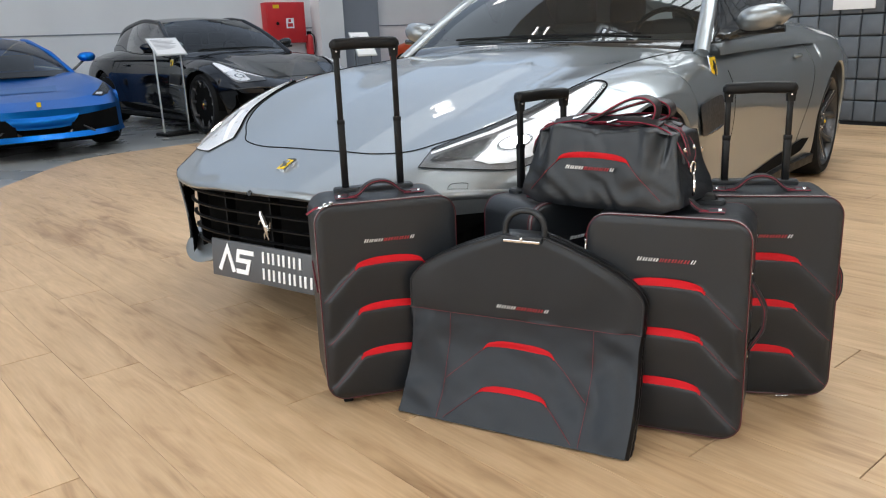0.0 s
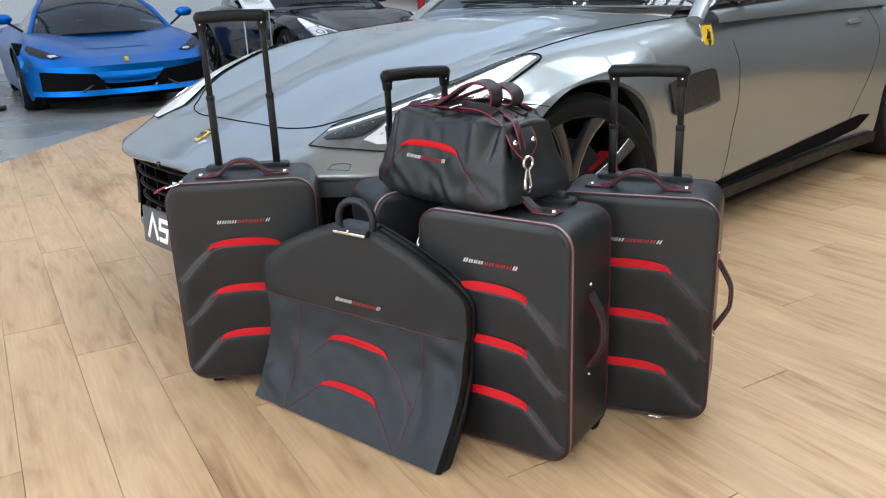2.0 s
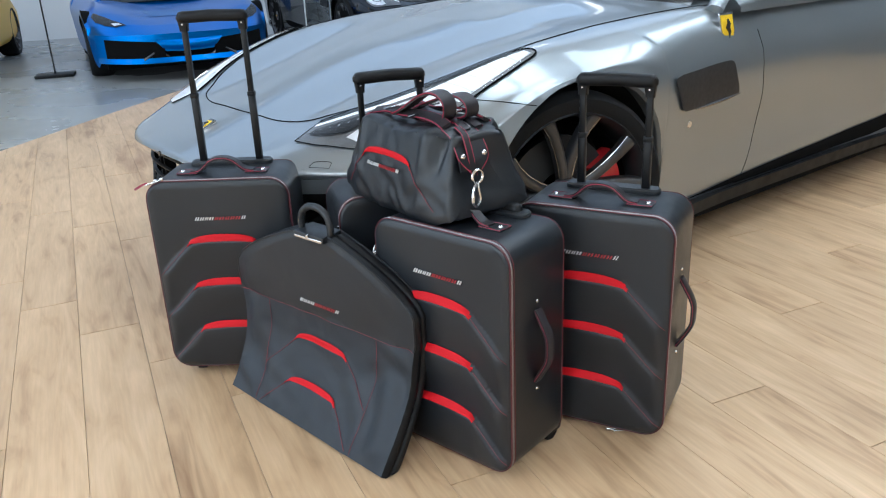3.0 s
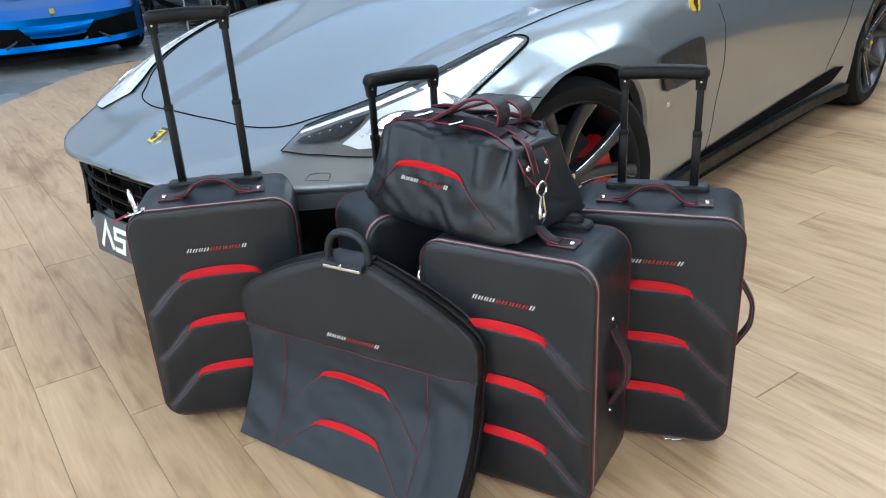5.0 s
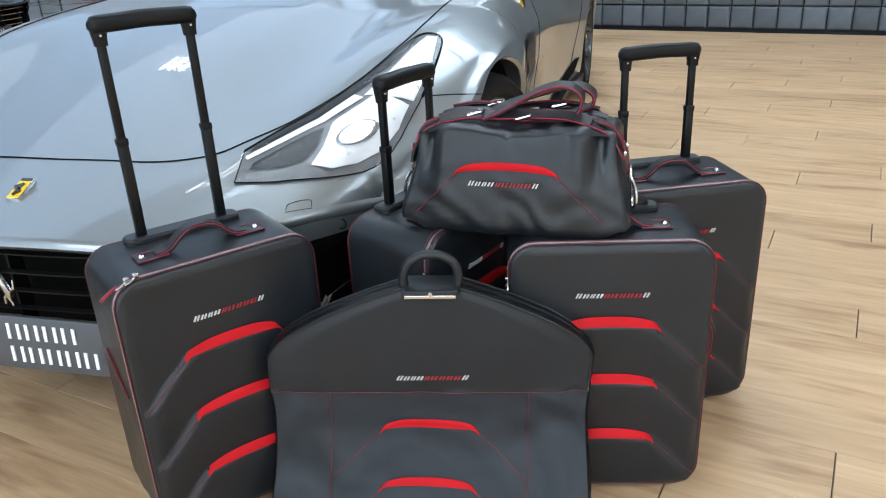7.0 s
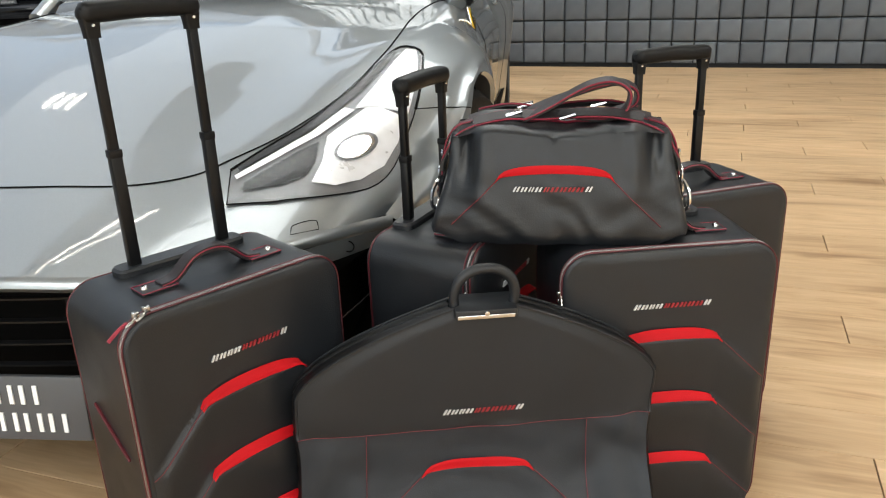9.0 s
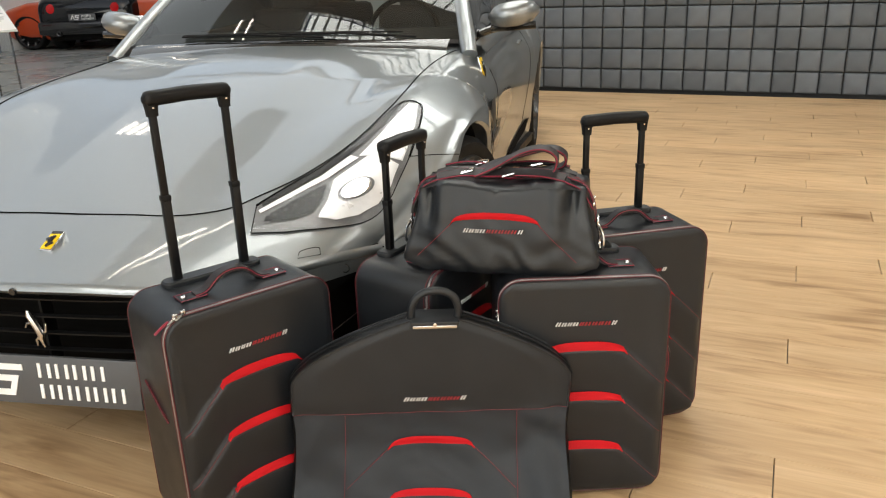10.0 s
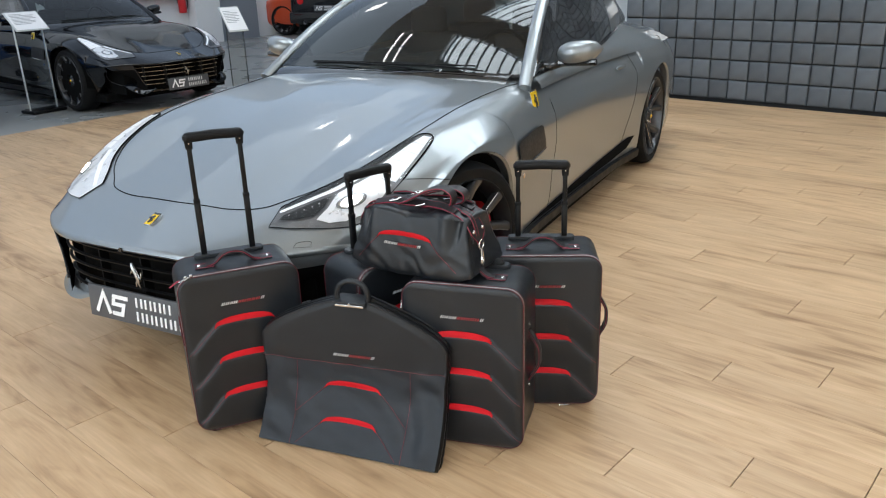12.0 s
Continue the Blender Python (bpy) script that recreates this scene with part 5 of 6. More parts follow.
def coupe(m, paint, label, detail=True, steer=0.0, rim_mat=None, lit=True):
    """A long-nosed four-seat coupe: x to its own left, y towards its tail, nose shield over the origin."""
    c = COUPE
    th = thing("coupe", m, label, "car", "showroom cars")
    rows = car_body(c)
    bm = grid(rows)
    tree = skin_tree(bm)
    part("body", bm, paint, th, "lacquered metal body", angle=50)
    first = rows[0]
    tops = [p for p in first if abs(p.x) <= 0.8001 and p.z > 0.5][0:]
    lead = [top_point(c, c["keys"][0][0], -1 + 2 * i / 40) for i in range(41)]
    # thin lip over the grille, and the corners beside it
    lip = []
    for dz, dy in ((0.0, 0.0), (-0.005, -0.011), (-0.016, -0.015), (-0.026, -0.006), (-0.034, 0.05)):
        lip.append([(p.x, p.y + dy, p.z + dz) for p in lead])
    part("bumper_lip", grid(lip), paint, th, angle=60)
    G = 0.60

    def front_y(x, z):
        """Plan of the nose below the lip; it tucks in towards the road."""
        q = min(abs(x) / 0.775, 1)
        up = 0.22 - 0.38 * (1 - q ** 3.2)
        lo = interp([(0.0, -0.14), (0.3, -0.125), (0.45, -0.08), (0.52, -0.01), (0.6, 0.12), (0.7, 0.30), (0.8, 0.46)], abs(x))
        k = step(0.53, 0.24, z)
        return up * (1 - k) + lo * k
    for sx in (-1, 1):
        def corner(z0, z1, n):
            rws = []
            for j in range(n + 1):
                z = z0 + (z1 - z0) * j / n
                xi = G - 0.02 - 0.13 * (0.52 - z) / 0.30
                xo = 0.775 - 0.23 * step(0.53, 0.34, z)
                rws.append([(sx * (xi + (xo - xi) * i / 10), front_y(xi + (xo - xi) * i / 10, z) - 0.004, z) for i in range(11)])
            return rws
        part("bumper_corner", grid(corner(0.52, 0.475, 3)), paint, th, angle=60)
        sensor = [(sx * (0.70 + 0.011 * math.cos(a)), front_y(0.70, 0.495) - 0.006, 0.497 + 0.011 * math.sin(a)) for a in [2 * math.pi * k / 18 for k in range(18)]]
        part("parking_sensor", tube(sensor, 0.0014, 5, closed=True), CARBON, th, "round parking sensor")
        bow = smooth_line([(sx * x, front_y(x, z) - 0.012, z) for x, z in ((0.765, 0.475), (0.762, 0.43), (0.74, 0.38), (0.70, 0.335), (0.64, 0.30))], 5)
        part("intake_trim", tube(bow, 0.0016, 5), RIM, th, "thin bright edge of the intake")
        part("corner_intake", grid(corner(0.475, 0.25, 6)), DARK, th, "black lower corner intake", angle=60)
        part("grille_trim", tube([(r[0][0], r[0][1] - 0.003, r[0][2]) for r in corner(0.52, 0.3, 6)], 0.006, 6), CARBON, th, "dark trim along the grille edge")
        # scooped lower lip beside the plate
        upper = smooth_line([(0.36, -0.02, 0.268), (0.43, -0.012, 0.276), (0.50, 0.008, 0.296), (0.55, 0.036, 0.316), (0.595, 0.085, 0.328), (0.625, 0.13, 0.33)], 4)
        lower = smooth_line([(0.36, -0.05, 0.240), (0.46, -0.055, 0.208), (0.54, -0.045, 0.214), (0.605, -0.005, 0.246), (0.64, 0.065, 0.284), (0.645, 0.12, 0.312)], 4)
        rws = []
        for j in range(9):
            t = j / 8
            rws.append([(sx * (a.x + (b.x - a.x) * t), a.y + (b.y - a.y) * t - 0.012 * math.sin(math.pi * t) * (1 - i / 21), a.z + (b.z - a.z) * t) for i, (a, b) in enumerate(zip(upper, lower))])
        rws.append([(x, y + 0.03, z - 0.006) for x, y, z in rws[-1]])
        part("splitter_blade", grid(rws), paint, th, "body-coloured scooped lower lip", angle=60)
    cav = bmesh.new()
    box(cav, -G - 0.04, G + 0.04, 0.10, 0.5, 0.2, 0.52)
    part("grille_cavity", cav, DARK, th, smooth=False)
    for k in range(5):
        z = 0.490 - 0.046 * k
        gw = G - 0.03 - 0.13 * (0.52 - z) / 0.30
        pts = [(x, front_y(x, z) + 0.035, z) for x in [-gw + 2 * gw * i / 24 for i in range(25)]]
        part("grille_bar", ribbon(pts, 0.012, 0.004, (0, 1, 0.15)), PLASTIC if lit else RIM_LIGHT, th)
    for k in range(5):
        x = -0.46 + 0.23 * k
        part("grille_slat", boxes((x - 0.003, x + 0.003, front_y(x, 0.4) + 0.05, front_y(x, 0.4) + 0.09, 0.27, 0.515)), PLASTIC, th)
    em, ey = bmesh.new(), front_y(0, 0.4) + 0.02
    for pts, radii in (([(-0.012, 0.046), (-0.010, 0.034), (-0.002, 0.018), (0.006, 0.0), (0.013, -0.016), (0.011, -0.030), (0.016, -0.048)], (0.004, 0.008, 0.0095, 0.009, 0.010, 0.006, 0.003)),
                       ([(-0.004, 0.014), (-0.020, 0.012), (-0.026, 0.0)], (0.004, 0.0035, 0.002)), ([(0.015, -0.012), (0.027, -0.006), (0.030, 0.014)], (0.003, 0.004, 0.002)),
                       ([(0.008, -0.022), (-0.002, -0.030), (-0.004, -0.046)], (0.005, 0.004, 0.0025))):
        tube([(x, ey, 0.415 + z) for x, z in pts], list(radii), 8, bm=em)
    part("grille_emblem", em, RIM_LIGHT, th, "chrome emblem on the grille")
    part("nose_camera", lathe([(0.0, -0.005), (0.008, -0.005), (0.0095, 0.0)], 16, "y"), CARBON, th).location = (0.0, front_y(0, 0.5) - 0.016, 0.528)
    lipb = [(x, front_y(x, 0.2) + 0.11, 0.225) for x in [-0.44 + 0.88 * i / 30 for i in range(31)]]
    part("front_splitter", ribbon(lipb, 0.07, 0.02, (0, 1, 0)), CARBON, th, "black front splitter")
    dealer_plate(th, pose(0.0, -0.145, 0.283, -4, 0, 0))
    down = lambda a, b: Vector((a, b, 1.6))
    p = tree.ray_cast(Vector((0, 0.0, 1.5)), Vector((0, 0, -1)))
    nose = boxes((-0.0165, 0.0165, -0.034, 0.034, -0.014, 0.004), bevel=0.0015)
    bmesh.ops.transform(nose, matrix=pose(0.0, -0.012, p[0].z + 0.003, 24, 0, 0), verts=nose.verts[:])
    nb = part("nose_badge", nose, CHROME, th, "rectangular badge on the nose")
    for nm, a, b, mt in (("badge_face", -0.034, 0.024, YELLOW), ("badge_bar", 0.026, 0.035, CARBON)):
        face = boxes((-0.0145, 0.0145, a * 0.92, b * 0.92, 0.004, 0.0052))
        bmesh.ops.transform(face, matrix=pose(0.0, -0.012, p[0].z + 0.003, 24, 0, 0), verts=face.verts[:])
        part(nm, face, mt, nb)
    mk = tube([(-0.004, -0.024, 0.006), (0.005, -0.012, 0.006), (-0.005, -0.002, 0.006), (0.004, 0.014, 0.006)], [0.003, 0.007, 0.009, 0.003], 6)
    bmesh.ops.transform(mk, matrix=pose(0.0, -0.012, p[0].z + 0.003, 24, 0, 0), verts=mk.verts[:])
    part("badge_mark", mk, CARBON, nb)
    for sx in (-1, 1):
        # bonnet shut line
        line = laid(tree, [(sx * p.x, p.y) for p in smooth_line([(a, b, 0) for a, b in BONNET], 5)], (0, 0, -1), down, 0.0005)
        part("shut_line", tube(line, 0.0024, 5), DARK, th)
        # headlamp; the right shell is coloured paler to stand for glare on its lens
        lamp = patch(tree, [(sx * x, y) for x, y in LAMP], (0, 0, -1), down, 0.003)
        lp = patch_part("headlamp", lamp, LAMP_SILVER if sx < 0 and lit else LAMP_SHELL, th, "slanting headlamp unit")
        for ol, mt, off, nm in LAMP_PIECES:
            # dark pieces left out on the right, where glare and angle hide them
            if sx < 0 and nm in ("lamp_insert", "lamp_shade", "lamp_diode"):
                continue
            patch_part(nm, patch(tree, [(sx * x, y) for x, y in ol], (0, 0, -1), down, off), mt if lit or mt != LAMP_LIT else LAMP_SILVER, lp)
        patch_part("lamp_lens", patch(tree, [(sx * x, y) for x, y in LAMP], (0, 0, -1), down, 0.012), LAMP_GLASS, lp, "clear lamp lens")
        edge = laid(tree, [(sx * x, y) for x, y in LAMP + LAMP[:1]], (0, 0, -1), down, 0.004)
        part("lamp_seal", tube(edge, 0.0013, 6), DARK, lp)
        part("lamp_seal", tube(edge[1:len(LAMP) * 3 // 4], 0.0034, 6), DARK, lp)
        # washer flap
        fl = laid(tree, [(sx * p.x, p.y) for p in smooth_line([(x0 + (x1 - x0) * t, y0 + (y1 - y0) * t, 0) for (x0, y0), (x1, y1) in zip(WASHER, WASHER[1:] + WASHER[:1]) for t in (0.16, 0.84)], 4, closed=True)], (0, 0, -1), down, 0.0005)
        if len(fl) > 3:
            part("washer_flap", tube(fl, 0.0008, 5, closed=True), DARK, th)
        # flank: vent, shut lines, shield
        side = lambda a, b: Vector((sx * 1.6, a, b))
        inw = (-sx, 0, 0)
        patch_part("side_vent", patch(tree, [(p.x, p.y) for p in smooth_line([(a, b, 0) for a, b in VENT], 3, closed=True)], inw, side, 0.009), VENT_DARK, th, "dark wing vent")
        part("vent_blade", tube(laid(tree, [(1.40, 0.55), (1.5, 0.553), (1.6, 0.557), (1.70, 0.565)], inw, side, 0.008), [0.003, 0.007, 0.007, 0.002], 6), RIM_LIGHT, th, "bright blade under the vent")
        for ln in SHUTS:
            part("shut_line", tube(laid(tree, [(p.x, p.y) for p in smooth_line([(a, b, 0) for a, b in ln], 8)], inw, side, 0.0004), 0.0014, 5), DARK, th)
        q = tree.ray_cast(Vector((sx * 1.6, 1.65, 0.797)), Vector(inw))
        shield(th, Matrix.Translation(q[0]) @ pose(0, 0, 0, 0, 0, 90 * sx) @ pose(0, 0, 0, -14, 0, 0), 0.115)
        b = tree.ray_cast(Vector((sx * 1.6, 1.379, 0.498)), Vector(inw))
        part("side_marker", lathe([(0.0, sx * 0.004), (0.011, sx * 0.003), (0.013, 0.0)], 14, "x"), CHROME, th).location = b[0]
        # arch lips and wells
        for hy in (c["front"], c["rear"]):
            arc = []
            for k in range(25):
                a = radians(-8 + 196 * k / 24)
                y, z = hy + math.cos(a) * c["arch"], c["hub"] + math.sin(a) * c["arch"]
                arc.append((y, max(z, c["sill"])))
            strip = [[(sx * side_width(c, y, z), y, z), (sx * (side_width(c, y, z) - 0.012), y + (hy - y) * 0.02, z + (c["hub"] - z) * 0.02), (sx * (side_width(c, y, z) - 0.06), y, z)] for y, z in arc]
            part("arch_lip", grid(strip), paint, th)
            well = [[(sx * 0.9, y, z - 0.004), (sx * 0.75, y, z - 0.03), (sx * 0.55, y, min(z - 0.03, 0.6))] for y, z in arc]
            part("wheel_well", grid(well), DARK, th)
            part("wheel_well", boxes((sx * 0.52 - 0.02, sx * 0.52 + 0.02, hy - 0.36, hy + 0.36, 0.14, 0.6)), DARK, th)
        # sill blade, coloured black for the shade that body colour has there
        pts = [(sx * (side_width(c, y, 0.2) + 0.012), y, z) for y, z in ((1.22, 0.165), (1.6, 0.165), (2.2, 0.165), (2.9, 0.165), (3.2, 0.167), (3.38, 0.172))]
        part("sill", ribbon(smooth_line(pts, 5), 0.05, 0.03, (0.12 * sx, 0, 1)), PLASTIC, th, "side sill in black, standing for body colour in shade")
        # flush black patch painting the shade of the hollow flank above the sill
        rec = [(1.40, 0.205), (1.9, 0.228), (2.4, 0.25), (2.9, 0.28), (3.2, 0.31), (3.32, 0.30), (3.2, 0.235), (2.9, 0.205), (2.4, 0.195), (1.9, 0.192)]
        patch_part("sill_recess", patch(tree, rec, inw, side, 0.004), DARK, th, "flat black patch for the shaded recess over the sill")
        # mirror
        hx, hy, hz = 0.955 * sx, 2.02, 1.0
        mir = []
        for k in range(9):
            t = -1 + 2 * k / 8
            r = math.sqrt(max(1 - abs(t) ** 2.6, 0.02))
            mir.append([(hx + t * 0.115 * sx, hy - 0.04 * (1 - t * t) + 0.02 * t + 0.075 * r * math.cos(a), hz + 0.012 * t + 0.056 * r * math.sin(a)) for a in [2 * math.pi * j / 16 for j in range(16)]])
        mi = part("wing_mirror", capped(mir), paint, th, "body-coloured wing mirror")
        part("mirror_glass", boxes((hx - 0.07, hx + 0.07, hy + 0.062, hy + 0.066, hz - 0.03, hz + 0.03), bevel=0.0015), CHROME, mi)
        part("mirror_arm", tube(smooth_line([(sx * 0.80, 1.98, 0.915), (sx * 0.86, 2.0, 0.935), (hx - 0.03 * sx, hy, hz - 0.05)], 4), 0.018, 8), CARBON, mi)
        part("mirror_foot", tube([(hx - 0.1 * sx, hy - 0.03, hz - 0.062), (hx + 0.1 * sx, hy - 0.03, hz - 0.05)], 0.016, 8), CARBON, mi)
        hp = tree.ray_cast(Vector((sx * 1.6, 3.05, 0.79)), Vector(inw))[0]
        if hp:
            part("door_handle", tube([hp + Vector((sx * 0.012, d, 0.0)) for d in (-0.09, -0.06, 0.06, 0.09)], [0.006, 0.013, 0.013, 0.006], 8), paint, th)
    # wheels
    for sx in (-1, 1):
        wheel(th, sx * 0.795, c["front"], c["hub"], 0.345, sx, rim_mat or RIM, steer, CALIPER)
        wheel(th, sx * 0.825, c["rear"], c["hub"], 0.345, sx, rim_mat or RIM, 0.0, CALIPER)
    # glasshouse
    sc = c["screen"]

    def screen(u, v):
        """u -1..1 across, v 0..1 up."""
        by = sc["mid"][0] + (sc["base"][0] - sc["mid"][0]) * abs(u) ** 2.2
        bz = sc["mid"][1] + (sc["base"][2] - sc["mid"][1]) * u * u
        ty = sc["mid_top"][0] + (sc["top"][0] - sc["mid_top"][0]) * u * u
        tz = sc["mid_top"][1] + (sc["top"][2] - sc["mid_top"][1]) * u * u
        x = u * (sc["base"][1] + (sc["top"][1] - sc["base"][1]) * v)
        return Vector((x, by + (ty - by) * v, bz + (tz - bz) * v + 0.035 * math.sin(v * math.pi)))
    part("windscreen", grid([[screen(-1 + 2 * i / 24, j / 14) for i in range(25)] for j in range(15)]), GLASS, th, "raked glass windscreen").visible_shadow = False
    cowl = [[screen(-0.92 + 1.84 * i / 24, 0.0) + Vector((0, d, e)) for i in range(25)] for d, e in ((-0.10, -0.05), (-0.05, -0.012), (0.015, 0.004))]
    part("cowl", grid(cowl), CARBON, th, "black scuttle under the windscreen")
    for sx, u0, u1 in ((1, 0.75, -0.02), (-1, 0.25, -0.62)):
        a = screen(u0, 0.005) + Vector((0, -0.03, 0.012))
        b = screen(u1, 0.03) + Vector((0, -0.006, 0.012))
        wp = part("wiper", tube([a, a.lerp(b, 0.5) + Vector((0, -0.004, 0.01)), b], 0.005, 6), PLASTIC, th, "black wiper arm")
        part("wiper_blade", tube([screen(u0 + (u1 - u0) * t, 0.045) + Vector((0, -0.006, 0.008)) for t in (0.1, 0.5, 1.0)], 0.004, 6), RUBBER, wp)
    rail = smooth_line(c["rail"], 5)
    rail = [Vector((p[1], p[0], p[2])) for p in rail]
    roof = []
    for p in rail:
        w, y, z = p
        roof.append([Vector((w * q, y - 0.09 * (1 - q * q) * step(3.0, 2.45, y), z + 0.035 * (1 - q * q))) for q in [-1 + 2 * i / 20 for i in range(21)]])
    part("roof", grid(roof), paint, th, angle=60)
    belt = [Vector((b, a, z)) for a, b, z in smooth_line(c["belt"], 5)]
    base_l = Vector((sc["base"][1], sc["base"][0], sc["base"][2]))
    for sx in (-1, 1):
        mir_ = lambda v: Vector((v.x * sx, v.y, v.z))
        head = [base_l.lerp(Vector((sc["top"][1], sc["top"][0], sc["top"][2])), k / 8) + Vector((0.01, 0, 0.03 * math.sin(math.pi * k / 8))) for k in range(9)] + rail[1:]
        n = 40

        def along(line, t):
            ds = [0.0]
            for a, b in zip(line, line[1:]):
                ds.append(ds[-1] + (b - a).length)
            d = t * ds[-1]
            for i in range(len(ds) - 1):
                if d <= ds[i + 1] + 1e-9:
                    return line[i].lerp(line[i + 1], (d - ds[i]) / max(ds[i + 1] - ds[i], 1e-9))
            return line[-1]
        rowsg = []
        for i in range(n + 1):
            a, b = along(belt, i / n), along(head, i / n)
            rowsg.append([mir_(a.lerp(b, k / 6) + Vector((0.03 * math.sin(math.pi * k / 6), 0, 0))) for k in range(7)])
        part("side_window", grid(rowsg[:26]), SIDE_GLASS, th, "dark side glass").visible_shadow = False
        part("quarter_panel", grid(rowsg[25:]), paint, th, angle=60)
        pil = [mir_(head[0] + (head[0] - head[1]) * 0.9)] + [mir_(v) for v in head[:9]]
        part("windscreen_pillar", tube(pil, 0.034, 10, flat=0.7), paint, th)
        part("roof_rail", tube([mir_(v) for v in head[8:]], 0.026, 8), paint, th)
        part("window_trim", tube([mir_(v + Vector((0.008, 0, 0.002))) for v in belt[:19]], 0.008, 6), CARBON, th)
        shelf = [[mir_(v), mir_(Vector((max(side_width(c, v.y, 0.86), v.x), v.y, 0.85)))] for v in belt]
        part("shoulder", grid([[r[0], r[0].lerp(r[1], 0.4) + Vector((0.012 * sx, 0, 0.012)), r[0].lerp(r[1], 0.75) + Vector((0.014 * sx, 0, 0.006)), r[1]] for r in shelf]), paint, th, angle=60)
    # cabin
    part("cabin_floor", boxes((-0.74, 0.74, 1.9, 4.3, 0.3, 0.4)), DARK, th)
    dash = [[Vector((x, y, z)) for x in [-0.74 + 1.48 * i / 12 for i in range(13)]] for y, z in ((1.72, 0.90), (1.9, 0.945), (2.15, 0.94), (2.25, 0.86), (2.28, 0.6))]
    part("dashboard", grid(dash), SEAT_HIDE, th, "dark hide dashboard")
    for sx in (-1, 1):
        for y in (2.75, 3.55):
            st = boxes((sx * 0.37 - 0.24, sx * 0.37 + 0.24, y, y + 0.14, 0.5, 1.02), (sx * 0.37 - 0.24, sx * 0.37 + 0.24, y - 0.45, y, 0.42, 0.56), (sx * 0.37 - 0.13, sx * 0.37 + 0.13, y + 0.04, y + 0.14, 1.0, 1.18), bevel=0.04)
            part("seat", st, SEAT_HIDE, th, "dark hide car seat", angle=70)
    part("steering_wheel", tube([(0.37 + 0.175 * math.cos(a), 2.34 + 0.06 * math.sin(a), 0.90 + 0.165 * math.sin(a)) for a in [2 * math.pi * k / 28 for k in range(28)]], 0.014, 8, closed=True), PLASTIC, th)
    part("rear_panel", boxes((-0.74, 0.74, 4.55, 4.7, 0.25, 0.9), bevel=0.05), paint, th)
    part("underbody", boxes((-0.78, 0.78, 0.3, 4.6, 0.12, 0.2), (-0.88, 0.88, 1.24, 3.38, 0.115, 0.19)), DARK, th)
    return th


BONNET = [(0.0, 0.117), (0.13, 0.12), (0.24, 0.122), (0.33, 0.138), (0.40, 0.165), (0.45, 0.212), (0.512, 0.268), (0.56, 0.328), (0.612, 0.415), (0.652, 0.52), (0.68, 0.64), (0.697, 0.76), (0.704, 0.9), (0.705, 1.1), (0.71, 1.35), (0.732, 1.58), (0.755, 1.69)]
LAMP_KEYS = [(0.488, 0.06), (0.464, 0.165), (0.52, 0.248), (0.575, 0.32), (0.624, 0.41), (0.664, 0.52), (0.692, 0.63), (0.716, 0.735), (0.736, 0.764), (0.762, 0.766), (0.78, 0.745), (0.79, 0.70), (0.797, 0.60), (0.797, 0.50), (0.79, 0.41), (0.768, 0.29), (0.727, 0.205), (0.655, 0.133), (0.57, 0.082)]
LAMP = LAMP_KEYS[:1] + [(p.x, p.y) for p in smooth_line([(a, b, 0) for a, b in LAMP_KEYS[1:]], 3)]
LAMP_PIECES = [
    ([(0.478, 0.142), (0.536, 0.212), (0.598, 0.292), (0.65, 0.395), (0.674, 0.39), (0.616, 0.282), (0.549, 0.2), (0.487, 0.131)], LAMP_SOFT, 0.007, "light_blade"),
    ([(0.476, 0.172), (0.52, 0.238), (0.575, 0.31), (0.62, 0.395), (0.66, 0.505), (0.69, 0.62), (0.712, 0.72), (0.722, 0.70), (0.706, 0.60), (0.68, 0.485), (0.642, 0.39), (0.596, 0.30), (0.536, 0.222), (0.484, 0.158)], LAMP_DARK, 0.0065, "lamp_shade"),
    ([(0.506, 0.098), (0.57, 0.122), (0.612, 0.156), (0.625, 0.205), (0.622, 0.262), (0.585, 0.222), (0.545, 0.172), (0.506, 0.122)], LAMP_DARK, 0.007, "lamp_insert"),
    ([(0.628, 0.150), (0.638, 0.21), (0.634, 0.285), (0.672, 0.36), (0.70, 0.42), (0.776, 0.42), (0.77, 0.345), (0.75, 0.272), (0.712, 0.208), (0.67, 0.165)], LAMP_SILVER, 0.006, "lamp_reflector"),
    ([(0.694 + 0.024 * math.cos(a) + 0.010 * math.sin(a), 0.275 + 0.034 * math.sin(a) + 0.014 * math.cos(a)) for a in [2 * math.pi * k / 16 for k in range(16)]], LAMP_LIT, 0.010, "lamp_projector"),
    ([(0.694 + 0.036 * math.cos(a) + 0.014 * math.sin(a), 0.276 + 0.047 * math.sin(a) + 0.020 * math.cos(a)) for a in [2 * math.pi * k / 20 for k in range(20)]], LAMP_SHELL, 0.008, "projector_ring"),
    ([(0.694 + 0.030 * math.cos(a) + 0.012 * math.sin(a), 0.276 + 0.041 * math.sin(a) + 0.017 * math.cos(a)) for a in [2 * math.pi * k / 20 for k in range(20)]], CHROME, 0.009, "projector_ring"),
] + [([(x - 0.003, y), (x, y - 0.003), (x + 0.003, y), (x, y + 0.003)], LAMP_SILVER, 0.008, "lamp_diode") for x, y in ((0.528, 0.128), (0.547, 0.148), (0.566, 0.168), (0.585, 0.19), (0.60, 0.212))]
LEFT_EDGE, RIGHT_EDGE = [(0.0, 0.672, 0.40), (0.35, 0.70, 0.51), (0.7, 0.722, 0.635), (1.0, 0.742, 0.742)], [(0.0, 0.782, 0.44), (0.35, 0.786, 0.53), (0.7, 0.783, 0.64), (1.0, 0.768, 0.745)]


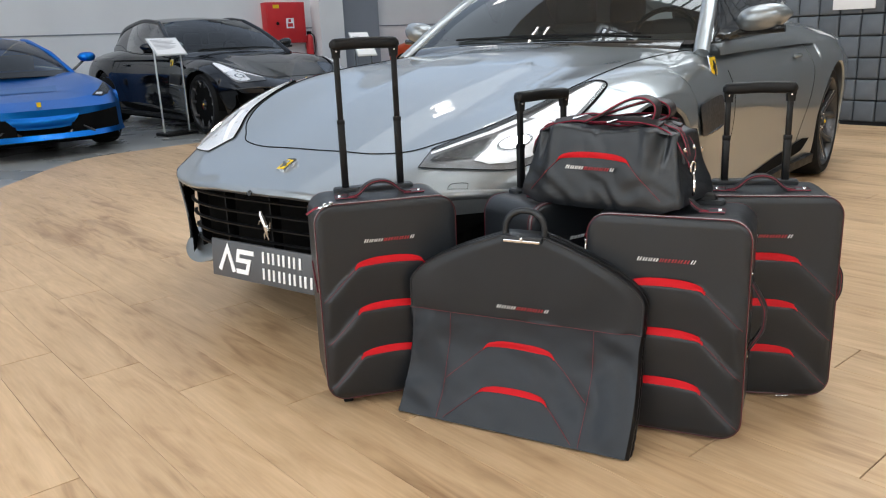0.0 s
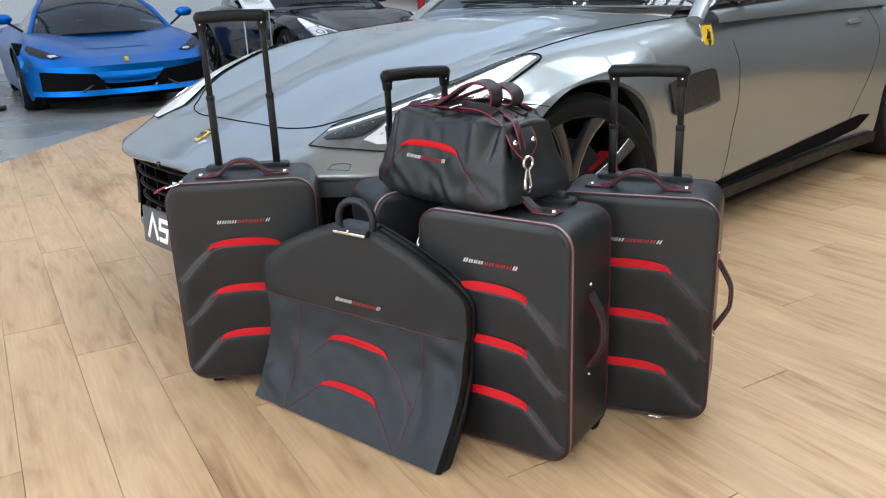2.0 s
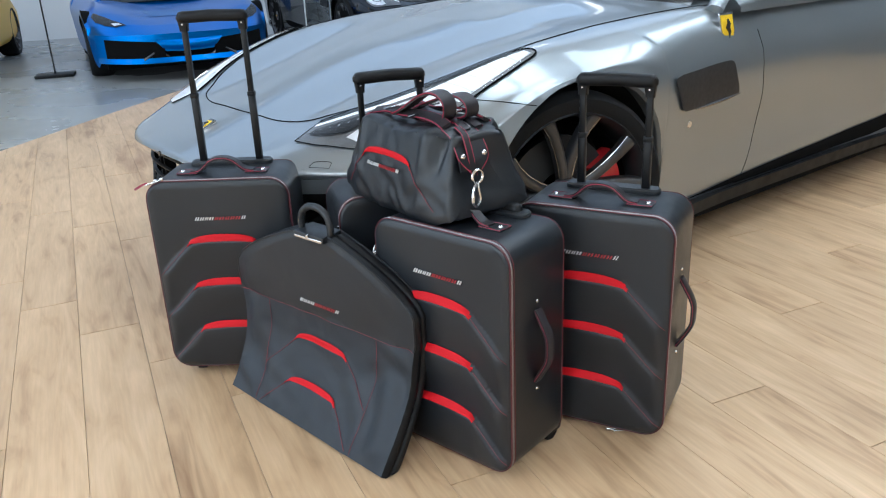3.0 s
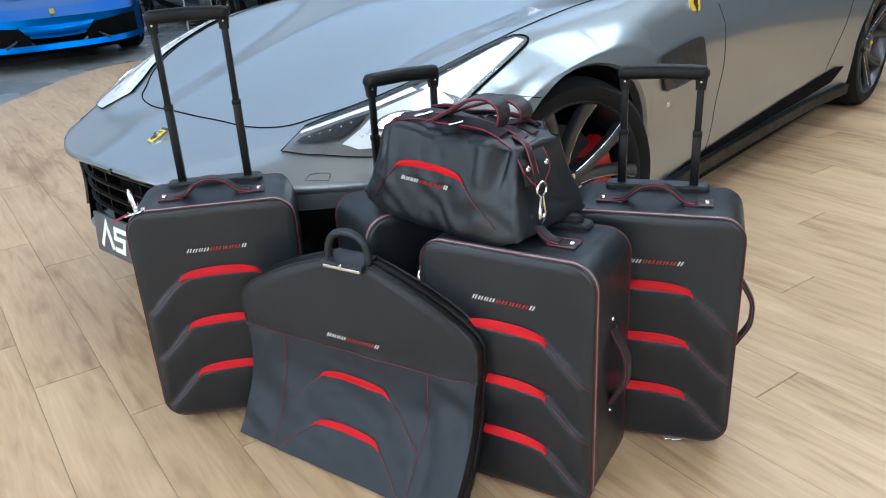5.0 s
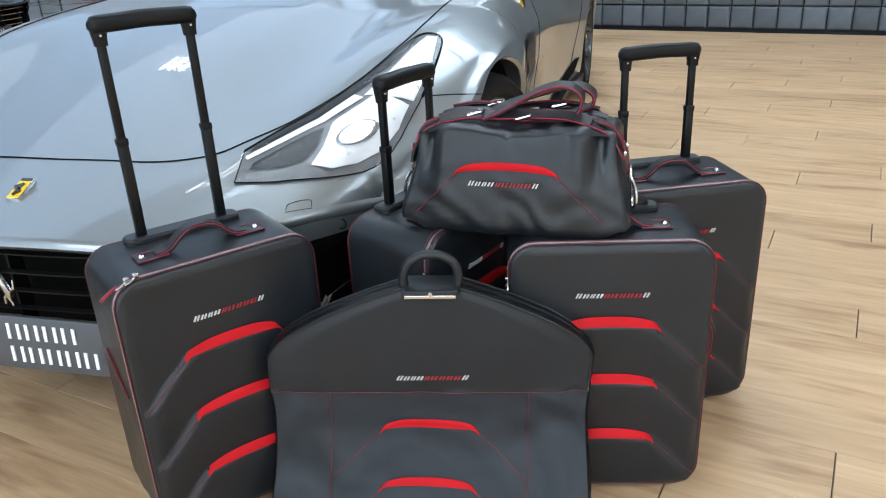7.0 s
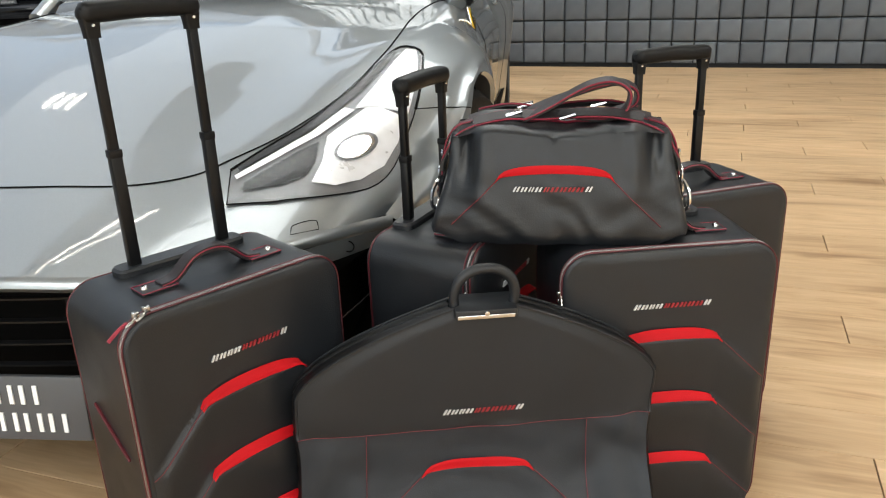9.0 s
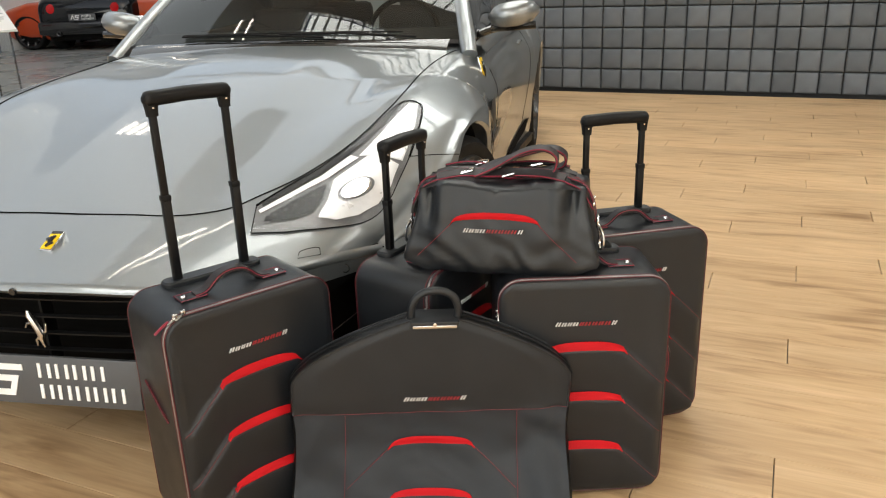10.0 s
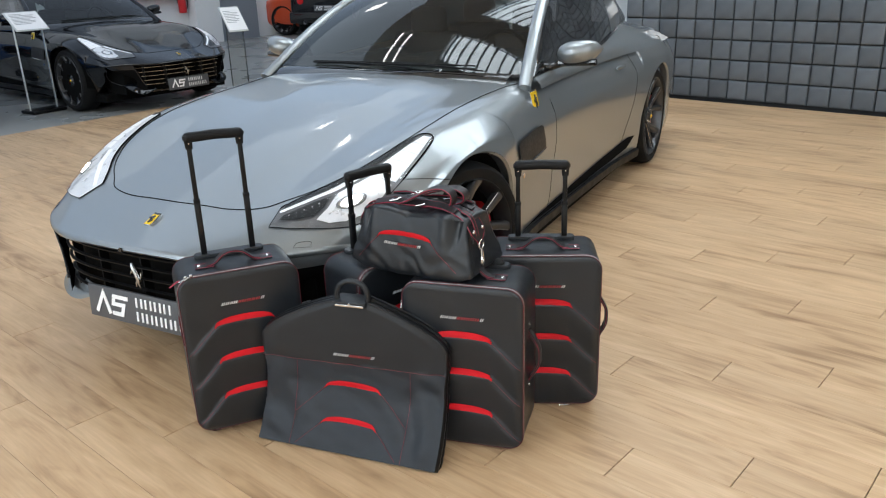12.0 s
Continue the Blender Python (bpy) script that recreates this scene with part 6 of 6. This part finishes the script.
def lamp_edge(edge, t):
    return interp([(e[0], e[1]) for e in edge], t), interp([(e[0], e[2]) for e in edge], t)


# the upright end: a bright reflector with two columns of light cells
tower = [lamp_edge(LEFT_EDGE, k / 6) for k in range(7)] + [lamp_edge(RIGHT_EDGE, k / 6) for k in range(6, -1, -1)]
LAMP_PIECES.append((tower, LAMP_SILVER, 0.005, "lamp_reflector"))
for k in range(5):
    for u0, u1 in ((0.05, 0.485), (0.515, 0.96)):
        cell = []
        for t, us in (((k + 0.05) / 5, (u0, u1)), ((k + 0.93) / 5, (u1, u0))):
            (ax, ay), (bx, by) = lamp_edge(LEFT_EDGE, t), lamp_edge(RIGHT_EDGE, t)
            cell += [(ax + (bx - ax) * u, ay + (by - ay) * u) for u in us]
        LAMP_PIECES.append((cell, LAMP_SOFT, 0.008, "light_cell"))
WASHER = [(0.611, 0.046), (0.652, 0.084), (0.666, 0.030), (0.622, -0.010)]
VENT = [(1.25, 0.672), (1.40, 0.684), (1.565, 0.692), (1.63, 0.685), (1.655, 0.64), (1.688, 0.575), (1.66, 0.562), (1.5, 0.557), (1.335, 0.553), (1.30, 0.57), (1.272, 0.615)]
SHUTS = [[(1.843, 0.78), (1.854, 0.64), (1.885, 0.50), (1.87, 0.345), (1.81, 0.215)], [(3.25, 0.84), (3.28, 0.7), (3.22, 0.5), (3.1, 0.3)], [(0.44, 0.704), (0.54, 0.69), (0.63, 0.672)]]


def car_place(x, y, deg):
    return pose(x, y, 0, 0, 0, deg)


coupe(car_place(-0.492, 2.496, -34.75), GREY_PAINT, "silver-grey metallic grand tourer with its headlamps lit", steer=radians(-15))
coupe(pose(-1.65, 9.06, -0.022, 0, 0, 43), BLACK_PAINT, "glossy black grand tourer parked by the white wall", rim_mat=RIM, lit=False)


# low mid-engined sports car
WEDGE = dict(
    keys=[(0.34, 0.46, 0.88, 0.47, 0.455, 0.44), (0.42, 0.44, 0.91, 0.515, 0.53, 0.49), (0.55, 0.41, 0.935, 0.56, 0.63, 0.56), (0.75, 0.36, 0.955, 0.605, 0.72, 0.62),
          (1.0, 0.29, 0.965, 0.66, 0.775, 0.66), (1.3, 0.2, 0.955, 0.73, 0.79, 0.69), (1.6, 0.1, 0.95, 0.78, 0.80, 0.72), (2.3, 0.0, 0.955, 0.81, 0.81, 0.76), (3.0, 0.0, 0.98, 0.84, 0.84, 0.79),
          (3.6, 0.0, 0.985, 0.85, 0.85, 0.80), (4.3, 0.0, 0.92, 0.84, 0.84, 0.78)],
    front=0.88, rear=3.53, arch=0.365, hub=0.34, sill=0.13)


def wedge_car(m):
    c = WEDGE
    th = thing("sports_car", m, "bright blue low sports car parked nose outwards", "car", "showroom cars")
    rows = car_body(c)
    bm = grid(rows)
    tree = skin_tree(bm)
    part("body", bm, BLUE_PAINT, th, "metallic blue body", angle=50)
    down = lambda a, b: Vector((a, b, 1.6))

    def nose_y(x):
        return 0.34 - 0.46 * (1 - min(abs(x) / 0.88, 1) ** 3.2)

    def skin(name, z0, z1, x0, x1, dy0, dy1, mat, label="", rise=0.0):
        pts = [x0 + (x1 - x0) * i / 24 for i in range(25)]
        part(name, grid([[(x, nose_y(x) + dy0 + (dy1 - dy0) * j / 5, z0 + (z1 - z0) * j / 5 + rise * (abs(x) - 0.25) * (1 - j / 5)) for x in pts] for j in range(6)]), mat, th, label, angle=60)
    skin("bumper_band", 0.47, 0.39, -0.88, 0.88, 0.0, 0.0, BLUE_PAINT)
    skin("chin", 0.24, 0.19, -0.88, 0.88, -0.03, -0.06, BLUE_PAINT, "blue chin spoiler")
    skin("chin", 0.19, 0.165, -0.88, 0.88, -0.06, 0.1, CARBON)
    for sx in (-1, 1):
        skin("intake", 0.39, 0.215, sx * 0.25, sx * 0.80, -0.006, -0.02, DARK, "large dark front intake", rise=0.07)
        part("intake_fin", tube([(sx * 0.46, nose_y(0.46) - 0.03, 0.225), (sx * 0.36, nose_y(0.36) - 0.015, 0.29)], [0.016, 0.006], 8), RIM, th)
        skin("bumper_side", 0.40, 0.22, sx * 0.80, sx * 0.88, 0.0, -0.02, BLUE_PAINT)
    wing = []
    for j in range(9):
        t = j / 8
        hw = 0.34 - 0.10 * t
        dy = -0.035 * math.sin(math.pi * min(t * 1.2, 1)) - 0.004
        wing.append([(x, nose_y(x) + dy * (1 - 0.5 * (x / hw) ** 2), 0.405 - 0.115 * t + 0.01 * (x / hw) ** 2) for x in [-hw + 2 * hw * i / 20 for i in range(21)]])
    wing.append([(x * 0.96, y + 0.06, z + 0.008) for x, y, z in wing[-1]])
    part("centre_wing", grid(wing), BLUE_PAINT, th, "blue wing across the middle intake", angle=60)
    skin("intake", 0.40, 0.22, -0.25, 0.25, 0.05, 0.05, DARK)
    for sx in (-1, 1):
        part("intake_strut", tube([(sx * 0.22, nose_y(0.2) + 0.0, 0.235), (sx * 0.27, nose_y(0.27) + 0.01, 0.28)], [0.022, 0.012], 8), CARBON, th)
    # bonnet duct
    patch_part("bonnet_duct", patch(tree, [(-0.30, 0.42), (0.30, 0.42), (0.36, 0.66), (-0.36, 0.66)], (0, 0, -1), down, 0.004), CARBON_BLUE, th, "sunken blue bonnet duct")
    part("nose_badge", boxes((-0.02, 0.02, -0.045, -0.04, 0.49, 0.54)), YELLOW, th)
    for sx in (-1, 1):
        ol = [(0.56, 0.17), (0.66, 0.19), (0.76, 0.30), (0.84, 0.46), (0.87, 0.62), (0.84, 0.68), (0.78, 0.52), (0.68, 0.33)]
        lp = patch_part("headlamp", patch(tree, [(sx * x, y) for x, y in ol], (0, 0, -1), down, 0.004), LAMP_DARK, th, "dark swept-back headlamp")
        patch_part("light_strip", patch(tree, [(sx * x, y) for x, y in [(0.60, 0.19), (0.67, 0.215), (0.70, 0.27), (0.63, 0.235)]], (0, 0, -1), down, 0.008), LAMP_SILVER, lp)
        patch_part("lamp_lens", patch(tree, [(sx * x, y) for x, y in ol], (0, 0, -1), down, 0.012), LAMP_GLASS, lp)
        for hy in (c["front"], c["rear"]):
            arc = []
            for k in range(25):
                a = radians(-8 + 196 * k / 24)
                arc.append((hy + math.cos(a) * c["arch"], max(c["hub"] + math.sin(a) * c["arch"], c["sill"])))
            part("wheel_well", grid([[(sx * (side_width(c, y, z) - 0.004), y, z - 0.003), (sx * 0.8, y, z - 0.03), (sx * 0.6, y, min(z - 0.03, 0.52))] for y, z in arc]), DARK, th)
        wheel(th, sx * 0.84, c["front"], c["hub"], 0.34, sx, RIM, 0.0, CALIPER)
        wheel(th, sx * 0.85, c["rear"], c["hub"], 0.34, sx, RIM, 0.0, CALIPER)
        mir = [[(sx * (0.98 + 0.10 * t), 1.55 - 0.04 * (1 - t * t) + 0.06 * math.sqrt(max(1 - abs(t) ** 2.6, 0.02)) * math.cos(a), 0.93 + 0.055 * math.sqrt(max(1 - abs(t) ** 2.6, 0.02)) * math.sin(a)) for a in [2 * math.pi * j / 14 for j in range(14)]] for t in [-1 + k / 4 for k in range(9)]]
        mi = part("wing_mirror", capped(mir), BLUE_PAINT, th)
        part("mirror_arm", tube([(sx * 0.80, 1.5, 0.79), (sx * 0.95, 1.54, 0.9)], 0.014, 8), CARBON, mi)
    base = lambda u: Vector((u * 0.76, 1.06 + 0.28 * abs(u) ** 2.2, 0.755 - 0.02 * u * u))
    top = lambda u: Vector((u * 0.52, 1.98 + 0.12 * u * u, 1.17 - 0.05 * u * u))
    part("windscreen", grid([[base(-1 + i / 10).lerp(top(-1 + i / 10), j / 10) + Vector((0, 0, 0.05 * math.sin(math.pi * j / 10))) for i in range(21)] for j in range(11)]), GLASS, th, "raked glass windscreen").visible_shadow = False
    roof = [[Vector((top(-1 + i / 10).x * k, y + 0.12 * (-1 + i / 10) ** 2, z - 0.05 * (-1 + i / 10) ** 2)) for i in range(21)] for y, z, k in ((1.98, 1.17, 1.0), (2.3, 1.195, 1.0), (2.7, 1.15, 0.95), (3.4, 0.98, 0.85), (4.1, 0.85, 0.8))]
    part("roof", grid(roof), BLUE_PAINT, th, angle=60)
    for sx in (-1, 1):
        rail = [base(sx), base(sx).lerp(top(sx), 0.5) + Vector((0, 0, 0.05)), top(sx), Vector((sx * 0.52, 2.4, 1.14)), Vector((sx * 0.5, 2.8, 1.09)), Vector((sx * 0.44, 3.5, 0.93))]
        foot = [base(sx) + Vector((0, 0, -0.02)), Vector((sx * 0.80, 1.7, 0.78)), Vector((sx * 0.82, 2.1, 0.80)), Vector((sx * 0.80, 2.5, 0.82)), Vector((sx * 0.72, 2.9, 0.84)), Vector((sx * 0.6, 3.5, 0.85))]
        part("side_window", grid([[a.lerp(b, k / 4) for k in range(5)] for a, b in zip(smooth_line(foot, 4), smooth_line(rail, 4))]), SIDE_GLASS, th, "dark side glass").visible_shadow = False
        part("windscreen_pillar", tube(rail[:4], 0.03, 8), BLUE_PAINT, th)
        part("seat", boxes((sx * 0.36 - 0.22, sx * 0.36 + 0.22, 2.25, 2.38, 0.3, 0.98), bevel=0.04), SEAT_HIDE, th)
    part("dashboard", grid([[Vector((x, y, z)) for x in (-0.7, -0.3, 0.3, 0.7)] for y, z in ((1.15, 0.745), (1.5, 0.80), (1.75, 0.76), (1.8, 0.5))]), SEAT_HIDE, th)
    part("underbody", boxes((-0.8, 0.8, 0.25, 4.2, 0.11, 0.18)), DARK, th)
    part("cabin_floor", boxes((-0.7, 0.7, 1.6, 4.2, 0.2, 0.34)), DARK, th)
    return th


CARBON_BLUE = paint_material("deep_blue_paint", (0.001, 0.17, 0.55), 0.3, 0.75, 0.35, 0.3)
wedge_car(pose(-3.97, 7.5, -0.022, 0, 0, 41.5))


def tail_car(m, paint, label):
    """A parked car seen from behind, far off: tail at y = 0, x across."""
    th = thing("parked_car", m, label, "car", "showroom cars")
    secs = []
    for y, w, zt, zb in ((0.0, 0.80, 0.80, 0.42), (0.04, 0.88, 0.90, 0.34), (0.2, 0.94, 0.98, 0.26), (0.7, 0.97, 1.0, 0.2), (2.2, 0.96, 0.96, 0.18), (3.4, 0.95, 0.9, 0.18), (4.2, 0.88, 0.7, 0.22), (4.4, 0.7, 0.55, 0.3)):
        secs.append([(x, y, z) for x, z in rounded(2 * w, zt - zb, 0.16, 0.0, 5, zb)])
    part("body", capped(secs), paint, th, angle=50)
    cab = []
    for z, w, y0, y1 in ((0.94, 0.84, 0.25, 3.1), (1.1, 0.78, 0.45, 2.8), (1.3, 0.66, 0.9, 2.3), (1.38, 0.52, 1.2, 1.9)):
        cab.append([(-w, y0, z), (w, y0, z), (w, y1, z), (-w, y1, z)])
    part("cabin", capped(cab), CARBON, th, "dark glazed cabin", angle=30)
    part("bumper", boxes((-0.9, 0.9, -0.06, 0.1, 0.3, 0.55), bevel=0.05), CARBON, th, "dark rear bumper", angle=60)
    for sx in (-1, 1):
        part("tail_lamp", lathe([(0.0, -0.03), (0.08, -0.025), (0.1, 0.02)], 18, "y"), TAIL_RED, th).location = (sx * 0.62, 0.02, 0.78)
        part("exhaust", lathe([(0.02, -0.05), (0.045, -0.06), (0.05, 0.1)], 14, "y"), RIM, th).location = (sx * 0.5, -0.02, 0.33)
        for y in (0.75, 3.4):
            wheel(th, sx * 0.83, y, 0.335, 0.335, sx, RIM)
    part("diffuser", boxes((-0.6, 0.6, 0.0, 0.3, 0.2, 0.32), bevel=0.02), DARK, th)
    dealer_plate(th, pose(0, -0.07, 0.62, 0, 0, 0))
    return th


tail_car(pose(-0.1, 17.4, -0.022, 0, 0, -26), BLACK_PAINT, "black car parked with its tail towards the hall")
tail_car(pose(2.3, 17.6, -0.022, 0, 0, 60), ORANGE_PAINT, "orange-red car parked by the far wall")
tail_car(pose(-7.0, 6.2, -0.022, 0, 0, 35), YELLOW_PAINT, "yellow car parked beside the blue one")


# ---- laid pieces ----
# wooden platform of planks; its far corner is cut off and rounded
PW, PL, GAP = 0.1815, 1.22, 0.0009


def plank_limit(q):
    """Where a plank row ends towards the parked cars."""
    cut = -7.85 + (2.15 - q) * 1.42
    soft = 0.5 * (cut - 7.85 + math.sqrt((cut + 7.85) ** 2 + 0.25))
    return min(soft, -3.3)


def plank_mesh(length, width, skew=0.0):
    bm = bmesh.new()
    t, b = 0.0, 0.0008
    x, y = length / 2, width / 2
    top = [bm.verts.new(v) for v in ((-x + b, -y + b, t), (x - b, -y + b, t), (x - b, y - b, t), (-x + b, y - b, t))]
    mid = [bm.verts.new(v) for v in ((-x, -y, t - b), (x, -y, t - b), (x, y, t - b), (-x, y, t - b))]
    low = [bm.verts.new(v) for v in ((-x, -y, -0.021), (x, -y, -0.021), (x, y, -0.021), (-x, y, -0.021))]
    bm.faces.new(top)
    for r0, r1 in ((top, mid), (mid, low)):
        for i in range(4):
            bm.faces.new((r0[i], r1[i], r1[(i + 1) % 4], r0[(i + 1) % 4]))
    if skew:
        for v in bm.verts:
            if v.co.x < 0:
                v.co.x += skew * v.co.y / width
    bmesh.ops.recalc_face_normals(bm, faces=bm.faces[:])
    return bm


platform = thing("floor_planks", Matrix(), "oak-look plank flooring laid over the showroom floor", "flooring", kind="structure")
meshes = {}
rest = bmesh.new()
count = 0
k = -46
while True:
    q0 = 0.601 + PW * k
    if q0 + PW > PADQ + 0.03:
        break
    if q0 > -7.8:
        lim = plank_limit(q0 + PW / 2)
        j0 = -0.172 + 0.31 * (k - 11)
        a = j0 - PL * math.ceil((j0 - lim) / PL)
        if a < lim and a + PL - lim < 0.34:
            a += PL
            first = lim
        else:
            first = max(a, lim)
        while a < PMAX:
            s, e = first if first is not None else a, min(a + PL, PMAX)
            if e - s > 0.05:
                ln = round(e - s - 0.0034, 3)
                mp, mq = (s + e) / 2, q0 + PW / 2
                near = -3.2 < mp < 1.7 and -0.6 < mq < 4.6
                mw = HALL @ pose(mp, mq, 0)
                if near and count < 300:
                    if ln not in meshes:
                        me = bpy.data.meshes.new("plank")
                        pm = plank_mesh(ln, PW - GAP)
                        pm.to_mesh(me)
                        pm.free()
                        me.materials.append(OAK)
                        meshes[ln] = me
                    ob = new("plank", meshes[ln])
                    ob.parent = platform
                    ob.matrix_world = mw
                    count += 1
                else:
                    skew = plank_limit(q0 + PW) - plank_limit(q0) if s == lim else 0.0
                    pm = plank_mesh(ln, PW - GAP, skew if ln > abs(skew) + 0.02 else 0.0)
                    vm = {v: rest.verts.new(HALL @ (v.co + Vector((mp, mq, 0)))) for v in pm.verts}
                    for f in pm.faces:
                        rest.faces.new([vm[v] for v in f.verts])
                    pm.free()
            a += PL
            first = None
    k += 1
OAK_FAR = OAK.copy()
OAK_FAR.name = "oak_plank_far"
for n in list(OAK_FAR.node_tree.nodes):
    if n.type == "TEX_COORD" and n.outputs["Object"].links:
        rot = OAK_FAR.node_tree.nodes.new("ShaderNodeMapping")
        rot.inputs["Rotation"].default_value = (0, 0, math.atan2(-PY, PX))
        for l in list(n.outputs["Object"].links):
            to = l.to_socket
            OAK_FAR.node_tree.links.remove(l)
            OAK_FAR.node_tree.links.new(rot.outputs[0], to)
        OAK_FAR.node_tree.links.new(n.outputs["Object"], rot.inputs[0])
far = part("planks_far", rest, OAK_FAR, platform, smooth=False)
far["kind"] = "stuff"

# square leather pads of the partition
PS = 0.1975


def pad_mesh():
    cuts = ((-1, 0.0), (-0.985, 0.016), (-0.94, 0.027), (-0.80, 0.032), (0, 0.034), (0.80, 0.032), (0.94, 0.027), (0.985, 0.016), (1, 0.0))
    rows = [[(a * PS / 2 * 0.965, -min(d, e) - 0.002 * (1 - a * a) * (1 - b * b), b * PS / 2 * 0.965) for a, d in cuts] for b, e in cuts]
    bm = grid(rows)
    finish(bm, True, 80)
    me = bpy.data.meshes.new("pad")
    bm.to_mesh(me)
    bm.free()
    me.materials.append(PAD)
    return me


pm = pad_mesh()
rest = bmesh.new()
for r in range(17):
    for cidx in range(67):
        p = PADEND + PS * (cidx + 0.5)
        z = 0.026 + PS * (r + 0.5)
        if p > PMAX:
            break
        mw = HALL @ pose(p, PADQ + 0.03, z)
        if r < 8 and cidx < 37:
            ob = new("pad", pm)
            ob.parent = pad_wall
            ob.matrix_world = mw
        else:
            vm = [rest.verts.new(mw @ v.co) for v in pm.vertices]
            for f in pm.polygons:
                rest.faces.new([vm[i] for i in f.vertices])
far = part("pads_far", rest, PAD, pad_wall, angle=80)
far["kind"] = "stuff"
